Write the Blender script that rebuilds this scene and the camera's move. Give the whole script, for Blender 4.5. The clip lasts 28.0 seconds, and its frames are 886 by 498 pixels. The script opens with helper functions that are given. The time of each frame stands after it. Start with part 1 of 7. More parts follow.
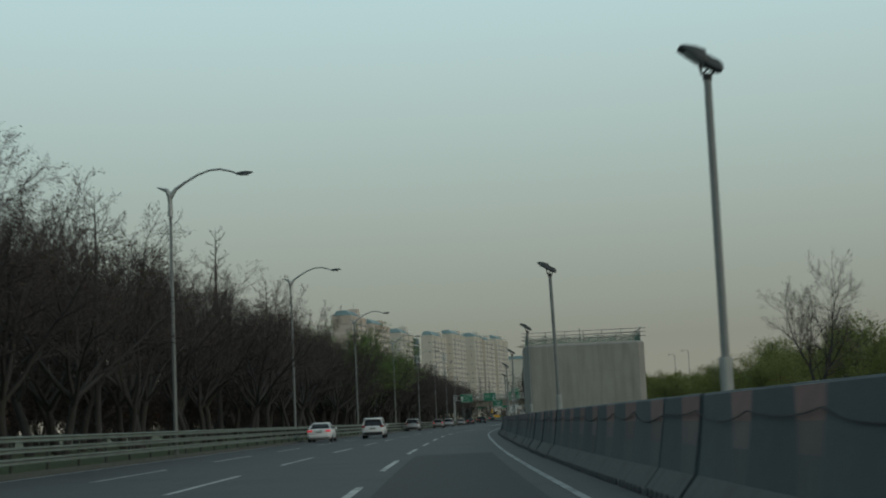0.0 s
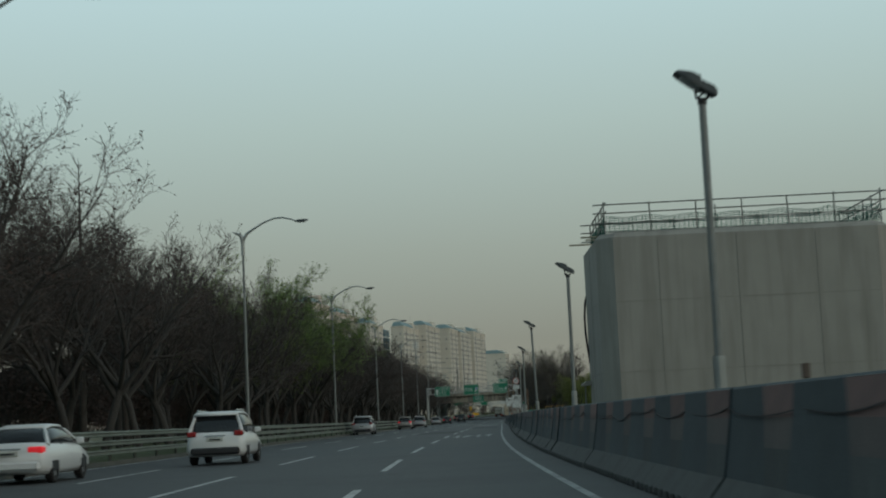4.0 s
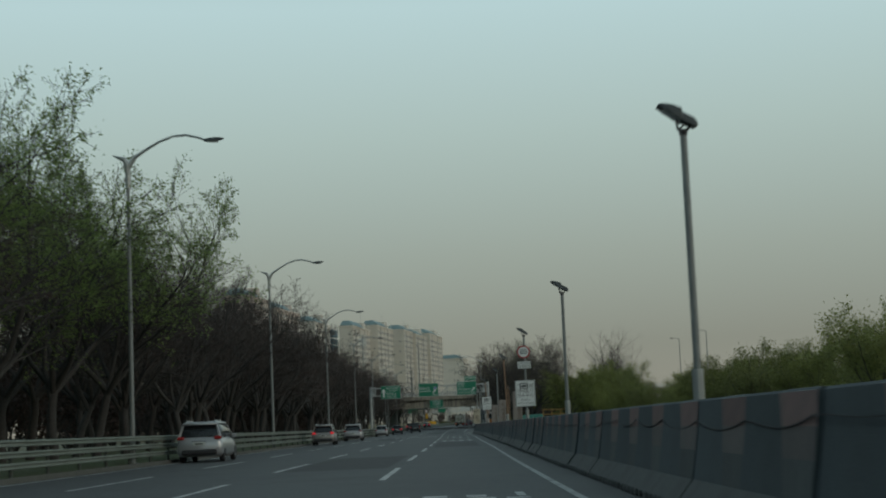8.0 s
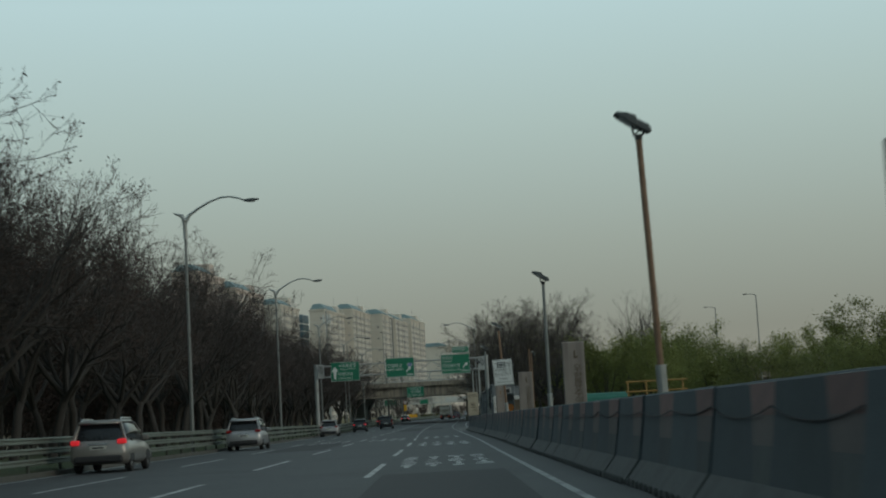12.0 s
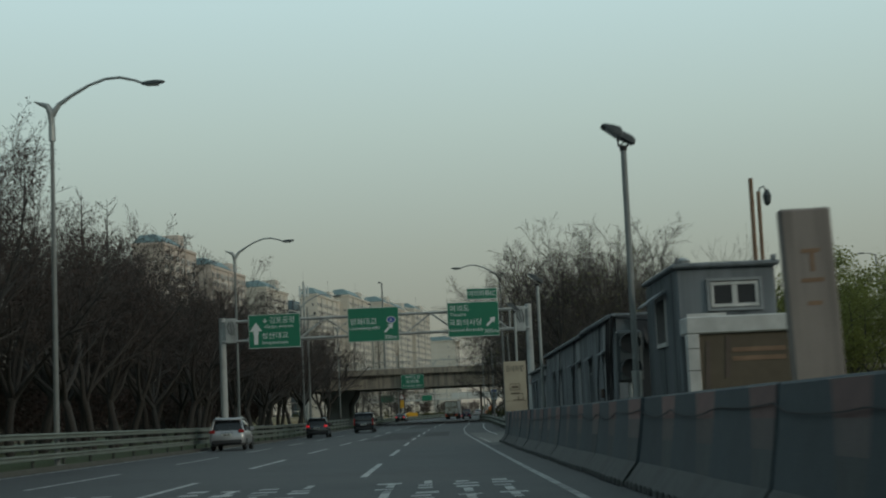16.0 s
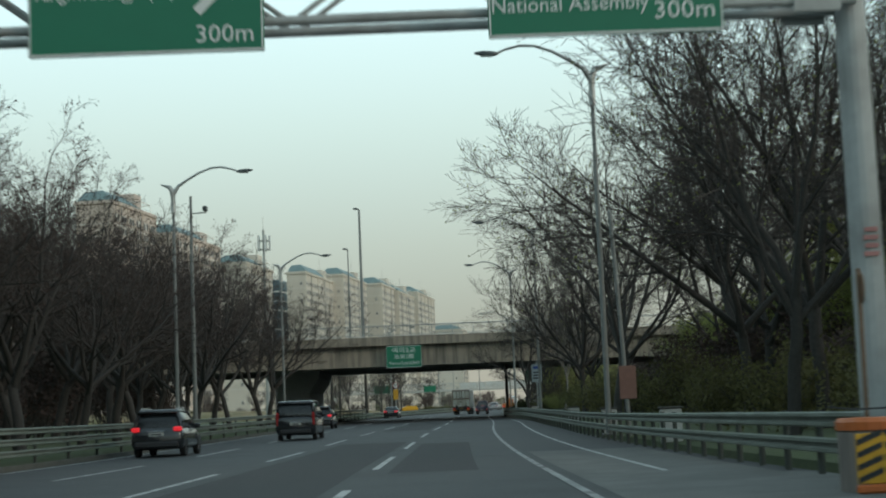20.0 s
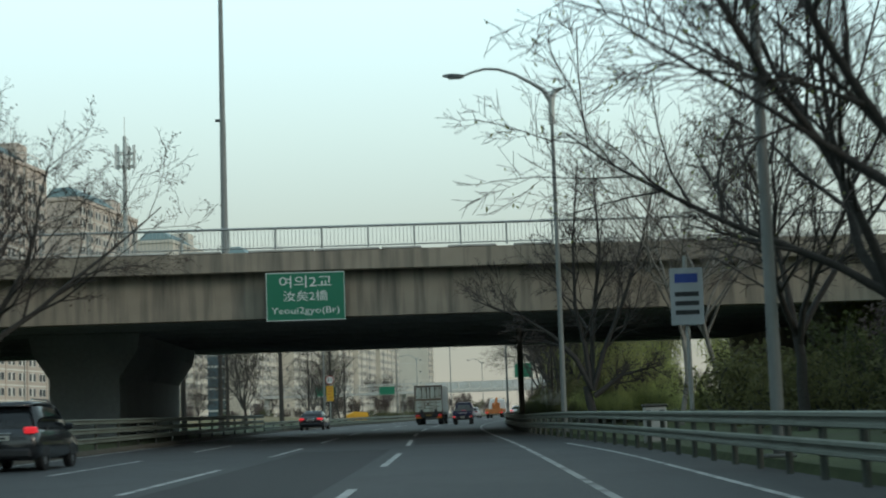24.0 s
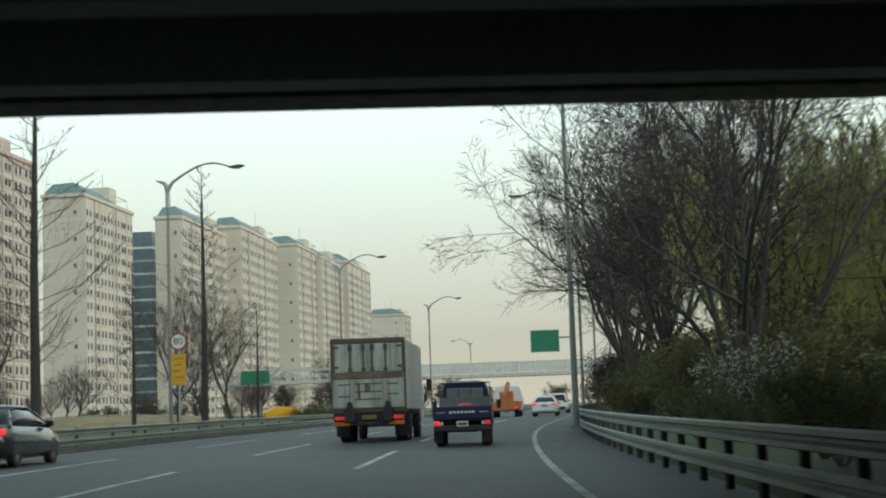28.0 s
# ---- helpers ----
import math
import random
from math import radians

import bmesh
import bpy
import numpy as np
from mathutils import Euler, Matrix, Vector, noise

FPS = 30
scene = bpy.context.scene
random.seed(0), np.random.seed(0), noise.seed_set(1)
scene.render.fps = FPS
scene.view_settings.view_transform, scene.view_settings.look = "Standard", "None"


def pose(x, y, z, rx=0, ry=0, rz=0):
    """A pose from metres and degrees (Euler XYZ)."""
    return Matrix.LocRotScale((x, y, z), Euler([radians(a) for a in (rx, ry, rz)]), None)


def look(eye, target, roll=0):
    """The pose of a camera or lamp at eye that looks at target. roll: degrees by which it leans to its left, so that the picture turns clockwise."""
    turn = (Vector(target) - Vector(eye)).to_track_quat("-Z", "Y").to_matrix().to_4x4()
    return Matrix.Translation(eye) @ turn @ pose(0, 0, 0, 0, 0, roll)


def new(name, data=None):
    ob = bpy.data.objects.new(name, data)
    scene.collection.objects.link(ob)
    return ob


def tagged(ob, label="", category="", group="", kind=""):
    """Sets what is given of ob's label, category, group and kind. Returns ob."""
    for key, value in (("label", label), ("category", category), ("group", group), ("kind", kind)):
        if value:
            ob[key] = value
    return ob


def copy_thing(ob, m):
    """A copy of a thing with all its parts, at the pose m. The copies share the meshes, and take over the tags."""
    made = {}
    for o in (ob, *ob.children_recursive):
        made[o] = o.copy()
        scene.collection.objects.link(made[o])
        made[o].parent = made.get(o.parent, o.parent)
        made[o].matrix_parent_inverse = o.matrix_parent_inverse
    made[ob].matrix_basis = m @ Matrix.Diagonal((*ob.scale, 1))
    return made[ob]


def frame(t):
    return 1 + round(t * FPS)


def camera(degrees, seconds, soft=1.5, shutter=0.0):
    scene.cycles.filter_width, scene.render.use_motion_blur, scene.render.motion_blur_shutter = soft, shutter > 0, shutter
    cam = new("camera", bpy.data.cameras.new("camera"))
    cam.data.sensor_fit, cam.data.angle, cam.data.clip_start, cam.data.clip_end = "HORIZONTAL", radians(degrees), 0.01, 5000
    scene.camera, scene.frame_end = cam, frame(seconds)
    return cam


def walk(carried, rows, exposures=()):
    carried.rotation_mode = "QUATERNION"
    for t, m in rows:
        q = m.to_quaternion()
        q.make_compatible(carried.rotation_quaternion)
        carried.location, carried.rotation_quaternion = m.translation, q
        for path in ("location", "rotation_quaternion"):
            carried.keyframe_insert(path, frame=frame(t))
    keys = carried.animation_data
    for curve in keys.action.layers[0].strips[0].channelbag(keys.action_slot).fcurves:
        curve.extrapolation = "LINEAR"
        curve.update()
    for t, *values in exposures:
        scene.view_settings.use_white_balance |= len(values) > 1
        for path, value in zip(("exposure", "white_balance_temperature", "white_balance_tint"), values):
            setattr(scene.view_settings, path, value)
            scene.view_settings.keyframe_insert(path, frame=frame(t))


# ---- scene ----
cam = camera(32.4, 28.0, soft=2.0, shutter=0.3)
# seconds, x, y and the three turns of the camera in a car, 1.1 m above the road
ROWS = [
    (0.0, -0.00, 0.00, 96.47, 2.51, 1.87),
    (0.5, -0.32, 9.83, 96.34, 2.94, 1.79),
    (1.0, -0.64, 19.63, 96.45, 2.95, 1.90),
    (1.5, -0.93, 29.42, 95.97, 2.57, 1.92),
    (2.0, -1.20, 39.09, 96.21, 2.35, 1.72),
    (2.5, -1.44, 48.53, 96.34, 2.30, 1.34),
    (3.0, -1.61, 57.87, 96.44, 2.83, 1.17),
    (3.5, -1.75, 67.30, 96.38, 2.66, 0.91),
    (5.5, -2.22, 104.92, 96.41, 2.39, 1.03),
    (6.0, -2.27, 114.32, 96.46, 2.18, 1.19),
    (6.5, -2.28, 123.94, 96.52, 1.53, 0.57),
    (7.0, -2.22, 133.62, 96.30, 1.81, -0.46),
    (7.5, -2.10, 143.14, 96.28, 2.37, -0.85),
    (8.0, -1.96, 152.51, 96.65, 2.37, -0.81),
    (8.5, -1.79, 162.10, 96.26, 2.69, -0.91),
    (9.0, -1.59, 171.68, 96.66, 2.59, -1.02),
    (9.5, -1.40, 181.25, 96.15, 2.44, -0.95),
    (10.0, -1.19, 190.89, 96.39, 2.66, -1.14),
    (10.5, -0.96, 200.48, 96.37, 2.40, -1.30),
    (11.0, -0.75, 209.98, 96.31, 3.17, -1.37),
    (11.5, -0.49, 219.62, 96.49, 2.52, -1.46),
    (12.0, -0.23, 229.28, 96.38, 3.13, -1.38),
    (12.5, 0.00, 238.84, 96.37, 3.27, -1.18),
    (14.5, 0.80, 276.54, 95.94, 2.49, -1.18),
    (15.0, 1.02, 285.84, 96.12, 2.33, -1.26),
    (15.5, 1.25, 295.13, 96.10, 2.08, -1.34),
    (16.0, 1.50, 304.34, 96.38, 2.55, -1.17),
    (16.5, 1.71, 313.28, 96.59, 2.56, -1.10),
    (17.0, 1.81, 322.37, 96.82, 2.02, -0.95),
    (17.5, 1.92, 331.69, 96.40, 1.85, -0.78),
    (18.0, 2.12, 340.69, 96.57, 2.18, -1.04),
    (18.5, 2.29, 349.82, 96.42, 2.27, -1.00),
    (19.0, 2.46, 358.97, 96.26, 2.21, -0.92),
    (19.5, 2.62, 368.21, 96.35, 2.48, -0.92),
    (20.0, 2.80, 377.63, 96.22, 2.34, -0.97),
    (20.5, 2.98, 387.15, 96.54, 2.00, -1.17),
    (21.0, 3.15, 396.61, 96.40, 1.84, -1.31),
    (21.5, 3.33, 405.91, 96.84, 1.56, -1.21),
    (22.0, 3.53, 415.45, 96.48, 1.95, -1.16),
    (22.5, 3.76, 425.12, 96.64, 2.05, -1.11),
    (24.5, 5.14, 463.27, 95.98, 1.71, -2.79),
    (25.0, 5.66, 472.81, 95.93, 1.11, -2.69),
    (25.5, 6.19, 482.39, 95.89, 1.51, -2.49),
    (26.0, 6.59, 492.17, 96.10, 2.20, -2.62),
    (26.5, 7.14, 502.10, 96.07, 2.10, -2.67),
    (27.0, 7.64, 512.16, 95.75, 1.80, -2.81),
    (27.5, 8.01, 522.31, 95.80, 2.21, -2.87),
    (28.0, 8.43, 532.48, 95.81, 2.00, -3.05),
]
CAM_Z = 1.1
RISE = 0.0072


def rise(y):
    """The road climbs gently towards and beyond the bridge."""
    return RISE * (max(0.0, min(y, 1150.0) - 430.0) if y > 445 else max(0.0, y - 415.0) ** 2 / 60.0)


EXPOSURES = [(0.0, 0.08, 6500, 10), (12.5, 0.08, 6500, 10), (16.5, 0.15, 6620, 10), (18.0, 0.3, 6500, 10), (19.0, 0.68, 6500, 10), (20.0, 0.8, 6500, 10), (22.0, 0.65, 6500, 10), (22.5, 0.65, 6500, 10), (24.5, 0.92, 6250, 9), (25.0, 1.05, 6050, 8), (25.5, 1.65, 6050, 8), (26.0, 2.25, 6050, 8), (26.5, 2.5, 6200, 9), (27.0, 2.45, 6450, 10), (27.5, 1.75, 6700, 12), (28.0, 1.2, 6800, 12)]
walk(cam, [(t, pose(x, y, CAM_Z + rise(y), rx + (math.degrees(RISE) if y > 445 else 0), ry, rz)) for t, x, y, rx, ry, rz in ROWS], EXPOSURES)

# ---- world and sun: hazy evening, light mostly from the sky ----
world = bpy.data.worlds.new("hazy_evening_sky")
scene.world = world
world.use_nodes = True
wn = world.node_tree
wn.nodes.clear()
w_out = wn.nodes.new("ShaderNodeOutputWorld")
w_bg = wn.nodes.new("ShaderNodeBackground")
w_sky = wn.nodes.new("ShaderNodeTexSky")
w_sky.sky_type = "NISHITA"
w_sky.sun_disc = False
w_sky.sun_elevation, w_sky.sun_rotation = radians(21), radians(122)
w_sky.air_density, w_sky.dust_density, w_sky.ozone_density = 1.0, 6.0, 1.0
w_co = wn.nodes.new("ShaderNodeTexCoord")
w_sep = wn.nodes.new("ShaderNodeSeparateXYZ")
w_ramp = wn.nodes.new("ShaderNodeValToRGB")
w_mix = wn.nodes.new("ShaderNodeMix")
w_mix.data_type = "RGBA"
w_gain = wn.nodes.new("ShaderNodeMix")
w_gain.data_type, w_gain.blend_type = "RGBA", "MULTIPLY"
wn.links.new(w_co.outputs["Generated"], w_sep.inputs[0])
wn.links.new(w_sep.outputs["Z"], w_ramp.inputs[0])
ramp = w_ramp.color_ramp
ramp.elements[0].position, ramp.elements[0].color = 0.0, (0.279, 0.270, 0.221, 1)
ramp.elements[1].position, ramp.elements[1].color = 1.0, (0.186, 0.270, 0.310, 1)
for at, col in ((0.05, (0.251, 0.265, 0.221, 1)), (0.11, (0.316, 0.365, 0.320, 1)), (0.19, (0.400, 0.510, 0.479, 1)), (0.27, (0.465, 0.630, 0.639, 1)), (0.45, (0.335, 0.460, 0.489, 1))):
    e = ramp.elements.new(at)
    e.color = col
w_mix.inputs[0].default_value = 0.94
SKY_GAIN = 0.07
w_gain.inputs[0].default_value = 1.0
w_gain.inputs[7].default_value = (SKY_GAIN, SKY_GAIN, SKY_GAIN, 1)
wn.links.new(w_sky.outputs[0], w_gain.inputs[6])
wn.links.new(w_gain.outputs[2], w_mix.inputs[6])
wn.links.new(w_ramp.outputs[0], w_mix.inputs[7])
wn.links.new(w_mix.outputs[2], w_bg.inputs[0])
w_bg.inputs[1].default_value = 1.0
wn.links.new(w_bg.outputs[0], w_out.inputs[0])

sun = new("sun", bpy.data.lights.new("sun", "SUN"))
sun.data.energy, sun.data.angle, sun.data.color = 0.45, radians(14), (1.0, 0.86, 0.70)
sun.matrix_world = look((95, -60, 44), (0, 0, 0))


# ---- materials ----
def material(name, base, rough=0.7, metal=0.0, spread=0.12, scale=6.0, stain=None, stain_scale=0.6, stain_amount=0.5,
             bump=0.15, bump_scale=40.0, coat=0.0, by_object=0.0, streaks=False, alpha=None):
    """A surface with fine grain, broad stains and a little relief."""
    m = bpy.data.materials.new(name)
    m.use_nodes = True
    nt = m.node_tree
    p = nt.nodes["Principled BSDF"]
    tc = nt.nodes.new("ShaderNodeTexCoord")
    src = tc.outputs["Object"]
    def noise_node(sc, detail=4.0, stretch=None):
        n = nt.nodes.new("ShaderNodeTexNoise")
        n.inputs["Scale"].default_value, n.inputs["Detail"].default_value = sc, detail
        if stretch:
            mp = nt.nodes.new("ShaderNodeMapping")
            mp.inputs["Scale"].default_value = stretch
            nt.links.new(src, mp.inputs[0])
            nt.links.new(mp.outputs[0], n.inputs["Vector"])
        else:
            nt.links.new(src, n.inputs["Vector"])
        return n
    def mixed(a, b, fac, kind="MIX"):
        x = nt.nodes.new("ShaderNodeMix")
        x.data_type, x.blend_type = "RGBA", kind
        for sock, val in ((x.inputs[0], fac), (x.inputs[6], a), (x.inputs[7], b)):
            if isinstance(val, bpy.types.NodeSocket):
                nt.links.new(val, sock)
            elif isinstance(val, float):
                sock.default_value = val
            else:
                sock.default_value = (*val, 1)
        return x.outputs[2]
    dark = tuple(c * (1 - spread * 2) for c in base)
    light = tuple(min(1, c * (1 + spread * 2)) for c in base)
    col = mixed(dark, light, noise_node(scale).outputs[0])
    if stain:
        big = noise_node(stain_scale, 6.0, (3.0, 3.0, 0.25) if streaks else None)
        rmp = nt.nodes.new("ShaderNodeMapRange")
        rmp.inputs[1].default_value, rmp.inputs[2].default_value, rmp.inputs[4].default_value = 0.45, 0.7, stain_amount
        nt.links.new(big.outputs[0], rmp.inputs[0])
        col = mixed(col, stain, rmp.outputs[0])
    if by_object:
        oi = nt.nodes.new("ShaderNodeObjectInfo")
        hs = nt.nodes.new("ShaderNodeHueSaturation")
        mr = nt.nodes.new("ShaderNodeMapRange")
        mr.inputs[3].default_value, mr.inputs[4].default_value = 1 - by_object, 1 + by_object
        nt.links.new(oi.outputs["Random"], mr.inputs[0])
        nt.links.new(mr.outputs[0], hs.inputs["Value"])
        nt.links.new(col, hs.inputs["Color"])
        col = hs.outputs[0]
    nt.links.new(col, p.inputs["Base Color"])
    p.inputs["Roughness"].default_value, p.inputs["Metallic"].default_value = rough, metal
    p.inputs["Coat Weight"].default_value = coat
    if bump:
        b = nt.nodes.new("ShaderNodeBump")
        b.inputs["Strength"].default_value, b.inputs["Distance"].default_value = bump, 0.02
        nt.links.new(noise_node(bump_scale, 3.0).outputs[0], b.inputs["Height"])
        nt.links.new(b.outputs[0], p.inputs["Normal"])
    return m


def leafy(*args, **kw):
    """A leaf surface that lets part of the light through."""
    m = material(*args, **kw)
    nt = m.node_tree
    p, out = nt.nodes["Principled BSDF"], nt.nodes["Material Output"]
    tr, mx = nt.nodes.new("ShaderNodeBsdfTranslucent"), nt.nodes.new("ShaderNodeMixShader")
    nt.links.new(p.inputs["Base Color"].links[0].from_socket, tr.inputs["Color"])
    mx.inputs[0].default_value = 0.45
    nt.links.new(p.outputs[0], mx.inputs[1])
    nt.links.new(tr.outputs[0], mx.inputs[2])
    nt.links.new(mx.outputs[0], out.inputs["Surface"])
    return m


def glow(name, color, strength):
    m = material(name, color, 0.3, bump=0)
    p = m.node_tree.nodes["Principled BSDF"]
    p.inputs["Emission Color"].default_value = (*color, 1)
    p.inputs["Emission Strength"].default_value = strength
    return m


ASPHALT = material("asphalt", (0.044, 0.048, 0.050), 0.7, spread=0.16, scale=3.0, stain=(0.029, 0.031, 0.033), stain_scale=0.3, stain_amount=0.8, bump=0.3, bump_scale=60)
APRON = material("dusty_pale_asphalt", (0.135, 0.138, 0.132), 0.85, spread=0.2, scale=1.2, stain=(0.075, 0.077, 0.074), stain_scale=0.4, bump=0.3, bump_scale=50)
PATCH = material("fresh_asphalt", (0.030, 0.031, 0.033), 0.8, scale=5, bump=0.3, bump_scale=60)
PAINT = material("worn_white_road_paint", (0.46, 0.47, 0.46), 0.7, spread=0.15, stain=(0.11, 0.11, 0.11), stain_scale=1.6, stain_amount=0.9)
EDGE_PAINT = material("faded_edge_line_paint", (0.33, 0.34, 0.335), 0.75, spread=0.15, stain=(0.08, 0.08, 0.08), stain_scale=1.2, stain_amount=0.9)
DIRT = material("dry_grass_and_earth", (0.085, 0.08, 0.045), 0.95, spread=0.25, scale=1.5, stain=(0.045, 0.07, 0.022), stain_scale=0.15, stain_amount=0.9, bump=0.5, bump_scale=8)
STRAW = material("dry_straw_grass", (0.21, 0.165, 0.095), 0.95, spread=0.25, scale=1.5, stain=(0.10, 0.11, 0.045), stain_scale=0.12, stain_amount=0.8, bump=0.5, bump_scale=8)
GRASS = material("spring_grass", (0.055, 0.078, 0.028), 0.9, spread=0.25, scale=4, stain=(0.06, 0.052, 0.034), stain_scale=0.3, bump=0.5, bump_scale=25)
KERB = material("kerb_concrete", (0.085, 0.085, 0.075), 0.9, stain=(0.05, 0.055, 0.04), stain_scale=1.2, bump=0.25)
CONC_FADED = material("barrier_faded_pink_paint", (0.132, 0.112, 0.108), 0.8, stain=(0.090, 0.084, 0.084), stain_scale=1.2, stain_amount=0.8, bump=0.25, by_object=0.15)
CONC_GREY = material("barrier_grey_paint", (0.060, 0.077, 0.086), 0.8, stain=(0.050, 0.060, 0.065), stain_scale=0.8, bump=0.25, by_object=0.15)
CONC_PINK = material("barrier_dull_pink_paint", (0.200, 0.124, 0.115), 0.8, stain=(0.105, 0.084, 0.082), stain_scale=0.8, bump=0.25, by_object=0.15)
CONC_GRIME = material("barrier_grimy_paint", (0.086, 0.096, 0.096), 0.85, stain=(0.062, 0.066, 0.070), stain_scale=0.9, bump=0.25, by_object=0.15)
CONC_EDGE = material("barrier_worn_edge", (0.27, 0.26, 0.25), 0.85, stain=(0.15, 0.145, 0.14), stain_scale=2.0, bump=0.3, by_object=0.15)
DULL_YELLOW = material("dull_yellow_pipe_paint", (0.34, 0.20, 0.06), 0.6, spread=0.15, stain=(0.18, 0.12, 0.06), stain_scale=2, bump=0.03)
CONC_BASE = material("barrier_bare_foot", (0.082, 0.088, 0.087), 0.85, stain=(0.05, 0.05, 0.05), stain_scale=2.0, bump=0.3)
PIER = material("cast_concrete", (0.29, 0.285, 0.26), 0.85, spread=0.06, scale=1.2, stain=(0.17, 0.165, 0.15), stain_scale=0.7, stain_amount=0.6, bump=0.2, bump_scale=25, streaks=True)
PIER_SEAM = material("formwork_seam", (0.235, 0.23, 0.21), 0.9, bump=0.1)
BRIDGE_C = material("stained_bridge_concrete", (0.275, 0.243, 0.195), 0.9, spread=0.12, scale=1.0, stain=(0.095, 0.09, 0.08), stain_scale=0.9, stain_amount=0.8, bump=0.3, bump_scale=14, streaks=True)
# Base tone lifted and blued for the veiling haze over the dark underside.
SOFFIT = material("lifted_blue_grey_soffit", (0.34, 0.37, 0.385), 0.95, stain=(0.24, 0.26, 0.27), stain_scale=0.4, bump=0.2)
GALV = material("galvanised_steel", (0.36, 0.38, 0.37), 0.5, 0.7, spread=0.1, stain=(0.22, 0.23, 0.22), stain_scale=1.5, bump=0.05)
RAIL = material("weathered_guardrail_steel", (0.21, 0.24, 0.21), 0.6, 0.3, spread=0.12, stain=(0.12, 0.14, 0.115), stain_scale=0.9, stain_amount=0.6, bump=0.05)
# Posts coloured darker than the beams for the shade they stand in.
POST_SHADED = material("shaded_green_grey_post", (0.075, 0.085, 0.075), 0.7, 0.2, spread=0.12, bump=0.05)
POLE_DARK = material("dull_grey_pole_paint", (0.20, 0.215, 0.21), 0.6, 0.3, spread=0.08, bump=0.03)
GANTRY = material("weathered_gantry_paint", (0.37, 0.39, 0.385), 0.6, 0.1, spread=0.08, stain=(0.20, 0.20, 0.19), stain_scale=1.0, stain_amount=0.7, bump=0.03)
POLE_RUST = material("rusty_thin_pole", (0.22, 0.14, 0.09), 0.75, 0.2, spread=0.15, bump=0.1)
LAMP_BODY = material("dark_lamp_casing", (0.045, 0.055, 0.058), 0.5, 0.2, bump=0.02)
LAMP_GLASS = material("dull_lamp_lens", (0.45, 0.48, 0.48), 0.25, bump=0)
SIGN_GREEN = material("green_sign_face", (0.005, 0.15, 0.082), 0.5, spread=0.05, scale=2, bump=0)
SIGN_WHITE = material("white_sign_sheeting", (0.62, 0.65, 0.64), 0.5, spread=0.03, bump=0)
SIGN_RED = material("red_sign_sheeting", (0.33, 0.035, 0.04), 0.5, bump=0)
FADED_RED = material("faded_red_print", (0.36, 0.17, 0.16), 0.6, bump=0)
SIGN_BLUE = material("blue_sign_sheeting", (0.03, 0.07, 0.30), 0.5, bump=0)
SIGN_BLACK = material("black_sign_print", (0.02, 0.025, 0.028), 0.6, bump=0)
SIGN_YELLOW = material("yellow_sign_sheeting", (0.62, 0.33, 0.02), 0.5, bump=0)
ORANGE = material("orange_plastic", (0.50, 0.13, 0.03), 0.5, spread=0.1, bump=0.02)
PALE_BARK = material("pale_plane_bark", (0.19, 0.18, 0.16), 0.95, spread=0.25, scale=5, stain=(0.08, 0.075, 0.065), stain_scale=2.0, bump=0.4, bump_scale=18)
PALE_TWIG = material("pale_twigs", (0.19, 0.17, 0.155), 0.95, spread=0.2, scale=2, bump=0)
BARK = material("grey_brown_bark", (0.043, 0.041, 0.038), 0.95, spread=0.25, scale=9, bump=0.6, bump_scale=18, by_object=0.15)
TWIG = material("bare_twigs", (0.058, 0.049, 0.045), 0.95, spread=0.2, scale=2, bump=0, by_object=0.2)
LEAF = leafy("young_willow_leaves", (0.165, 0.185, 0.058), 0.8, spread=0.35, scale=1.2, bump=0, by_object=0.2)
# Brighter copy of LEAF; light missing beyond the bridge goes into the colour.
LEAF_FRESH_LIT = leafy("fresh_willow_leaves", (0.36, 0.38, 0.13), 0.8, spread=0.3, scale=1.2, bump=0, by_object=0.2)
for n in LEAF_FRESH_LIT.node_tree.nodes:
    if n.type == 'MIX_SHADER':
        n.inputs[0].default_value = 0.6
LEAF_PALE = leafy("pale_spring_leaves", (0.17, 0.24, 0.075), 0.8, spread=0.3, scale=1.2, bump=0, by_object=0.15)
LEAF_OLIVE = leafy("olive_undergrowth_leaves", (0.12, 0.12, 0.05), 0.85, spread=0.35, scale=1.5, bump=0, by_object=0.25)
LEAF_DARK = leafy("shrub_leaves", (0.085, 0.10, 0.038), 0.85, spread=0.35, scale=1.5, bump=0, by_object=0.2)
BUD = material("reddish_buds", (0.066, 0.045, 0.039), 0.9, spread=0.3, scale=1.0, bump=0, by_object=0.2)
BLOSSOM = leafy("white_blossom", (0.50, 0.50, 0.46), 0.8, spread=0.2, bump=0)
APT_WALL = material("cream_apartment_paint", (0.62, 0.575, 0.50), 0.85, spread=0.06, scale=0.15, stain=(0.50, 0.45, 0.38), stain_scale=0.05, stain_amount=0.5, bump=0.05, streaks=True)
APT_PINK = material("beige_apartment_paint", (0.56, 0.475, 0.41), 0.85, spread=0.05, scale=0.15, stain=(0.40, 0.34, 0.29), stain_scale=0.05, stain_amount=0.5, bump=0.05)
APT_ROOF = material("blue_green_roof_sheet", (0.16, 0.24, 0.25), 0.6, spread=0.1, scale=0.4, bump=0.05)
APT_GLASS = material("dim_window_glass", (0.035, 0.039, 0.044), 0.5, spread=0.25, scale=0.3, bump=0, by_object=0.35)
APT_FRAME = material("pale_window_frame", (0.68, 0.66, 0.61), 0.6, bump=0)
TOWER_GLASS = material("blue_grey_curtain_wall", (0.10, 0.15, 0.18), 0.2, spread=0.15, scale=0.3, bump=0)
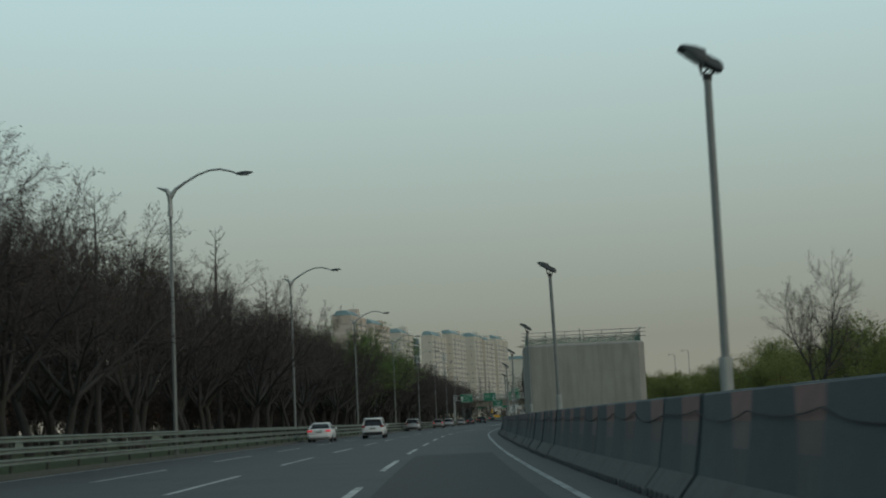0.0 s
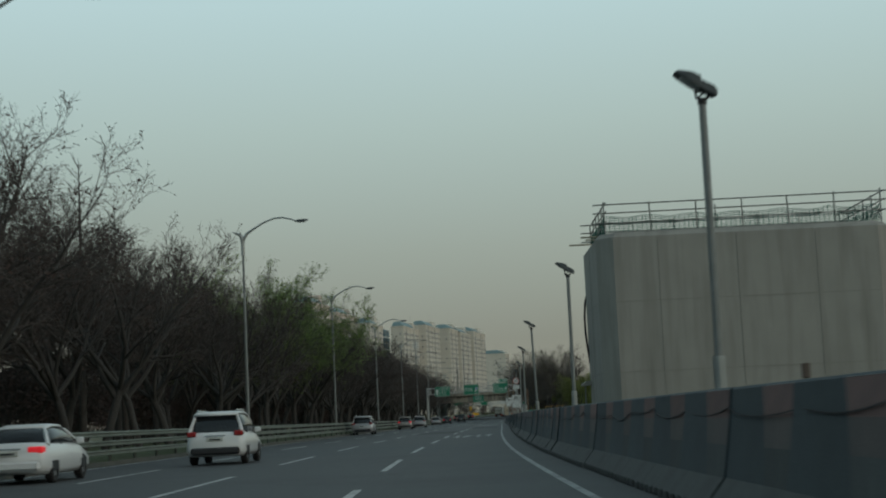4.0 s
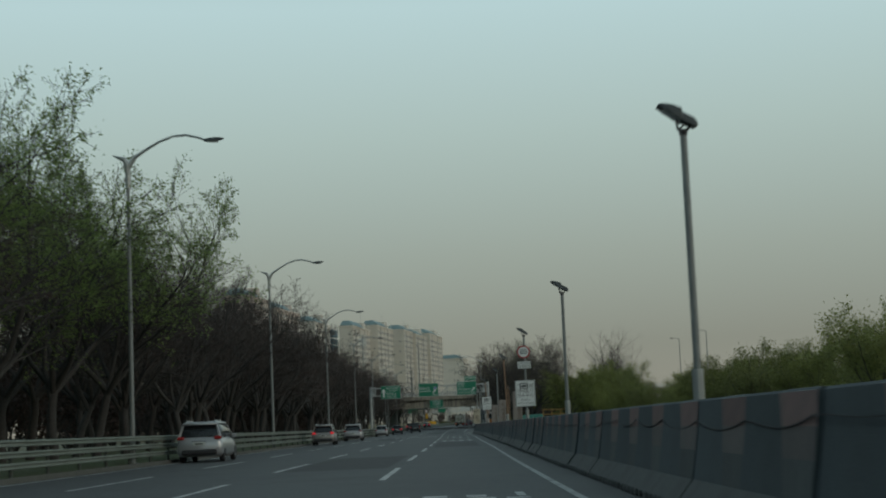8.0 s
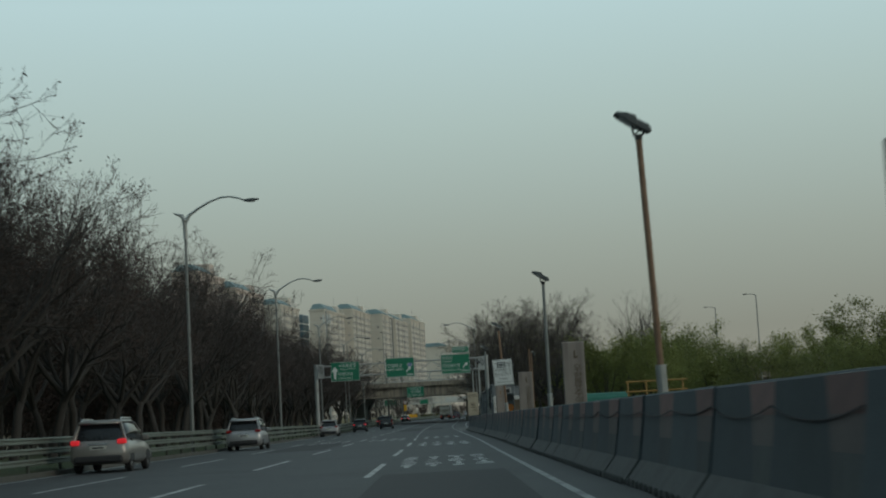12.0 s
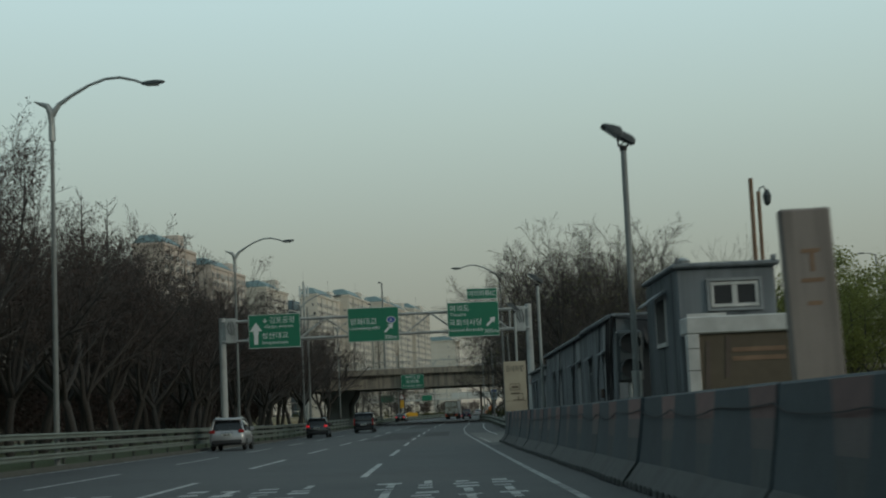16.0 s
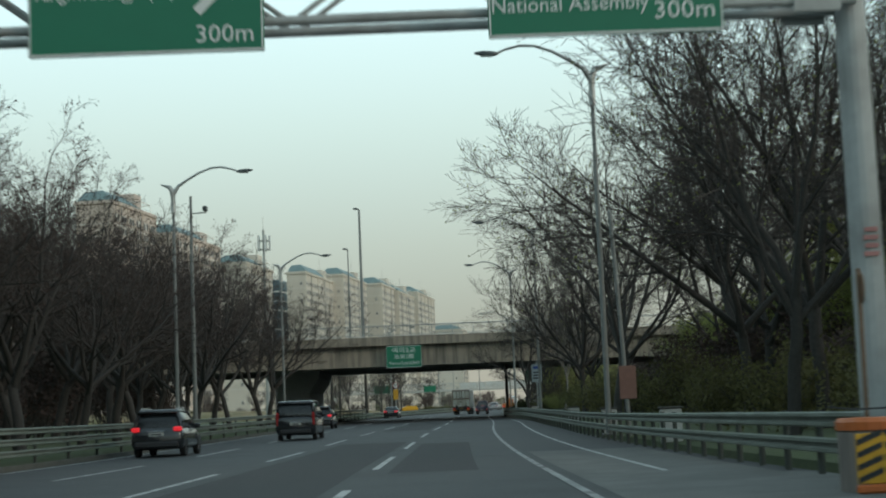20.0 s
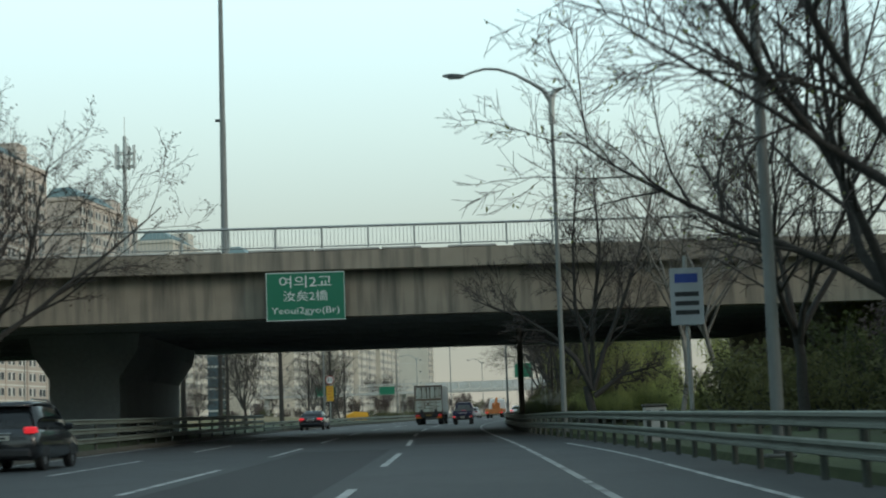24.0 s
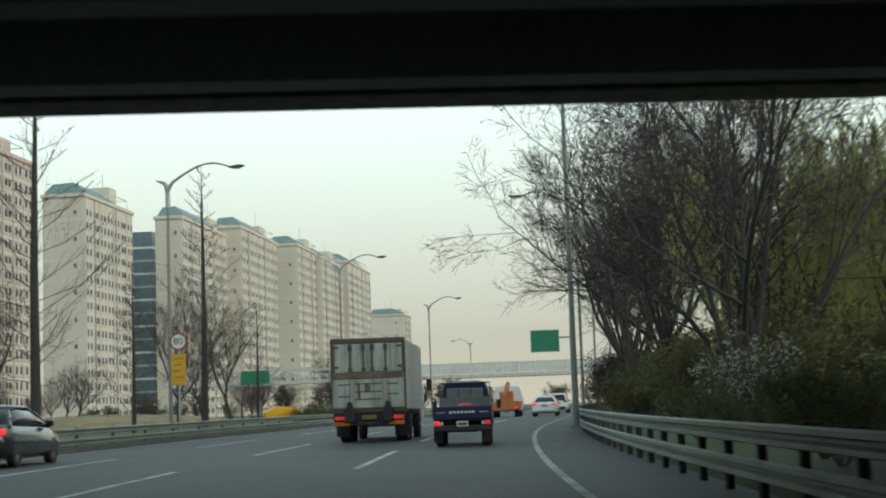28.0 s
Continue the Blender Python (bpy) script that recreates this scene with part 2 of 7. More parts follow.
SHED = material("grey_container_sheet", (0.165, 0.184, 0.196), 0.7, 0.0, spread=0.08, scale=2, stain=(0.065, 0.074, 0.08), stain_scale=1.2, stain_amount=0.8, bump=0.1, streaks=True)
SHED_PALE = material("pale_replaced_sheet", (0.23, 0.245, 0.25), 0.7, spread=0.1, stain=(0.2, 0.2, 0.19), stain_scale=1.5, bump=0.1, streaks=True)
SHED_DARK = material("dark_glass_and_doorway", (0.012, 0.014, 0.016), 0.6, bump=0)
SHED_TRIM = material("pale_shed_trim", (0.50, 0.50, 0.48), 0.7, stain=(0.30, 0.29, 0.27), stain_scale=2, bump=0.05)
BOARD = material("weathered_plywood_board", (0.42, 0.37, 0.28), 0.85, spread=0.1, scale=3, stain=(0.24, 0.20, 0.15), stain_scale=1.5, bump=0.15)
BROWN_BOARD = material("brown_painted_board", (0.10, 0.08, 0.055), 0.8, spread=0.12, bump=0.05)
STONE_BOARD = material("dusty_pinkish_board", (0.235, 0.208, 0.188), 0.85, spread=0.08, scale=2, stain=(0.125, 0.108, 0.098), stain_scale=1.6, stain_amount=0.8, bump=0.12, streaks=True)
NET_GREEN = material("green_safety_net", (0.03, 0.13, 0.10), 0.9, spread=0.2, scale=5, bump=0)
PIPE = material("scaffold_pipe", (0.20, 0.21, 0.20), 0.5, 0.6, bump=0.03)
CABLE = material("black_cable", (0.02, 0.02, 0.022), 0.6, bump=0)
RUBBER = material("tyre_rubber", (0.022, 0.022, 0.023), 0.85, bump=0.1)
RIM = material("dull_alloy", (0.30, 0.31, 0.32), 0.4, 0.7, bump=0.02)
CAR_GLASS = material("tinted_car_glass", (0.012, 0.014, 0.016), 0.08, bump=0)
CHROME = material("worn_chrome", (0.55, 0.56, 0.57), 0.25, 0.9, bump=0.01)
PLASTIC = material("black_bumper_plastic", (0.025, 0.026, 0.028), 0.6, bump=0.03)
PLATE = material("pale_number_plate", (0.50, 0.52, 0.48), 0.5, bump=0)
PLATE_Y = material("grimy_yellow_number_plate", (0.20, 0.13, 0.03), 0.5, bump=0)
TAIL = material("red_lamp_lens", (0.30, 0.02, 0.02), 0.25, bump=0)
RUST_STAIN = material("rust_stained_white_paint", (0.17, 0.135, 0.10), 0.8, spread=0.2, scale=5, stain=(0.10, 0.055, 0.03), stain_scale=3, stain_amount=0.9, bump=0.1)
TAIL_DIM = glow("dimly_lit_red_lamp", (0.70, 0.05, 0.05), 0.12)
TAIL_ON = glow("lit_red_lamp", (0.80, 0.03, 0.04), 0.32)
AMBER = material("amber_lens", (0.50, 0.16, 0.02), 0.3, bump=0)
WHITE_CAR = material("white_car_paint", (0.66, 0.68, 0.68), 0.3, spread=0.02, bump=0, coat=0.5)
DUSTY_WHITE = material("dusty_white_truck_paint", (0.50, 0.50, 0.47), 0.55, spread=0.06, stain=(0.30, 0.28, 0.24), stain_scale=1.4, stain_amount=0.7, bump=0.03)
SILVER_CAR = material("silver_car_paint", (0.34, 0.35, 0.36), 0.35, 0.45, spread=0.03, bump=0, coat=0.5)
BRONZE_CAR = material("grey_bronze_car_paint", (0.24, 0.23, 0.215), 0.35, 0.4, spread=0.03, bump=0, coat=0.5)
BLACK_CAR = material("black_car_paint", (0.016, 0.018, 0.022), 0.25, spread=0.03, bump=0, coat=0.6)
BLUE_CAR = material("navy_pickup_paint", (0.018, 0.024, 0.065), 0.35, spread=0.06, stain=(0.03, 0.033, 0.05), stain_scale=2, bump=0.02, coat=0.3)
BOX_PAINT = material("grimy_white_container_door", (0.42, 0.44, 0.39), 0.65, spread=0.10, scale=4, stain=(0.15, 0.105, 0.06), stain_scale=1.6, stain_amount=0.9, bump=0.1, streaks=True)
BOX_SIDE = material("pale_container_side", (0.55, 0.57, 0.56), 0.5, spread=0.05, stain=(0.36, 0.36, 0.34), stain_scale=0.6, bump=0.03)
RUST = material("rusty_steel_frame", (0.11, 0.085, 0.07), 0.8, 0.2, spread=0.2, scale=6, bump=0.1)
STEEL_DARK = material("dark_chassis_steel", (0.03, 0.03, 0.032), 0.7, 0.2, bump=0.05)
CRANE = material("orange_truck_paint", (0.42, 0.15, 0.04), 0.5, spread=0.1, stain=(0.2, 0.09, 0.04), stain_scale=2, bump=0.02)


# ---- mesh building ----
class Build:
    """Collects vertices, faces and material slots of one mesh."""
    def __init__(self):
        self.v, self.f, self.m = [], [], []

    def add(self, verts, faces, slot=0):
        n = len(self.v)
        self.v += [tuple(p) for p in verts]
        self.f += [tuple(n + i for i in face) for face in faces]
        self.m += [slot] * len(faces)
        return self

    def box(self, x0, x1, y0, y1, z0, z1, slot=0, c=0.0):
        """A box; c cuts its edges."""
        if c <= 0:
            vs = [(x, y, z) for z in (z0, z1) for y in (y0, y1) for x in (x0, x1)]
            return self.add(vs, [(0, 2, 3, 1), (4, 5, 7, 6), (0, 1, 5, 4), (2, 6, 7, 3), (0, 4, 6, 2), (1, 3, 7, 5)], slot)
        c = min(c, abs(x1 - x0) / 2.2, abs(y1 - y0) / 2.2, abs(z1 - z0) / 2.2)
        lo, hi = (x0, y0, z0), (x1, y1, z1)
        vs, idx = [], {}
        for k in range(8):
            s = [(k >> a) & 1 for a in range(3)]
            for ax in range(3):
                p = []
                for a in range(3):
                    e = hi[a] if s[a] else lo[a]
                    p.append(e if a == ax else (e - c if s[a] else e + c))
                idx[(k, ax)] = len(vs)
                vs.append(p)
        fs = []
        for ax in range(3):
            b, d = (ax + 1) % 3, (ax + 2) % 3
            for s in (0, 1):
                q = [(s << ax) | (i << b) | (j << d) for i, j in ((0, 0), (1, 0), (1, 1), (0, 1))]
                face = [idx[(k, ax)] for k in q]
                fs.append(face if s else face[::-1])
        for ax in range(3):
            b, d = (ax + 1) % 3, (ax + 2) % 3
            for i in (0, 1):
                for j in (0, 1):
                    k0 = (i << b) | (j << d)
                    k1 = k0 | (1 << ax)
                    face = [idx[(k0, b)], idx[(k1, b)], idx[(k1, d)], idx[(k0, d)]]
                    fs.append(face if (i == j) else face[::-1])
        for k in range(8):
            face = [idx[(k, 0)], idx[(k, 1)], idx[(k, 2)]]
            par = sum((k >> a) & 1 for a in range(3)) % 2
            fs.append(face if par else face[::-1])
        return self.add(vs, fs, slot)

    def tube(self, pts, radii, sides=6, slot=0, cap=True):
        """A tapered tube through pts."""
        pts = [Vector(p) for p in pts]
        rings = []
        side = None
        for i, p in enumerate(pts):
            d = (pts[min(i + 1, len(pts) - 1)] - pts[max(i - 1, 0)]).normalized()
            if side is None:
                side = d.orthogonal().normalized()
            else:
                side = (side - d * side.dot(d)).normalized()
            up = d.cross(side)
            r = radii[i] if isinstance(radii, (list, tuple)) else radii
            rings.append([p + (side * math.cos(a) + up * math.sin(a)) * r for a in [2 * math.pi * k / sides for k in range(sides)]])
        vs = [q for ring in rings for q in ring]
        fs = [(i * sides + k, i * sides + (k + 1) % sides, (i + 1) * sides + (k + 1) % sides, (i + 1) * sides + k) for i in range(len(pts) - 1) for k in range(sides)]
        if cap:
            fs += [tuple(range(sides))[::-1], tuple((len(pts) - 1) * sides + k for k in range(sides))]
        return self.add(vs, fs, slot)

    def loft(self, rings, slot=0, closed=True, ends=True):
        n = len(rings[0])
        vs = [p for r in rings for p in r]
        fs = []
        for i in range(len(rings) - 1):
            for k in range(n if closed else n - 1):
                fs.append((i * n + k, i * n + (k + 1) % n, (i + 1) * n + (k + 1) % n, (i + 1) * n + k))
        if ends and closed:
            fs += [tuple(range(n))[::-1], tuple((len(rings) - 1) * n + k for k in range(n))]
        return self.add(vs, fs, slot)

    def mesh(self, name, mats, smooth=False):
        me = bpy.data.meshes.new(name)
        me.from_pydata(self.v, [], self.f)
        for m in (mats if isinstance(mats, (list, tuple)) else [mats]):
            me.materials.append(m)
        me.polygons.foreach_set("material_index", self.m)
        if smooth:
            me.polygons.foreach_set("use_smooth", [True] * len(self.f))
        me.update()
        return me


def fix(me):
    bm = bmesh.new()
    bm.from_mesh(me)
    bmesh.ops.recalc_face_normals(bm, faces=bm.faces)
    bm.to_mesh(me)
    bm.free()
    return me


def weld(me):
    bm = bmesh.new()
    bm.from_mesh(me)
    bmesh.ops.remove_doubles(bm, verts=bm.verts, dist=0.001)
    bm.to_mesh(me)
    bm.free()
    return me


def part(name, b, mats, parent=None, label="", smooth=False, m=None):
    """One mesh object, under its thing or part if given."""
    me = b if isinstance(b, bpy.types.Mesh) else fix(b.mesh(name, mats, smooth))
    ob = new(name, me)
    if parent:
        ob.parent = parent
    if m is not None:
        ob.matrix_basis = m
    if label:
        ob["label"] = label
    return ob


def thing(name, label, category, group="", kind="", m=None):
    ob = new(name)
    if m is not None:
        ob.matrix_basis = m
    return tagged(ob, label, category, group, kind)


def lettering(text, size, mat, parent, m, name="lettering", width=None):
    """Raised letters, standing in the xz plane and facing -y, centred on m."""
    cu = bpy.data.curves.new(name, "FONT")
    cu.body, cu.size, cu.extrude = text, size, 0.004
    cu.align_x, cu.align_y = "CENTER", "CENTER"
    cu.resolution_u = 2
    ob = new(name, cu)
    dg = bpy.context.evaluated_depsgraph_get()
    me = bpy.data.meshes.new_from_object(ob.evaluated_get(dg))
    bpy.data.objects.remove(ob)
    bpy.data.curves.remove(cu)
    me.materials.clear()
    me.materials.append(mat)
    s = 1.0
    if width and len(me.vertices):
        xs = [v.co.x for v in me.vertices]
        s = width / max(1e-6, max(xs) - min(xs))
    o = new(name, me)
    o.parent = parent
    o.matrix_basis = m @ pose(0, 0, 0, 90, 0, 0) @ Matrix.Diagonal((s, 1, 1, 1))
    return o


# ---- the line of the road ----
def up(x, y, z=0.0, rx=0, ry=0, rz=0):
    """A pose on the gently climbing ground."""
    return pose(x, y, z + rise(y), rx, ry, rz)


LINE_Y = [-80, 0, 20, 39, 58, 85, 105, 124, 143, 172, 201, 229, 258, 276, 304, 322, 341, 378, 415, 444, 463, 482, 502, 520, 535, 550, 560, 570, 580, 590, 605, 650, 690, 760, 900, 1100]
LINE_X = [2.5, 0.0, -0.63, -1.19, -1.61, -1.98, -2.2, -2.27, -2.10, -1.59, -0.95, -0.23, 0.42, 0.82, 1.5, 1.85, 2.12, 2.8, 3.52, 4.37, 5.14, 6.15, 7.1, 7.65, 8.25, 9.1, 9.85, 10.8, 11.9, 13.1, 15.4, 22.9, 31.0, 50.0, 106.0, 200.0]


def road_x(y):
    return float(np.interp(y, LINE_Y, LINE_X))


def road_xs(y):
    return sum(road_x(y + d) for d in (-8, -4, 0, 4, 8)) / 5


def at(y, off, z=0.0):
    """A place beside the road's line: off metres to its right."""
    slope = (road_xs(y + 4) - road_xs(y - 4)) / 8
    n = math.hypot(1, slope)
    return Vector((road_xs(y) + off / n, y - off * slope / n, z + rise(y)))


def turn(y):
    return -math.degrees(math.atan((road_xs(y + 4) - road_xs(y - 4)) / 8))


def beside(y, off, z=0.0, rz=0.0):
    p = at(y, off, z)
    return pose(p.x, p.y, p.z, 0, 0, turn(y) + rz)


# the bridge lies along the climb
BRIDGE_M = pose(0, 430, 0, math.degrees(RISE)) @ pose(5.66, 42.8, 1.1) @ Matrix.Scale(1.077, 4) @ pose(-5.66, -472.8, -1.1)


def ribbon(y0, y1, profile, step=6.0, slot=0, b=None):
    """A strip along the road with a cross profile of (off, z)."""
    b = b or Build()
    n = max(1, math.ceil((y1 - y0) / step))
    rings = [[at(y0 + (y1 - y0) * i / n, o(y0 + (y1 - y0) * i / n) if callable(o) else o, z) for o, z in profile] for i in range(n + 1)]
    return b.loft(rings, slot, closed=False, ends=False)


# ---- ground and road ----
def right_edge(y):
    """Where the paving ends on the right."""
    return float(np.interp(y, [-80, 368, 372, 398, 400.5, 402, 455, 490, 520, 900], [3.3, 3.3, 16.0, 16.0, 5.75, 5.7, 5.5, 4.8, 3.75, 3.7]))


g = Build()
gx = [-2500, -400, -120, -60, 0, 60, 140, 400, 2500]
gy = [-900, -200, 0, 150, 300, 415, 425, 435, 445, 600, 800, 1150, 3200]
g.add([(x, y, rise(y) - 0.14) for y in gy for x in gx], [(j * 9 + i, j * 9 + i + 1, (j + 1) * 9 + i + 1, (j + 1) * 9 + i) for j in range(len(gy) - 1) for i in range(8)])
tagged(part("ground", g, DIRT), "dry grass and bare earth around the expressway", "ground", kind="structure")

tagged(part("road", ribbon(-80, 1100, [(-12.4, 0), (-4, 0.0), (right_edge, 0)], 5), ASPHALT), "worn grey asphalt expressway with four lanes", "road", kind="structure")
for y0, y1, o0, o1 in ((20, 52, -1.2, 1.4), (196, 214, -4.9, -1.9), (236, 262, -1.3, 1.3), (395, 440, -4.6, -1.9), (408, 436, -1.2, 0.6), (468, 500, -4.7, -2.0), (505, 516, -1.4, 1.4), (300, 330, -8.4, -5.6)):
    tagged(part("road_patch", ribbon(y0, y1, [(o0, 0.004), (o1, 0.004)], 5), PATCH), "darker resurfaced strip in a lane", "road patch", kind="structure")

tagged(part("apron", ribbon(366, 420, [(2.15, 0.004), (lambda y: min(right_edge(y), 15.5) - 0.45, 0.004)], 3), APRON), "pale dusty asphalt apron at the works entrance", "apron", kind="structure")

marking = thing("lane_marking", "worn white broken and solid lane lines", "road marking", kind="structure")
for off, start in ((-1.575, 186.0), (-5.115, 196.2), (-8.74, 187.2)):
    y = start - 18.7 * 13
    while y < 760:
        part("dash", ribbon(y, y + 9.7, [(off - 0.075, 0.008), (off + 0.075, 0.008)], 5), PAINT, marking)
        y += 18.7
for y0 in range(-60, 760, 41):
    part("edge_line", ribbon(y0, min(y0 + 41, 760), [(1.78, 0.008), (1.91, 0.008)], 5), EDGE_PAINT, marking)
    part("edge_line", ribbon(y0, min(y0 + 41, 760), [(-12.1, 0.008), (-11.96, 0.008)], 5), PAINT, marking)

for y0 in range(404, 500, 24):
    part("edge_line", ribbon(y0, y0 + 24, [(lambda y: min(3.66, right_edge(y) - 1.2), 0.008), (lambda y: min(3.78, right_edge(y) - 1.08), 0.008)], 5), PAINT, marking)
for k in range(6):
    part("dash", ribbon(374 + k * 3.9, 375.4 + k * 3.9, [(2.2, 0.009), (2.33, 0.009)], 2), PAINT, marking)

lettered = thing("road_lettering", "worn white painted characters on the lanes", "road marking", kind="structure")
rl = random.Random(5)
for yc, offs in ((167, (0.1,)), (266, (0.1,)), (296, (0.1,)), (322, (-3.3, 0.1, -6.9))):
    for oc in offs:
        for row in range(3):
            for k in range(4):
                for s in range(3):
                    b = Build()
                    y0 = yc + row * 3.6 + s * 1.0 + rl.uniform(0, 0.2)
                    o0 = oc - 1.25 + k * 0.64
                    if rl.random() < 0.75:
                        ribbon(y0, y0 + rl.uniform(0.3, 0.75), [(o0 + rl.uniform(0, 0.12), 0.009), (o0 + rl.uniform(0.32, 0.5), 0.009)], 5, b=b)
                    else:
                        ribbon(y0 - 0.2, y0 + 1.1, [(o0 + 0.2, 0.009), (o0 + 0.34, 0.009)], 5, b=b)
                    part("stroke", b, PAINT, lettered)

b = Build()
ribbon(-80, 1100, [(-12.4, -0.1), (-12.4, 0.16), (-12.62, 0.16), (-12.62, 0.1)], 5, b=b)
tagged(part("kerb", b, KERB), "low concrete kerb along the median side", "kerb", kind="structure")
tagged(part("verge", ribbon(-80, 1100, [(-12.6, 0.1), (-13.3, 0.2), (-16, 0.28), (-40, 0.2), (-60, -0.15)], 6), GRASS), "grassy strip of young spring grass under the trees", "grass verge", kind="structure")
BANK = [(right_edge, 0.0), (lambda y: right_edge(y) + 0.1, 0.14), (lambda y: right_edge(y) + 0.35, 0.14), (lambda y: right_edge(y) + 2.5, 0.25), (lambda y: right_edge(y) + 14, 0.6), (60, 0.4), (80, -0.2)]
b = ribbon(400.5, 1100, BANK, 6)
b.loft([[at(399.2, o(400.5) if callable(o) else o, -0.13) for o, z in BANK], [at(400.5, o(400.5) if callable(o) else o, z) for o, z in BANK]], closed=False, ends=False)
tagged(part("verge", b, GRASS), "grassy bank with a kerb beside the slip lane", "grass verge", kind="structure")


# ---- guardrails ----
def wave(o, z, s, k=1.0):
    """The folded face of a steel beam."""
    return [(o, z - 0.13 * k), (o + 0.07 * s, z - 0.105 * k), (o + 0.07 * s, z - 0.05 * k), (o, z - 0.02 * k), (o, z + 0.02 * k), (o + 0.07 * s, z + 0.05 * k), (o + 0.07 * s, z + 0.105 * k), (o, z + 0.13 * k)]


def guardrail(y0, y1, off, s, heights, label, top, k=1.0, gap=4.0, sink=lambda y: 0.0):
    rail = thing("guardrail", label, "guardrail", kind="structure")
    f = off if callable(off) else (lambda y: off)
    y = y0
    while y < y1 - 0.1:
        ye = min(y + 16, y1)
        for h in heights:
            n = max(1, math.ceil((ye - y) / 4))
            rings = [[at(q, f(q) + o, z - sink(q)) for o, z in wave(0, h, s, k)] for q in [y + (ye - y) * i / n for i in range(n + 1)]]
            part("beam", Build().loft(rings, 0, closed=False, ends=False), RAIL, rail)
        y = ye
    pb = Build()
    pb.tube([(0, 0, -0.1), (0, 0, top)], 0.057, 10)
    pb.box(-0.05, 0.05, -0.06, 0.06, heights[0] - 0.1, heights[0] + 0.1, 0, 0.01)
    pm = fix(pb.mesh("post", POST_SHADED))
    y = y0 + 1
    while y < y1:
        part("post", pm, None, rail, m=beside(y, f(y) - 0.11 * s, -sink(y)))
        y += gap
    return rail


guardrail(556, 700, -12.75, 1, (0.64, 0.30), "low weathered steel guardrail with two beams beyond the bridge", 0.78, 0.85)
guardrail(-40, 556, -12.75, 1, (1.13, 0.80, 0.47), "long weathered steel guardrail with three beams along the median", 1.2, 0.76)
guardrail(397.5, 700, lambda y: min(right_edge(y), 5.75) - 0.32, -1, (0.82, 0.45), "weathered two-beam steel guardrail beside the slip lane", 0.95, 0.85, 2.0, lambda y: float(np.interp(y, [506, 526], [0.0, 0.13])))

# ---- the concrete barrier ----
prof = [(0.0, 0.0), (0.0, 0.08), (0.20, 0.34), (0.26, 0.70), (0.30, 0.98), (0.33, 1.275), (0.355, 1.30), (0.54, 1.30), (0.56, 0.95), (0.57, 0.34), (0.58, 0.0)]
L = 2.985


def band(p, y0, y1, taper, d):
    """A painted band d proud of the sloping face from y0 to y1, with a slanting far edge."""
    b = Build()
    lo, hi = p[0][1], p[-1][1]
    rings = []
    for far in (0, 1):
        ring = []
        for x, z in p:
            ring.append((x - d, y1 - taper * (hi - z) / (hi - lo) if far else y0, z))
        for x, z in reversed(p):
            ring.append((x + 0.004, y1 - taper * (hi - z) / (hi - lo) if far else y0, z))
        rings.append(ring)
    return b.loft(rings)


bb = Build()
bb.loft([[(x, y, z) for x, z in prof] for y in (0, L)])
BODY = fix(bb.mesh("concrete_barrier", CONC_GREY))
BANDS = [[fix(band(prof[a:a + 2], 0.01, y1 + d, taper, 0.003).mesh(nm, mat)) for nm, a, y1, taper, mat in
          (("painted_band", 4, 1.30, 0.13, CONC_PINK), ("faded_band", 3, 1.17, 0.12, CONC_FADED), ("grimy_band", 2, 1.05, 0.16, CONC_GRIME))] for d in (-0.12, 0.0, 0.14)]
eb = Build()
eb.loft([[(0.326, y, 1.278), (0.335, y, 1.276), (0.345, y, 1.288), (0.358, y, 1.303), (0.385, y, 1.303), (0.35, y, 1.286)] for y in (0.02, 0.5, 1.28)])
EDGE = fix(eb.mesh("worn_edge", CONC_EDGE))
fb = Build()
fb.loft([[(-0.02, y, 0.0), (-0.02, y, 0.07), (0.0, y, 0.10), (0.20, y, 0.355), (0.22, y, 0.34), (0.02, y, 0.0)] for y in (0.0, L)])
for k in range(6):
    fb.box(-0.07, -0.015, 0.22 + k * 0.46, 0.36 + k * 0.46, 0.0, 0.11, 0, 0.02)
FOOT = fix(fb.mesh("foot", CONC_BASE))
rb = random.Random(3)
y = -24.0
while y < 369.5:
    ob = part("concrete_barrier", BODY, None, m=beside(y, 2.68 + rb.uniform(-0.025, 0.025), 0, rb.uniform(-0.4, 0.4)))
    tagged(ob, "scuffed concrete barrier block painted in grey and dull pink bands", "concrete barrier", "barrier blocks along the works")
    for nm, me in zip(("painted_band", "faded_band", "grimy_band"), rb.choice(BANDS)):
        part(nm, me, None, ob)
    part("worn_edge", EDGE, None, ob)
    part("foot", FOOT, None, ob)
    y += 3.0

for y0 in range(0, 366, 30):
    b = Build()
    pts = []
    rc = random.Random(y0)
    for k in range(10):
        deep, hook = rc.uniform(0.03, 0.12), 1.08 + rc.uniform(-0.05, 0.05)
        for q in range(6):
            f = q / 6
            pts.append(at(y0 + 3 * k + 3 * f, 2.955, hook - deep * (1 - (2 * f - 1) ** 2)))
    b.tube(pts, 0.009, 4)
    tagged(part("cable", b, CABLE), "thin sagging cable strung along the barrier face", "cable", "cables along the barrier")


for y in (91.0, 151.0):
    t = thing("marker_post", "slim marker post with a brown cap behind the barrier", "marker post", "marker posts along the barrier", m=beside(y, 3.34))
    b = Build()
    b.tube([(0, 0, 0), (0, 0, 1.34)], 0.022, 8)
    part("post", b, POLE_DARK, t)
    b = Build()
    b.box(-0.035, 0.035, -0.03, 0.03, 1.33, 1.47, 0, 0.008)
    part("cap", b, RUST, t)


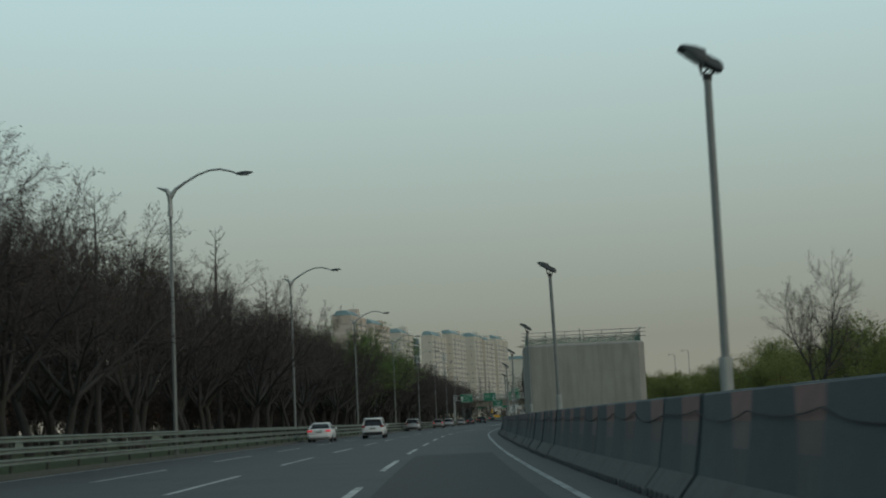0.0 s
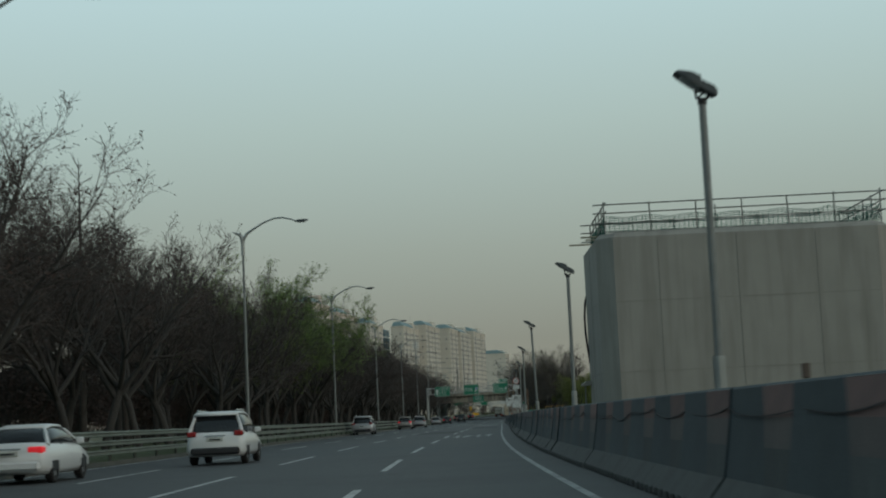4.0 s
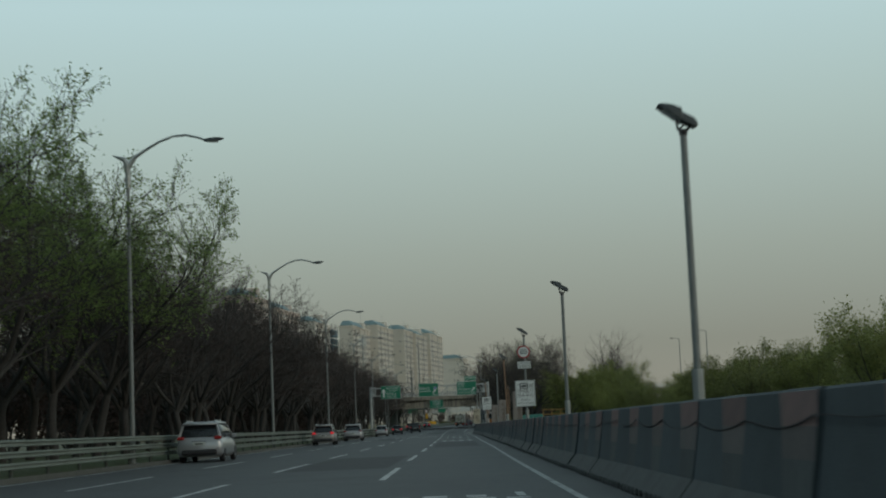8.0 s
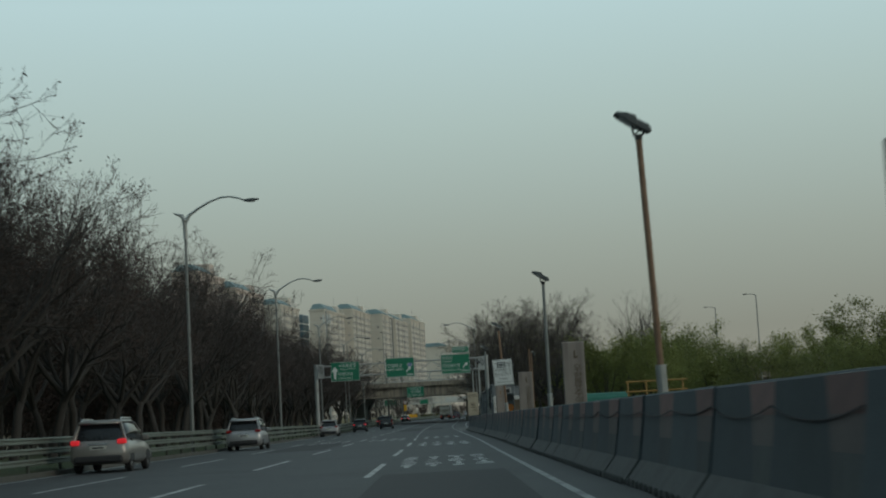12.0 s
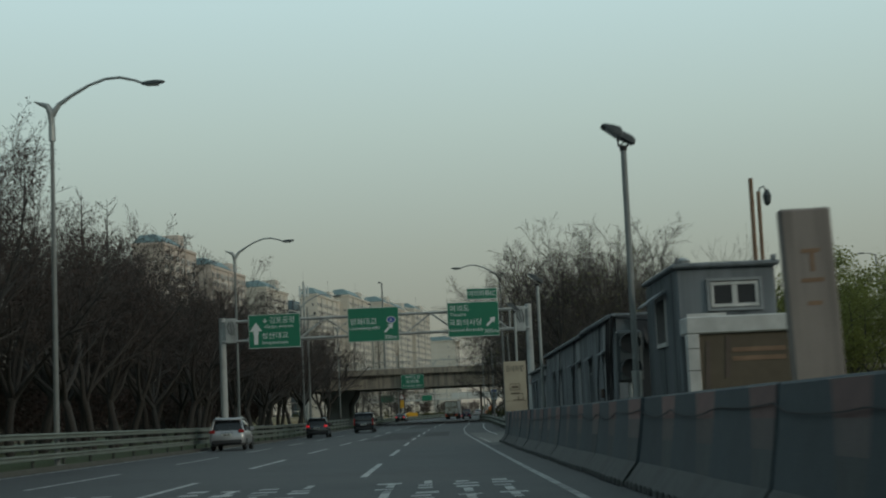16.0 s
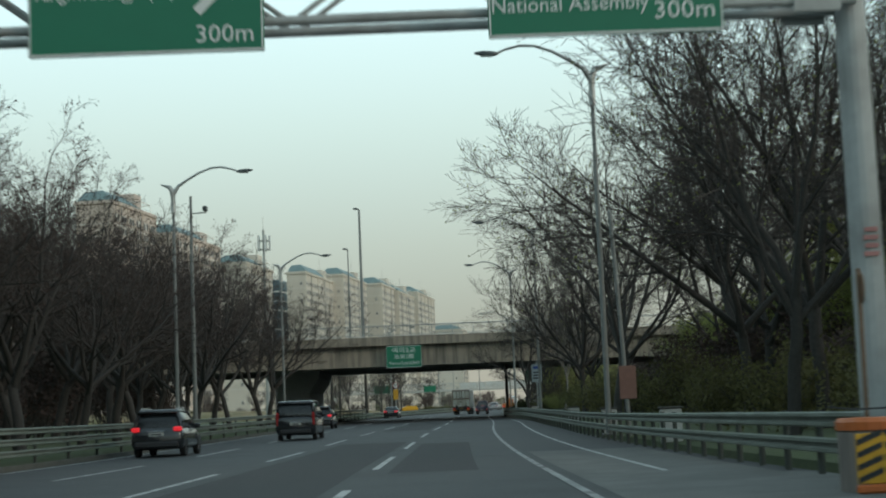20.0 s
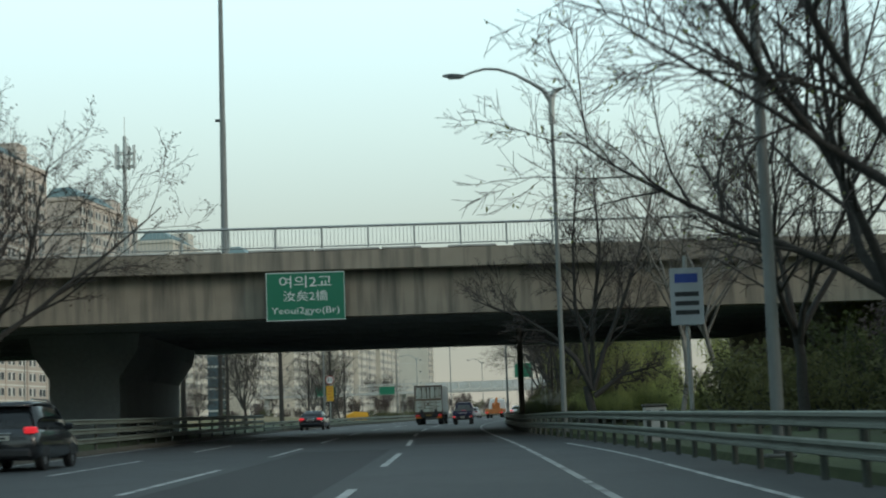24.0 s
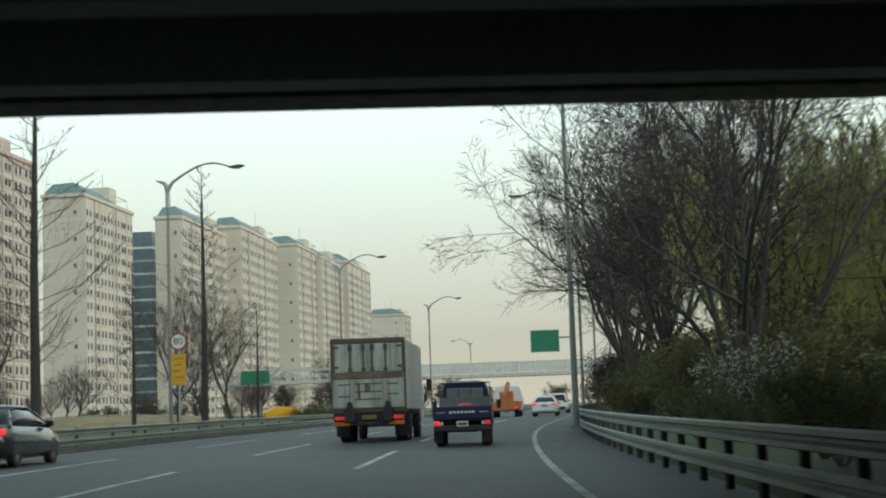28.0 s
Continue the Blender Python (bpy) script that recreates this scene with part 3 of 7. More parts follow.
# ---- street lamps ----
def arc_lamp(name_label, mirror=1):
    """A tall street lamp with a swept arm towards +x."""
    t = thing("street_lamp", name_label, "street lamp", "street lamps")
    b = Build()
    b.box(-0.22, 0.22, -0.22, 0.22, 0, 0.06, 0, 0.02)
    b.tube([(0, 0, 0), (0, 0, 1.2), (0, 0, 6), (0, 0, 11.8)], [0.105, 0.10, 0.085, 0.065], 12)
    part("pole", b, POLE_DARK, t, smooth=False)
    b = Build()
    b.tube([(0, 0, 11.2), (0, 0, 11.75)], 0.12, 12)
    part("collar", b, GALV, t)
    b = Build()
    b.tube([(0, 0, 11.75), (-0.02 * mirror, 0, 12.2), (-0.15 * mirror, 0, 12.45), (-0.62 * mirror, 0, 12.62)], [0.10, 0.14, 0.11, 0.02], 8)
    part("fin", b, GALV, t)
    b = Build()
    pts = [(0, 0, 12.1), (0.25, 0, 12.48), (0.7, 0, 12.78), (1.3, 0, 13.12), (1.9, 0, 13.33), (2.4, 0, 13.36), (2.9, 0, 13.24), (3.25, 0, 13.1)]
    b.tube([(x * mirror, y, z) for x, y, z in pts], [0.13, 0.09, 0.065, 0.055, 0.05, 0.05, 0.045, 0.045], 8)
    part("arm", b, GALV, t)
    b = Build()
    ring = []
    for s, w, h0, h1 in ((0, 0.05, -0.03, 0.05), (0.15, 0.13, -0.06, 0.09), (0.45, 0.16, -0.06, 0.10), (0.72, 0.10, -0.04, 0.06), (0.82, 0.03, -0.01, 0.02)):
        x = (3.15 + s) * mirror
        zc = 13.1 + s * 0.06
        ring.append([(x, -w, zc + h0), (x, w, zc + h0), (x, w * 0.8, zc + h1 * 0.7), (x, 0, zc + h1), (x, -w * 0.8, zc + h1 * 0.7)])
    b.loft(ring)
    head = part("lamp_head", b, LAMP_BODY, t)
    b = Build()
    b.box(min(3.33 * mirror, 3.75 * mirror), max(3.33 * mirror, 3.75 * mirror), -0.1, 0.1, 13.02, 13.05, 0, 0.01)
    part("lens", b, LAMP_GLASS, head)
    return t


lamp = arc_lamp("tall grey street lamp with a swept single arm, unlit")
lamp.matrix_basis = beside(71.2, -12.98, 0.1)
for y in (-24, 23.5, 117.4, 165.9, 213.8, 261.2, 309.0, 356.2, 403.6):
    copy_thing(lamp, beside(y + 0.4, -12.98, 0.1))
for x, y in ((-8.75, 452.0), (-7.3, 495.2)):
    copy_thing(lamp, up(x, y, 0.15, 0, 0, turn(y)))
for x, y in ((-0.9, 608.5), (7.0, 657), (16.6, 709)):
    copy_thing(lamp, up(x, y, 0.1, 0, 0, turn(y)))
lamp_r = arc_lamp("tall grey street lamp with a swept arm among the trees", -1)
lamp_r.matrix_basis = up(9.2, 428.8, 0.2)
for x, y in ((10.9, 477.5), (11.3, 508.6), (15.4, 582), (21.5, 622), (29.5, 660), (42, 708), (12.9, 787), (30.0, 829)):
    copy_thing(lamp_r, up(x, y, 0.2, 0, 0, turn(y)))


far_lamp = thing("street_lamp", "thin distant street lamp beyond the willows", "street lamp", "distant street lamps", m=up(66, 511, 0))
b = Build()
b.tube([(0, 0, -0.1), (0, 0, 20.4)], [0.16, 0.09], 8)
part("pole", b, POLE_DARK, far_lamp)
b = Build()
b.tube([(0.05, 0, 20.3), (-0.7, 0, 20.55), (-1.7, 0, 20.6)], [0.07, 0.06, 0.05], 6)
part("arm", b, POLE_DARK, far_lamp)
b = Build()
b.box(-2.4, -1.6, -0.18, 0.18, 20.5, 20.68, 0, 0.05)
part("lamp_head", b, LAMP_BODY, far_lamp)
for x, y in ((65.7, 547), (34.4, 700)):
    copy_thing(far_lamp, up(x, y, 0))


def flood_pole(h=5.1, label="slim grey pole with a tilted floodlight behind the barrier", mat=POLE_DARK):
    t = thing("floodlight_pole", label, "floodlight pole", "floodlight poles along the works")
    b = Build()
    b.tube([(0, 0, 0), (0, 0, 1.75)], 0.085, 10)
    part("sleeve", b, GALV, t)
    b = Build()
    b.tube([(0, 0, 0.1), (0, 0, h)], [0.056, 0.05], 10)
    part("pole", b, mat, t)
    b = Build()
    b.tube([(-0.09, 0, h + 0.17), (-0.07, 0, h + 0.02), (0.07, 0, h + 0.02), (0.11, 0, h + 0.15)], 0.02, 6)
    b.tube([(-0.07, 0, h + 0.02), (0.07, 0, h + 0.13)], 0.012, 5)
    b.tube([(0, 0, h - 0.06), (0, 0, h + 0.02)], 0.06, 8)
    part("yoke", b, STEEL_DARK, t)
    b = Build()
    for_rings = []
    for s, w, t0, t1 in ((-0.17, 0.10, -0.04, 0.02), (-0.12, 0.13, -0.07, 0.05), (0.07, 0.14, -0.07, 0.055), (0.09, 0.17, -0.07, 0.10), (0.24, 0.18, -0.05, 0.085), (0.40, 0.17, -0.02, 0.04), (0.46, 0.15, -0.005, 0.008)):
        x, zc = 0.05 - s * 0.86, h + 0.17 + s * 0.44
        for_rings.append([(x, -w, zc + t0), (x, w, zc + t0), (x, w * 0.85, zc + t1), (x, -w * 0.85, zc + t1)])
    b.loft(for_rings)
    head = part("floodlight", b, LAMP_BODY, t)
    b = Build()
    b.loft([[(x, -0.12, z), (x, 0.12, z), (x, 0.12, z + 0.012), (x, -0.12, z + 0.012)] for x, z in ((-0.04, h + 0.138), (-0.28, h + 0.295))])
    part("lens", b, LAMP_GLASS, head)
    return t


fl = flood_pole()
fl.matrix_basis = beside(71.0, 3.58)
for y, off in ((-6, 3.5), (96.4, 3.5), (121.0, 3.5), (173.7, 3.44), (200.1, 3.57)):
    copy_thing(fl, beside(y, off))
fh = flood_pole(5.32)
fh.matrix_basis = beside(19.0, 3.52)
copy_thing(fh, beside(278.5, 3.55))
copy_thing(fh, beside(45.2, 3.33) @ pose(0, 0, 0, 0, -1.2, 0))
copy_thing(fh, beside(226.4, 3.47))
copy_thing(fl, beside(147.5, 3.47) @ pose(0, 0, 0, 0, -1.6, 0))
fr = flood_pole(5.3, "rust-brown pole with a tilted floodlight behind the barrier", POLE_RUST)
fr.matrix_basis = beside(252.6, 3.44) @ pose(0, 0, 0, 0, -1.5, 0)
m_camera = beside(303.5, 3.27) @ pose(0, 0, 0, 0, -2.8, 0)
copy_thing(fr, m_camera)
ft = flood_pole(5.42)
ft.matrix_basis = beside(329.1, 3.22)
fx = flood_pole(5.55, "slim pole with a wide floodlight behind the construction board", GALV)
fx.matrix_basis = beside(369.55, 3.45)
copy_thing(fx, beside(356.4, 3.6))


# ---- signs on the poles ----
def plate(b, w, h, z, y=-0.07, d=0.02, slot=0):
    return b.box(-w / 2, w / 2, y - d, y, z - h / 2, z + h / 2, slot, 0.006)


def disc(r, y0, y1, z, n=28):
    b = Build()
    b.tube([(0, y0, z), (0, y1, z)], r, n)
    return b


def round_limit(parent_m, z, r, label):
    t = thing("speed_limit_sign", label, "road sign", m=parent_m)
    part("back_plate", disc(r, -0.06, -0.08, z), SIGN_RED, t, "red rim disc")
    part("face", disc(r * 0.80, -0.081, -0.086, z), SIGN_WHITE, t)
    lettering("80", r * 1.15, SIGN_BLACK, t, pose(0, -0.088, z))
    b = Build()
    b.box(-0.12, 0.12, -0.06, 0.06, z - 0.05, z + 0.05, 0, 0.01)
    part("bracket", b, GALV, t)
    return t


def camera_sign(m, z, label):
    """White board with a camera symbol and four lines of writing."""
    t = thing("enforcement_sign", label, "road sign", m=m)
    part("board", plate(Build(), 0.96, 1.26, z), SIGN_WHITE, t)
    b = Build()
    w, h = 0.46, 0.61
    for x0, x1, z0, z1 in ((-w, w, h - 0.02, h), (-w, w, -h, -h + 0.02), (-w, -w + 0.02, -h, h), (w - 0.02, w, -h, h)):
        b.box(x0, x1, -0.094, -0.09, z + z0, z + z1)
    part("border", b, SIGN_BLACK, t)
    zc = z + 0.36
    b = Build()
    for x0, x1, z0, z1 in ((-0.26, 0.14, 0.10, 0.14), (-0.26, 0.14, -0.14, -0.10), (-0.26, -0.2, -0.14, 0.14), (0.08, 0.14, -0.14, 0.14)):
        b.box(x0, x1, -0.095, -0.09, zc + z0, zc + z1)
    sym = part("camera_symbol", b, SIGN_BLACK, t, "black camera symbol")
    for x0, x1, z0, z1 in ((-0.17, 0.05, -0.055, 0.055), (0.19, 0.215, -0.10, 0.10), (0.26, 0.285, -0.10, 0.10), (0.33, 0.36, -0.12, 0.12), (-0.35, -0.31, 0.05, 0.12)):
        b = Build()
        b.box(x0, x1, -0.095, -0.09, zc + z0, zc + z1)
        part("stroke", b, SIGN_BLACK, sym)
    for txt, size, dz, wd in (("끼어들기", 0.19, 0.10, 0.74), ("단속구간", 0.19, -0.11, 0.76), ("Police", 0.13, -0.31, 0.40), ("enforcement", 0.13, -0.46, 0.74)):
        lettering(txt, size, SIGN_BLACK, t, pose(0, -0.094, z + dz), width=wd)
    b = Build()
    b.box(-0.25, 0.25, -0.07, -0.05, z + 0.28, z + 0.33)
    b.box(-0.25, 0.25, -0.07, -0.05, z - 0.33, z - 0.28)
    part("bracket", b, GALV, t)
    return t


m_sign = beside(226.4, 3.42)
round_limit(m_sign, 4.53, 0.31, "round speed limit sign with a red rim on a floodlight pole")
t = thing("supplementary_sign", "small white board about rain and fog under the speed limit", "road sign", m=m_sign)
part("board", plate(Build(), 0.63, 0.33, 3.90), SIGN_WHITE, t)
lettering("눈비안개시", 0.13, SIGN_BLACK, t, pose(0, -0.094, 3.97), width=0.56)
lettering("감속운행", 0.13, SIGN_BLACK, t, pose(0, -0.094, 3.82), width=0.56)
camera_sign(m_sign, 2.53, "white lane enforcement sign with a camera symbol on a pole")
camera_sign(m_camera, 3.22, "white lane enforcement sign on a rust-brown pole")


# ---- the unfinished bridge pier ----
def pier():
    t = thing("bridge_pier", "massive unfinished concrete bridge pier with stained faces", "bridge pier")
    x0, x1, y0, y1, z1 = 2.85, 13.0, 128.6, 135.0, 7.2
    b = Build()
    c = 0.55
    ringz = []
    for z, i in ((-0.1, 0.0), (z1 - 0.18, 0.0), (z1, 0.18)):
        ringz.append([(x0 + c + i, y0 + i, z), (x1 - c - i, y0 + i, z), (x1 - i, y0 + c + i, z), (x1 - i, y1 - c - i, z), (x1 - c - i, y1 - i, z), (x0 + c + i, y1 - i, z), (x0 + i, y1 - c - i, z), (x0 + i, y0 + c + i, z)])
    b.loft(ringz)
    part("shaft", b, PIER, t)
    b = Build()
    for x in (4.9, 7.6, 10.3):
        b.box(x, x + 0.03, y0 - 0.012, y0 + 0.02, 0, z1 - 0.25)
    for z in (2.4, 4.8):
        b.box(x0 - 0.012, x0 + 0.02, y0 + c, y1 - c, z, z + 0.03)
        b.box(x0 + c, x1 - c, y0 - 0.01, y0 + 0.02, z, z + 0.02)
    b.box(x0 - 0.012, x0 + 0.02, 132.0, 132.03, 0, z1 - 0.25)
    part("formwork_seam", b, PIER_SEAM, t)
    b = Build()
    b.tube([(2.87, 134.25, 5.5), (2.79, 134.25, 5.2), (2.745, 134.25, 4.7), (2.75, 134.25, 4.1), (2.80, 134.25, 3.5), (2.87, 134.25, 2.95)], 0.042, 8)
    part("hose", b, CABLE, t, "black hose bulging from the pier face")
    b = Build()
    b.loft([[(2.48, y, 2.10), (2.86, y, 2.12), (2.86, y, 2.30), (2.66, y, 2.28), (2.48, y, 2.16)] for y in (133.9, 134.4)])
    part("bracket_slab", b, PIER, t)
    b = Build()
    b.tube([(2.62, 134.15, 0.0), (2.62, 134.15, 2.10)], 0.03, 6)
    part("bracket_pipe", b, PIPE, t)
    return t


pier()
sc = thing("scaffold", "pipe scaffold edge with green netting on top of the pier", "scaffold")
rs = random.Random(8)
x0, x1, y0, y1, zt = 3.2, 12.7, 129.0, 134.6, 7.2
for k in range(7):
    for x, y in ((x0 + (x1 - x0) * k / 6, y0), (x0 + (x1 - x0) * k / 6, y1)):
        b = Build()
        b.tube([(x, y, zt - 0.05), (x + rs.uniform(-0.04, 0.04), y, zt + rs.choice((1.0, 1.05, 1.15, 1.6 if k in (1, 3) else 1.1)))], 0.026, 6)
        part("upright", b, PIPE, sc)
for k in range(1, 5):
    for x in (x0, x1):
        b = Build()
        y = y0 + (y1 - y0) * k / 5
        b.tube([(x, y, zt - 0.05), (x, y, zt + 1.05)], 0.026, 6)
        part("upright", b, PIPE, sc)
for z in (0.35, 0.7, 1.0):
    for a, c in (((x0 - 0.4, y0, zt + z), (x1 + 0.5, y0, zt + z + 0.05)), ((x0 - 0.4, y1, zt + z), (x1 + 0.5, y1, zt + z)), ((x0, y0 - 0.5, zt + z), (x0, y1 + 0.4, zt + z)), ((x1, y0 - 0.5, zt + z), (x1, y1 + 0.4, zt + z))):
        b = Build()
        b.tube([a, c], 0.024, 6)
        part("ledger", b, PIPE, sc)
for x, l in ((x0 + 0.05, 1.0), (x0 + 0.05, 0.7), (x0 + 0.1, 0.9)):
    b = Build()
    z = zt - 0.25 + rs.uniform(0, 0.9)
    y = y0 + rs.uniform(0.2, 5)
    b.box(x - l, x + 0.5, y, y + 0.2, z, z + 0.04)
    part("plank", b, BOARD, sc)
b = Build()
for (xa, ya), (xb, yb) in (((x0, y0), (x1, y0)), ((x0, y0), (x0, y1)), ((x1, y0), (x1, y1)), ((x0, y1), (x1, y1))):
    nn = int(math.hypot(xb - xa, yb - ya) / 0.16)
    sags = [0.10 * abs(math.sin(k * 0.33)) + 0.05 * rs.random() for k in range(nn + 1)]
    for k in range(nn + 1):
        f0 = k / nn
        x, y = xa + (xb - xa) * f0, ya + (yb - ya) * f0
        b.tube([(x, y, zt + 0.04), (x + rs.uniform(-0.05, 0.05), y, zt + 0.62 - sags[k])], 0.012, 3, cap=False)
    for z in (0.10, 0.18, 0.26, 0.34, 0.42, 0.50, 0.58, 0.64):
        b.tube([(xa + (xb - xa) * k / nn, ya + (yb - ya) * k / nn, zt + z - sags[k] * z * 1.4) for k in range(0, nn + 1, 2)], 0.013, 3, cap=False)
part("netting", b, NET_GREEN, sc, "sagging green safety net")


# ---- boards behind the barrier ----
def warning_slab(y, off, w, z1, label, text, lean=0.0, face=None):
    t = thing("warning_board", label, "warning board", "tall boards behind the barrier", m=beside(y, off, 0, lean))
    b = Build()
    b.box(-w / 2, w / 2, -0.06, 0.06, 0.0, z1, 0, 0.02)
    part("board", b, face or STONE_BOARD, t)
    b = Build()
    for x in (-w / 3, w / 3):
        b.box(x - 0.03, x + 0.03, 0.062, 0.14, 0.0, z1 - 0.3)
    part("strut", b, BOARD, t)
    if text:
        for k, ch in enumerate(text):
            lettering(ch, 0.24, BROWN_BOARD, t, pose(0.08, -0.066, z1 - 0.72 - 0.215 * k), width=0.22)
        b = Build()
        b.box(0.0, 0.05, -0.066, -0.06, z1 - 0.44, z1 - 0.24)
        b.box(0.05, 0.10, -0.066, -0.06, z1 - 0.44, z1 - 0.38)
        part("arrow", b, BROWN_BOARD, t)
    return t


warning_slab(240.1, 3.56, 0.52, 2.95, "tall pinkish warning board with painted characters", "우합류주의")
warning_slab(269.5, 3.58, 0.58, 2.95, "tall weathered warning board with faded paint", "우합류주의")
warning_slab(292.8, 3.58, 0.58, 2.88, "tall pinkish warning board with brown characters facing traffic", "우합류주의")
t = warning_slab(318.8, 3.62, 0.5, 2.95, "leaning pinkish-grey warning board beside the site hut", "", 6)
t.matrix_basis @= pose(0, 0, 0, 0, -1.5, 0)
for x0, x1, z0, z1 in ((-0.08, 0.1, 2.52, 2.56), (0.0, 0.04, 2.34, 2.52), (-0.1, 0.12, 2.24, 2.28), (-0.06, 0.08, 2.02, 2.06)):
    b = Build()
    b.box(x0, x1, -0.066, -0.061, z0, z1)
    part("faded_mark", b, POLE_RUST, t)

# board about construction traffic at the end of the barrier
t = thing("construction_board", "weathered plywood board with painted truck outline and black characters", "warning board", m=beside(369.2, 3.32) @ pose(0, 0, 0.16) @ Matrix.Diagonal((0.82, 1, 0.886, 1)))
b = Build()
b.box(-0.57, 0.57, -0.03, 0.03, 1.33, 3.68, 0, 0.008)
part("board", b, BOARD, t)
b = Build()
for x in (0.0, 0.45):
    b.box(x - 0.04, x + 0.04, 0.031, 0.1, -0.18, 3.5)
part("leg", b, BOARD, t)
lettering("공사차량", 0.34, SIGN_BLACK, t, pose(0, -0.034, 3.30), width=0.92)
for x0, x1, z0, z1 in ((-0.3, 0.22, 2.30, 2.33), (-0.3, 0.22, 2.58, 2.61), (-0.3, -0.27, 2.33, 2.58), (0.2, 0.23, 2.33, 2.58), (-0.2, 0.15, 2.4, 2.5), (-0.25, 0.2, 2.1, 2.18), (0.2, 0.38, 2.1, 2.13), (0.35, 0.38, 1.86, 2.1), (-0.15, 0.38, 1.82, 1.86), (0.1, 0.14, 1.86, 2.0)):
    b = Build()
    b.box(x0, x1, -0.036, -0.031, z0, z1)
    part("truck_outline", b, BROWN_BOARD, t)
b = Build()
b.box(-0.57, 0.57, -0.036, -0.031, 1.78, 1.8)
part("board_seam", b, BROWN_BOARD, t)


# ---- container sheds and the site hut ----
def shed(y0, y1, off, zt, windows, label, end_door=False):
    """A grey sheet-metal cabin along the barrier."""
    n = (y1 - y0)
    t = thing("site_cabin", label, "site cabin", "cabins behind the barrier", m=beside((y0 + y1) / 2, off, 0))
    h = n / 2
    b = Build()
    cols = sorted({-h, h, *[w - 0.46 for w in windows], *[w + 0.46 for w in windows]})
    for a, c in zip(cols, cols[1:]):
        mid = (a + c) / 2
        hole = any(abs(mid - w) < 0.46 for w in windows)
        for z0, z1 in (((0.1, 1.2), (2.4, zt)) if hole else ((0.1, zt),)):
            k = max(1, int((c - a) / 0.22))
            for i in range(k):
                ya, yb = a + (c - a) * i / k, a + (c - a) * (i + 1) / k
                d = (yb - ya) / 4
                b.add([(0, ya, z0), (0, ya + d, z0), (-0.03, ya + 1.5 * d, z0), (-0.03, yb - d * 0.5, z0), (0, yb, z0), (0, ya, z1), (0, ya + d, z1), (-0.03, ya + 1.5 * d, z1), (-0.03, yb - d * 0.5, z1), (0, yb, z1)],
                      [(0, 1, 6, 5), (1, 2, 7, 6), (2, 3, 8, 7), (3, 4, 9, 8)])
    part("side_wall", weld(b.mesh("side_wall", SHED)), None, t)
    b = Build()
    b.box(0.02, 2.4, -h, -h + 0.06, 0.1, zt)
    b.box(0.02, 2.4, h - 0.06, h, 0.1, zt)
    b.box(2.34, 2.4, -h + 0.06, h - 0.06, 0.1, zt)
    part("end_wall", b, SHED, t)
    b = Build()
    b.box(-0.08, 2.5, -h - 0.08, h + 0.08, zt, zt + 0.07, 0, 0.02)
    part("roof", b, SHED, t)
    b = Build()
    b.tube([(-0.10, -h, zt + 0.02), (-0.10, h, zt + 0.02)], 0.05, 6)
    part("gutter", b, SHED, t)
    for w in windows:
        b = Build()
        loops = [[(x, w - a, 1.2 + e), (x, w + a, 1.2 + e), (x, w + a, 2.4 - e), (x, w - a, 2.4 - e)] for x, a, e in ((-0.045, 0.46, 0), (-0.045, 0.40, 0.06), (0.05, 0.40, 0.06), (0.05, 0.46, 0))]
        b.add([p for q in loops for p in q], [(4 * i + k, 4 * i + (k + 1) % 4, 4 * ((i + 1) % 4) + (k + 1) % 4, 4 * ((i + 1) % 4) + k) for i in range(4) for k in range(4)])
        win = part("window", b, SHED, t)
        for nm, a, z0, z1 in (("transom", 0.40, 2.02, 2.05), ("mullion", 0.02, 1.26, 2.02)):
            b = Build()
            b.box(-0.03, 0.018, w - a, w + a, z0, z1)
            part(nm, b, SHED, win)
        b = Build()
        b.box(0.02, 0.03, w - 0.40, w + 0.40, 1.26, 2.34)
        part("pane", b, SHED_DARK, win)
        b = Build()
        b.loft([[(-0.04, y, 2.47), (-0.17, y, 2.38), (-0.17, y, 2.35), (-0.04, y, 2.43)] for y in (w - 0.52, w + 0.52)])
        part("hood", b, SHED, win)
    for k in range(int(n / 6)):
        b = Build()
        yy = -h + 1.2 + k * 6.3
        b.box(-0.042, -0.034, yy, yy + 0.9, 1.25, zt - 0.05)
        part("patch_panel", b, SHED_PALE, t, "paler replaced wall sheet")
    for k in range(int(n / 5)):
        b = Build()
        yy = -h + 2.5 + k * 5
        b.tube([(-0.06, yy, zt), (-0.07, yy + 0.2, zt - 0.7), (-0.06, yy + 0.9, zt - 1.2), (-0.06, yy + 1.0, 1.2)], 0.016, 5)
        part("drop_cable", b, CABLE, t)
    if end_door:
        # Near-black sheet on the wall paints the shade inside an open doorway.
        b = Build()
        b.box(0.5, 1.5, -h - 0.03, -h - 0.005, 0.3, 2.5)
        part("door_opening", b, SHED_DARK, t)
        b = Build()
        b.tube([(0.0, -h - 0.1, zt), (0.9, -h - 0.5, zt - 0.15), (1.5, -h - 0.2, zt + 0.03)], 0.03, 5)
        for k in range(5):
            x = 0.3 + k * 0.22
            b.add([(x, -h - 0.06, zt), (x + 0.3, -h - 0.1, zt), (x + 0.22, -h - 0.35, zt - 0.7 - 0.1 * (k % 3)), (x + 0.05, -h - 0.3, zt - 0.5)], [(0, 1, 2, 3)])
        part("torn_cover", b, CABLE, t, "torn black plastic cover")
        b = Build()
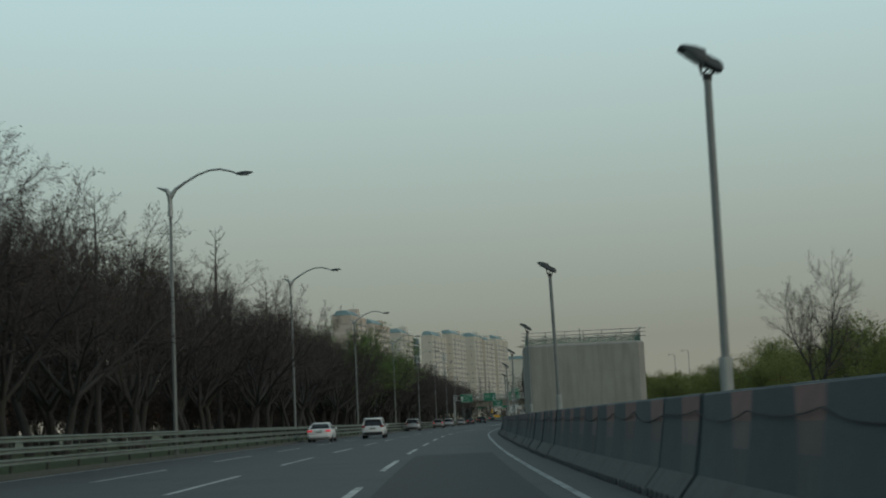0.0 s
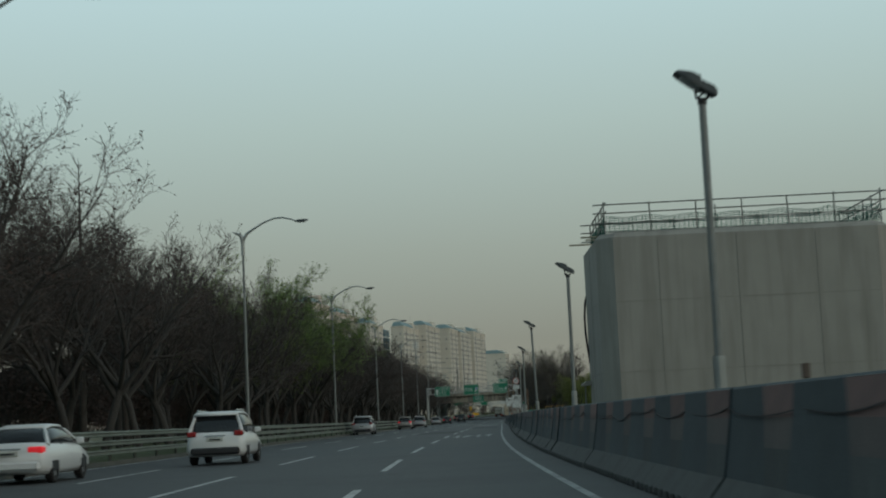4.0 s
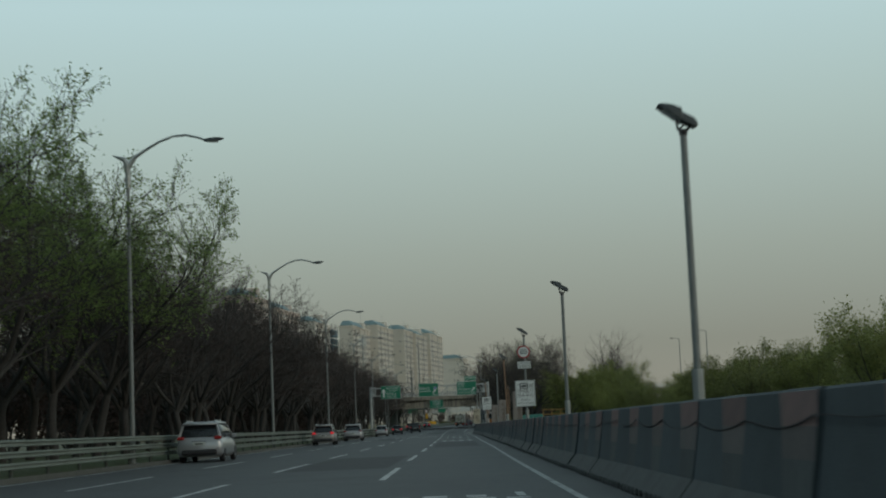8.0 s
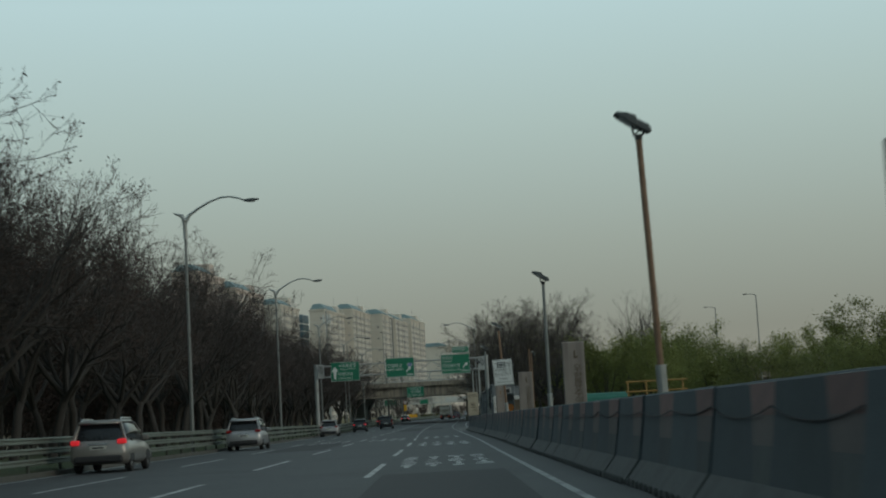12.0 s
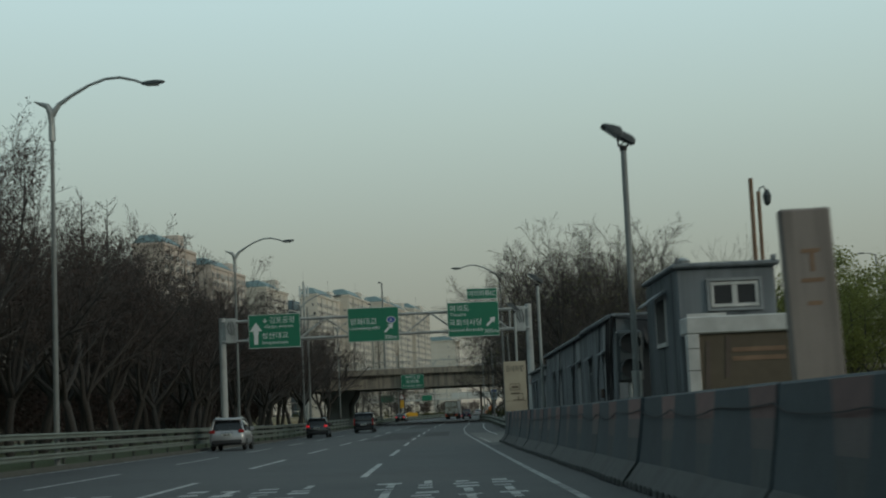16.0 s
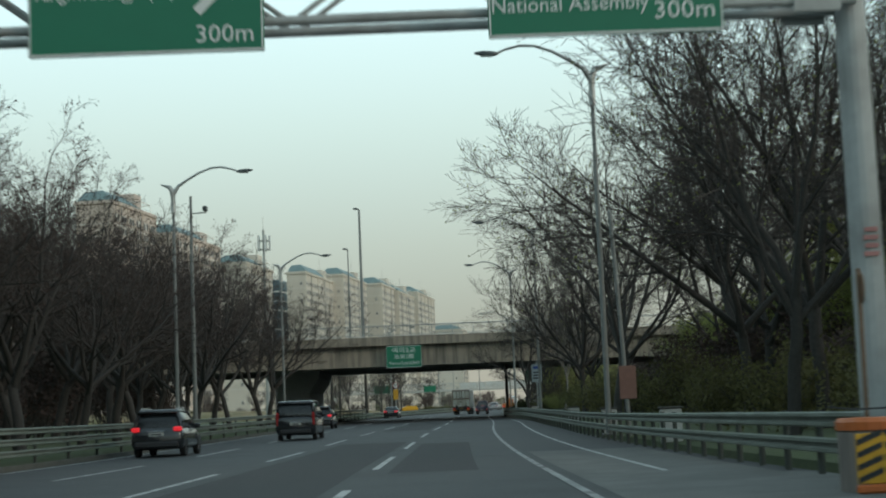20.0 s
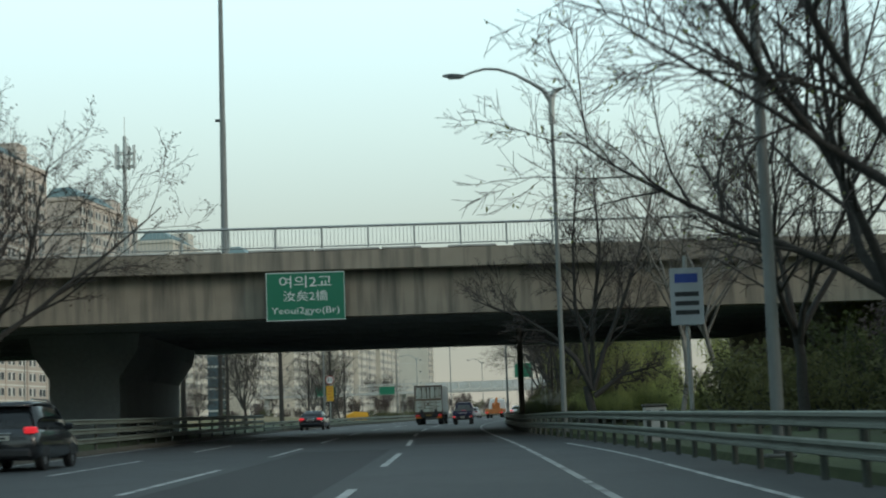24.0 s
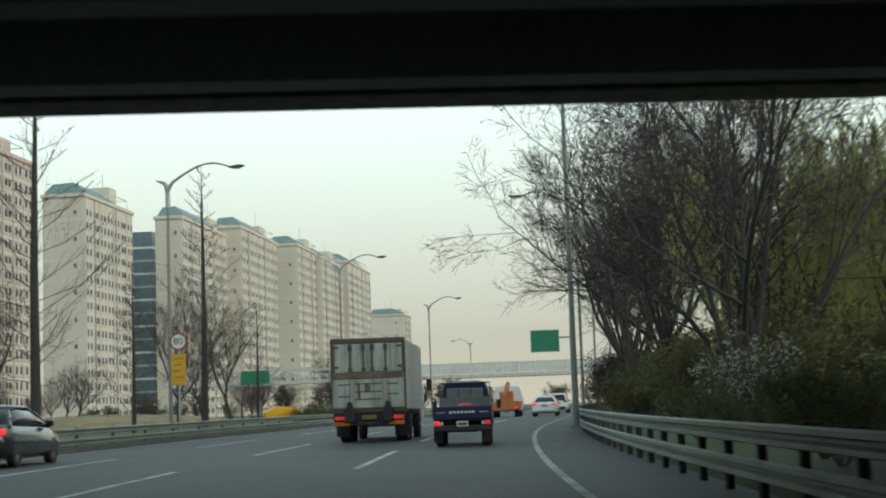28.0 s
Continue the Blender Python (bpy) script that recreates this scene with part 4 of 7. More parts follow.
        for a, z in ((0.0, 0.0), (0.5, -0.4), (0.2, -0.9), (0.9, -0.6)):
            b.tube([(-0.05, -h + a, zt + 0.02), (-0.09, -h + a + 0.15, zt - 0.5 + z * 0.3), (-0.06, -h + a + 0.55, zt - 1.1 + z * 0.5), (-0.08, -h + a + 0.5, zt - 1.9)], [0.05, 0.035, 0.03, 0.012], 5)
        part("loose_vine", b, CABLE, t, "dead vines hanging over the cabin corner")
        b = Build()
        b.box(-0.12, -0.05, -h + 2.2, -h + 2.42, 1.42, 1.62, 0, 0.02)
        part("switch_box", b, RUST, t, "dull red switch box")
    return t


shed(336.2, 342.5, 3.78, 3.07, [-1.2, 1.9], "grey sheet-metal site cabin with a torn black cover and loose cables", True)
shed(342.6, 356.1, 3.78, 3.02, [-5.2, -3.2, 0.9, 3.6], "long grey sheet-metal cabin with hooded dark windows")
shed(356.3, 366.2, 3.84, 2.74, [-3.4, -1.2, 1.4, 3.4], "lower grey sheet-metal cabin with a row of dark windows")

t = thing("site_hut", "small grey guard hut with white sliding window and brown annex", "guard hut", m=beside(325.7, 3.4))
b = Build()
b.box(0.0, 1.4, 0.0, 3.0, 0.0, 3.06, 0, 0.03)
part("body", b, SHED, t)
b = Build()
b.box(-0.06, 1.46, -0.08, 3.08, 3.06, 3.13, 0, 0.02)
for x in (0.0, 1.36):
    b.box(x, x + 0.05, -0.09, 0.02, 3.13, 3.2)
part("roof", b, SHED, t)
b = Build()
for k in range(12):
    b.box(-0.022, 0.0, 0.1 + k * 0.25, 0.15 + k * 0.25, 0.1, 3.04)
part("rib", b, SHED, t)
b = Build()
for x0, x1, z0, z1 in ((0.42, 1.20, 2.86, 2.90), (0.42, 1.20, 2.44, 2.48), (0.42, 0.46, 2.48, 2.86), (1.16, 1.20, 2.48, 2.86)):
    b.box(x0, x1, -0.05, -0.001, z0, z1)
part("window_surround", b, SHED_PALE, t)
b = Build()
for x0, x1, z0, z1 in ((0.47, 1.15, 2.80, 2.85), (0.47, 1.15, 2.49, 2.54), (0.47, 0.52, 2.54, 2.80), (1.10, 1.15, 2.54, 2.80), (0.77, 0.85, 2.54, 2.80)):
    b.box(x0, x1, -0.035, -0.001, z0, z1, 0, 0.006)
win = part("window", b, SHED_TRIM, t, "white sliding window")
for x0, x1 in ((0.52, 0.77), (0.85, 1.10)):
    b = Build()
    b.box(x0, x1, -0.02, -0.004, 2.54, 2.80)
    part("pane", b, SHED_DARK, win)
b = Build()
for y0, y1, z0, z1 in ((0.9, 1.9, 2.72, 2.78), (0.9, 1.9, 2.02, 2.08), (0.9, 0.96, 2.08, 2.72), (1.84, 1.9, 2.08, 2.72)):
    b.box(-0.045, -0.001, y0, y1, z0, z1)
win = part("side_window", b, SHED_TRIM, t)
b = Build()
b.box(-0.03, -0.004, 0.96, 1.84, 2.08, 2.72)
part("pane", b, SHED_DARK, win)
b = Build()
b.loft([[(-0.04, y, 2.84), (-0.30, y, 2.66), (-0.30, y, 2.63), (-0.04, y, 2.80)] for y in (0.8, 2.0)])
part("window_hood", b, SHED, t)
b = Build()
b.box(0.0, 1.95, -0.62, -0.06, 2.10, 2.34, 0, 0.02)
b.box(0.0, 0.17, -0.62, -0.46, 0.0, 2.10, 0, 0.015)
b.box(1.78, 1.95, -0.62, -0.46, 0.0, 2.10, 0, 0.015)
frame_part = part("annex_frame", b, SHED_TRIM, t, "pale whitewashed frame")
b = Build()
for z in (0.4, 0.7, 1.0, 1.3, 1.6, 1.9):
    b.box(0.002, 0.168, -0.624, -0.618, z, z + 0.012)
part("brick_joint", b, KERB, frame_part)
b = Build()
b.box(0.17, 1.78, -0.56, -0.52, 0.0, 2.10)
panel = part("annex_panel", b, BROWN_BOARD, t, "brown board under the pale frame")
for x, z0, z1 in ((0.22, 1.3, 2.0), (0.5, 1.5, 2.08)):
    b = Build()
    b.loft([[(x, -0.575, z0), (x + 0.07, -0.575, z0), (x + 0.07, -0.562, z0), (x, -0.562, z0)], [(x + 0.05, -0.575, z1), (x + 0.10, -0.575, z1), (x + 0.10, -0.562, z1), (x + 0.05, -0.562, z1)]])
    part("batten", b, RUST, panel)
for z in (1.72, 1.84):
    b = Build()
    b.box(0.62, 1.35, -0.566, -0.561, z, z + 0.06)
    part("writing_bar", b, POLE_RUST, panel)
b = Build()
b.box(0.08, 0.62, -0.30, -0.22, 2.34, 2.40)
part("plank", b, SHED_TRIM, t)
b = Build()
b.tube([(0.30, 1.2, 3.13), (0.30, 1.2, 3.24)], 0.07, 10)
b.tube([(0.30, 1.2, 3.24), (0.30, 1.2, 3.28), (0.30, 1.2, 3.33)], [0.12, 0.13, 0.04], 10)
part("roof_vent", b, GALV, t)

t = thing("traffic_mirror", "round dark-backed traffic mirror on a thin pole beside the hut", "traffic mirror", m=beside(328.4, 5.75))
b = Build()
b.tube([(0, 0, 0), (0, 0, 3.1)], 0.035, 8)
part("pole", b, GALV, t)
part("mirror_back", disc(0.2, -0.03, -0.06, 3.2, 20), NET_GREEN, t)

t = thing("cctv_pole", "twin pipe pole with a dome camera on a curved bracket", "camera pole", m=beside(334.5, 6.45))
b = Build()
b.tube([(0, 0, 0), (0, 0, 5.62)], 0.045, 8)
part("pole", b, POLE_RUST, t)
b = Build()
b.tube([(0.14, 0, 0), (0.14, 0, 5.35)], 0.04, 8)
part("pole", b, POLE_RUST, t)
b = Build()
b.tube([(0.14, 0, 5.2), (0.17, 0, 5.42), (0.25, 0, 5.45), (0.31, 0, 5.36)], 0.02, 6)
part("bracket", b, GALV, t)
b = Build()
b.tube([(0.31, 0, 5.38), (0.31, 0, 5.26), (0.31, 0, 5.12), (0.31, 0, 5.06)], [0.04, 0.085, 0.07, 0.02], 10)
part("dome_camera", b, LAMP_BODY, t)


def traffic_light(m, z0, label, lower):
    t = thing("traffic_light", label, "traffic light", m=m)
    b = Build()
    b.tube([(0, 0, 0), (0, 0, z0 + 0.1)], 0.05, 8)
    part("pole", b, GALV, t)
    b = Build()
    b.box(-0.23, 0.23, -0.14, 0.14, z0, z0 + 0.94, 0, 0.05)
    part("housing", b, LAMP_BODY, t)
    for z, mt in ((z0 + 0.70, SHED_DARK), (z0 + 0.24, lower)):
        part("lens", disc(0.17, -0.142, -0.16, z, 16), mt, t)
        b = Build()
        n = 12
        rim = [(0.19 * math.cos(a), 0.19 * math.sin(a)) for a in [math.pi * (-0.1 + 1.2 * k / n) for k in range(n + 1)]]
        b.loft([[(x, y, z + q) for x, q in rim] + [(x * 0.93, y, z + q * 0.93) for x, q in reversed(rim)] for y in (-0.14, -0.30)])
        part("hood", b, LAMP_BODY, t)
    return t


traffic_light(beside(305.0, 3.44), 1.28, "amber flashing signal light standing behind the barrier", AMBER)
traffic_light(beside(332.0, 3.5), 1.62, "unlit black signal light standing before the site cabin", SHED_DARK)
t = thing("marker_post", "pale yellow marker post with a dark cap behind the barrier", "post", m=beside(305.2, 4.0))
b = Build()
b.tube([(0, 0, 0), (0, 0, 2.05)], 0.06, 10)
part("post", b, DULL_YELLOW, t)
b = Build()
b.tube([(0, 0, 2.05), (0, 0, 2.2)], 0.08, 10)
part("cap", b, LAMP_BODY, t)
t = thing("site_railing", "yellow pipe railing around the site stairs", "railing", m=beside(296.0, 8.2, -0.3))
for x in (0, 0.8, 1.6, 2.4):
    b = Build()
    b.tube([(x, 0, 0), (x, 0, 2.6)], 0.035, 6)
    part("post", b, DULL_YELLOW, t)
for z in (1.75, 2.15, 2.58):
    b = Build()
    b.tube([(-0.1, 0, z), (2.6, 0, z)], 0.035, 6)
    part("rail", b, DULL_YELLOW, t)
t = thing("green_tank", "rounded green site tank behind the barrier", "tank", m=beside(297.5, 7.0))
b = Build()
b.tube([(-1.4, 0, 1.2), (-1.3, 0, 1.2), (1.3, 0, 1.2), (1.4, 0, 1.2)], [0.4, 0.7, 0.7, 0.4], 16)
part("shell", b, NET_GREEN, t)
b = Build()
b.box(-1.0, -0.8, -0.5, 0.5, 0, 0.8)
b.box(0.8, 1.0, -0.5, 0.5, 0, 0.8)
part("cradle", b, GALV, t)

# crash cushion, thin post and barrel at the start of the slip-lane rail
t = thing("crash_cushion", "crash cushion with yellow and black chevrons and an orange cap", "crash cushion", m=pose(8.15, 395.6, 0.005) @ Matrix.Scale(0.8, 4))
b = Build()
n = 16
b.loft([[(0.42 * math.cos(a) * w, 0.35 + 0.75 * math.sin(a) * w if math.sin(a) < 0 else 0.35 + 0.5 * math.sin(a) * w, z) for a in [2 * math.pi * k / n for k in range(n)]] for z, w in ((0.0, 1.0), (0.86, 1.0), (0.92, 0.96))])
part("body", b, STONE_BOARD, t)
b = Build()
b.loft([[(0.44 * math.cos(a) * w, 0.35 + 0.78 * math.sin(a) * w if math.sin(a) < 0 else 0.35 + 0.52 * math.sin(a) * w, z) for a in [2 * math.pi * k / n for k in range(n)]] for z, w in ((0.9, 1.0), (1.02, 1.0), (1.08, 0.9))])
part("cap", b, ORANGE, t)
b = Build()
b.box(-0.4, 0.4, -0.46, -0.43, 0.14, 0.86, 0, 0.01)
face = part("face_plate", b, SIGN_YELLOW, t)
for k in range(4):
    b = Build()
    z = 0.16 + k * 0.18
    for s in (-1, 1):
        b.add([(s * 0.39, -0.466, z - 0.02), (s * 0.02, -0.466, z + 0.13), (s * 0.02, -0.466, z + 0.22), (s * 0.39, -0.466, z + 0.07)], [(0, 1, 2, 3)])
    part("chevron", b, SIGN_BLACK, face)
b = Build()
b.box(-0.42, 0.42, -0.5, -0.4, 0.0, 0.13, 0, 0.03)
part("foot", b, ORANGE, t)
t = thing("sign_post", "thin rusty post with a round sign seen from behind", "sign post", m=pose(8.5, 397.0, 0.0))
b = Build()
b.tube([(0, 0, -0.05), (0.02, 0, 2.75)], 0.03, 8)
part("post", b, POLE_RUST, t)
part("sign_back", disc(0.2, -0.01, 0.01, 2.5, 20), POLE_RUST, t, m=pose(0.05, 0, 0, 0, 0, 82))
t = thing("plastic_barrel", "white plastic site barrel with a ribbed wall", "barrel", m=pose(9.75, 396.2, 0.005))
b = Build()
b.tube([(0, 0, 0), (0, 0, 0.05), (0, 0, 0.3), (0, 0, 0.33), (0, 0, 0.6), (0, 0, 0.63), (0, 0, 0.86), (0, 0, 0.9)], [0.26, 0.29, 0.29, 0.31, 0.31, 0.29, 0.29, 0.25], 16)
part("body", b, SHED_TRIM, t)
b = Build()
b.tube([(0, 0, 0.9), (0, 0, 0.93)], 0.24, 16)
part("lid", b, GALV, t)
t = thing("warning_lamp", "red warning lamp with a grey base on the barrier end", "warning lamp", m=beside(371.5, 3.12, 1.303))
b = Build()
b.tube([(0, 0, 0), (0, 0, 0.1)], [0.09, 0.08], 12)
part("base", b, GALV, t)
b = Build()
b.tube([(0, 0, 0.1), (0, 0, 0.13), (0, 0, 0.30), (0, 0, 0.33)], [0.10, 0.12, 0.115, 0.09], 14)
part("lens", b, material("faded_red_plastic", (0.36, 0.05, 0.04), 0.4, spread=0.1, bump=0.02), t)


# ---- the sign gantry ----
GY = 398.0
t = thing("sign_gantry", "white steel truss gantry across the road carrying green signs", "sign gantry")
for x, zt in ((-9.85, 7.85), (8.95, 7.95)):
    b = Build()
    b.tube([(x, GY, 0.0), (x, GY, zt)], [0.23, 0.2], 16)
    post = part("post", b, GANTRY, t)
    b = Build()
    b.box(x - 0.35, x + 0.35, GY - 0.35, GY + 0.35, 0, 0.12, 0, 0.02)
    part("base_plate", b, GALV, post)
    if x > 0:
        for k in range(4):
            b = Build()
            b.box(x - 0.1 + 0.02 * (k % 2), x + 0.1, GY - 0.236, GY - 0.222, 2.98 + k * 0.11, 3.04 + k * 0.11)
            part("writing_bar", b, FADED_RED, post)
for z in (7.62, 6.42):
    for yy in (GY - 0.3, GY + 0.3):
        b = Build()
        b.tube([(-9.85, yy, z - 0.02), (-4, yy, z), (2, yy, z + 0.03), (8.95, yy, z + 0.05)], 0.072, 10)
        part("chord", b, GANTRY, t)
xs = [-8.4 + i * 1.62 for i in range(11)]
for i, x in enumerate(xs):
    for yy in (GY - 0.3, GY + 0.3):
        b = Build()
        z0, z1 = (7.62, 6.42) if i % 2 else (6.42, 7.62)
        b.tube([(x, yy, z0), (x + 1.62 if i < 10 else x, yy, z1)], 0.038, 6)
        part("brace", b, GANTRY, t)
for x in (-9.3, 8.4):
    b = Build()
    b.box(x - 0.32, x + 0.32, GY - 0.40, GY - 0.37, 6.3, 7.8, 0, 0.01)
    b.box(x - 0.32, x + 0.32, GY + 0.37, GY + 0.40, 6.3, 7.8, 0, 0.01)
    part("gusset", b, GANTRY, t)
    b = Build()
    for k in range(3):
        b.tube([(x - 0.1 + 0.1 * k, GY - 0.42, 7.6), (x - 0.2 + 0.2 * k, GY - 0.45, 7.2), (x + 0.1 * k, GY - 0.42, 6.8)], 0.02, 5)
    part("cable_loop", b, CABLE, t)


def arrow_mesh(x, z, ang, size, y):
    b = Build()
    pts = [(-0.09, -0.5), (0.09, -0.5), (0.09, 0.1), (0.28, 0.1), (0, 0.5), (-0.28, 0.1), (-0.09, 0.1)]
    ca, sa = math.cos(radians(ang)), math.sin(radians(ang))
    q = [(x + size * (a * ca + c * sa), z + size * (-a * sa + c * ca)) for a, c in pts]
    b.add([(a, y, c) for a, c in q] + [(a, y - 0.006, c) for a, c in q], [(7, 8, 9, 13), (9, 10, 11, 12), (9, 12, 13), (0, 1, 8, 7), (1, 2, 9, 8), (2, 3, 10, 9), (3, 4, 11, 10), (4, 5, 12, 11), (5, 6, 13, 12), (6, 0, 7, 13)])
    return b


def green_sign(x0, x1, z0, z1, y, label, lines, arrow=None, frame_w=0.05):
    """Lines: (text, x, z, size, width)."""
    t = thing("direction_sign", label, "road sign", "green direction signs")
    b = Build()
    b.box(x0, x1, y - 0.05, y, z0, z1, 0, 0.015)
    part("panel", b, SIGN_GREEN, t)
    b = Build()
    for a0, a1, c0, c1 in ((x0, x1, z1 - 0.04, z1 - 0.01), (x0, x1, z0 + 0.01, z0 + 0.04), (x0 + 0.01, x0 + 0.04, z0, z1), (x1 - 0.04, x1 - 0.01, z0, z1)):
        b.box(a0 + 0.005, a1 - 0.005, y - 0.056, y - 0.05, c0, c1)
    part("border", b, SIGN_WHITE, t)
    for s, x, z, size, w in lines:
        lettering(s, size, SIGN_WHITE, t, pose(x, y - 0.054, z), width=w)
    if arrow:
        part("arrow", arrow_mesh(*arrow, y - 0.052), SIGN_WHITE, t)
    b = Build()
    for x in (x0 + 0.4, x1 - 0.4):
        b.box(x - 0.04, x + 0.04, y, y + 0.09, z0 + 0.1, z1 - 0.1)
    part("bracket", b, GALV, t)
    return t


ys = GY - 0.48
s = green_sign(-8.2, -5.05, 5.88, 7.95, ys, "green overhead sign with an arrow ahead towards the airport", [("김포공항", -6.15, 7.55, 0.44, 1.55), ("Gimpo Airport", -6.35, 7.19, 0.27, 1.75), ("성산대교", -6.6, 6.62, 0.44, 1.6), ("Seongsandaegyo", -6.6, 6.22, 0.25, 1.6)], (-7.75, 6.8, 0, 1.35))
part("route_shield", disc(0.17, ys - 0.056, ys - 0.062, 6.8, 16), SIGN_WHITE, s, m=pose(-7.75, 0, 0))
b = Build()
b.box(-7.32, -7.06, ys - 0.058, ys - 0.052, 7.51, 7.57)
b.box(-7.22, -7.16, ys - 0.058, ys - 0.052, 7.42, 7.68)
part("aircraft_symbol", b, SIGN_WHITE, s)
s = green_sign(-2.15, 0.97, 6.0, 8.1, ys, "green overhead sign for a bridge exit in 300 metres", [("양화대교", -1.2, 7.22, 0.46, 1.6), ("Yanghwadaegyo(Br)", -1.15, 6.85, 0.27, 1.9), ("300m", 0.45, 6.24, 0.34, 0.75)], (0.35, 6.82, 45, 0.75))
shield = part("route_shield", disc(0.25, ys - 0.055, ys - 0.060, 0, 20), SIGN_WHITE, s, m=pose(0.5, 0, 7.3) @ Matrix.Diagonal((1.15, 1, 0.85, 1)), label="white-rimmed oval route number")
part("shield_face", disc(0.205, ys - 0.061, ys - 0.064, 0, 20), SIGN_BLUE, shield)
lettering("6", 0.28, SIGN_WHITE, s, pose(0.5, ys - 0.068, 7.3))
green_sign(3.95, 7.1, 6.05, 8.18, ys, "green overhead sign for a slip road in 300 metres", [("여의도", 4.7, 7.78, 0.44, 1.2), ("Yeouido", 4.6, 7.42, 0.28, 1.0), ("국회의사당", 5.05, 6.9, 0.44, 2.0), ("National Assembly", 5.05, 6.48, 0.29, 2.1), ("300m", 6.58, 6.35, 0.34, 0.8)], (6.6, 6.95, 45, 0.75))
t = green_sign(5.2, 7.05, 8.3, 9.0, ys, "small green sign naming the interchange on top of the gantry", [("여의하류IC", 6.12, 8.65, 0.42, 1.65)])
b = Build()
for x in (5.6, 6.65):
    b.box(x - 0.04, x + 0.04, ys + 0.001, ys + 0.09, 7.55, 8.35)
part("stay", b, GALV, t)


# ---- the road bridge over the expressway ----
BY0, BY1, BZ = 512.9, 547.7, 4.78
t = thing("road_bridge", "wide stained concrete road bridge crossing over the expressway", "bridge", kind="structure", m=BRIDGE_M)
BX0, BX1 = -70.0, 90.0
b = Build()
b.box(BX0, BX1, BY0, BY0 + 0.9, BZ, 6.55)
part("girder", b, BRIDGE_C, t, "streaked concrete edge girder")
b = Build()
b.box(BX0, BX1, BY1 - 0.9, BY1, BZ + 0.15, 6.55)
part("girder", b, BRIDGE_C, t)
for k in range(9):
    y = BY0 + 4.0 + k * 3.6
    b = Build()
    b.box(BX0, BX1, y, y + 0.6, BZ + 0.12, 6.3)
    part("girder", b, SOFFIT, t)
b = Build()
b.box(BX0, BX1, BY0 - 0.45, BY1 + 0.45, 6.552, 6.68)
part("deck", b, SOFFIT, t)
b = Build()
b.box(BX0, BX1, BY0 + 0.3, BY1 - 0.3, 6.681, 6.73)
part("road_surface", b, ASPHALT, t)
for y0, y1 in ((BY0 - 0.6, BY0 - 0.25), (BY1 + 0.25, BY1 + 0.6)):
    b = Build()
    b.box(BX0, BX1, y0, y1, 6.50, 7.25, 0, 0.03)
    part("parapet", b, BRIDGE_C, t, "concrete parapet with dark runs")
    b = Build()
    n = 64
    rq = random.Random(12)
    for k in range(n):
        x = BX0 + (BX1 - BX0) * k / n
        b.box(x, x + (BX1 - BX0) / n * rq.uniform(0.55, 0.99), y0 - 0.03, y1 + 0.03, 7.25, 7.33, 0, 0.015)
    part("coping", b, SHED_TRIM, t, "pale chipped coping edge")
    yr = (y0 + y1) / 2
    b = Build()
    b.tube([(BX0, yr, 8.16), (BX1, yr, 8.16)], 0.05, 8)
    part("hand_rail", b, GALV, t)
    b = Build()
    b.tube([(BX0, yr, 7.42), (BX1, yr, 7.42)], 0.025, 6)
    part("low_rail", b, GALV, t)
    pb = Build()
    pb.box(-0.035, 0.035, -0.05, 0.05, 7.3, 8.14, 0, 0.01)
    pm = fix(pb.mesh("rail_post", GALV))
    x = -20.0
    while x < 45:
        part("rail_post", pm, None, t, m=pose(x, yr, 0))
        x += 1.75
    b = Build()
    x = BX0
    while x < BX1:
        b.tube([(x, yr, 7.42), (x, yr, 8.14)], 0.011, 4, cap=False)
        x += 0.145
    tagged(part("baluster", b, GALV, t), kind="stuff")
b = Build()
b.loft([[(-8.3 - w, 522.0, z), (-7.7 + w, 522.0, z), (-7.7 + w, 542.0, z), (-8.3 - w, 542.0, z)] for z, w in ((-0.4, 1.2), (3.0, 1.2), (4.2, 2.0), (BZ + 0.13, 2.1))])
part("pier_wall", b, SOFFIT, t, "blue-grey wall pier with a flared head")
b = Build()
b.tube([(11.5, 527.8, -0.2), (11.5, 527.8, BZ + 0.15)], 0.14, 12)
part("drain_pipe", b, BRIDGE_C, t)
b = Build()
b.box(BX0, -32.0, BY0 + 1, BY1 - 1, -0.6, BZ + 0.1)
part("abutment", b, BRIDGE_C, t)
# Unseen right abutment, set close in to cut side light under the deck.
b = Build()
b.box(26.0, BX1, BY0 + 1, BY1 - 1, -0.6, BZ + 0.1)
part("abutment", b, BRIDGE_C, t)
s = green_sign(0.62, 3.58, 4.62, 6.45, BY0 - 0.62, "green bridge name sign hung on the girder", [("여의2교", 2.1, 6.05, 0.50, 1.95), ("汝矣2橋", 2.1, 5.52, 0.42, 1.65), ("Yeoui2gyo(Br)", 2.1, 5.0, 0.34, 2.55)])
s.matrix_basis = BRIDGE_M
b = Build()
for x in (1.1, 3.1):
    b.box(x - 0.05, x + 0.05, BY0 - 0.62, BY0, 6.0, 6.1)
tagged(part("sign_hanger", b, GALV, m=BRIDGE_M), "short steel arms holding the bridge sign", "sign hanger")


def mast(x, y, z0, z1, r, label, kind_name="lamp_mast", head=True):
    t = thing(kind_name, label, "lamp mast", m=up(x, y))
    b = Build()
    b.tube([(0, 0, z0), (0, 0, z1)], [r, r * 0.6], 10)
    part("pole", b, POLE_DARK, t)
    if head:
        b = Build()
        b.tube([(0, 0, z1), (-0.2, 0, z1 + 0.1), (-0.55, 0, z1 + 0.12)], [0.06, 0.1, 0.09], 8)
        part("lamp_head", b, LAMP_BODY, t)
    return t


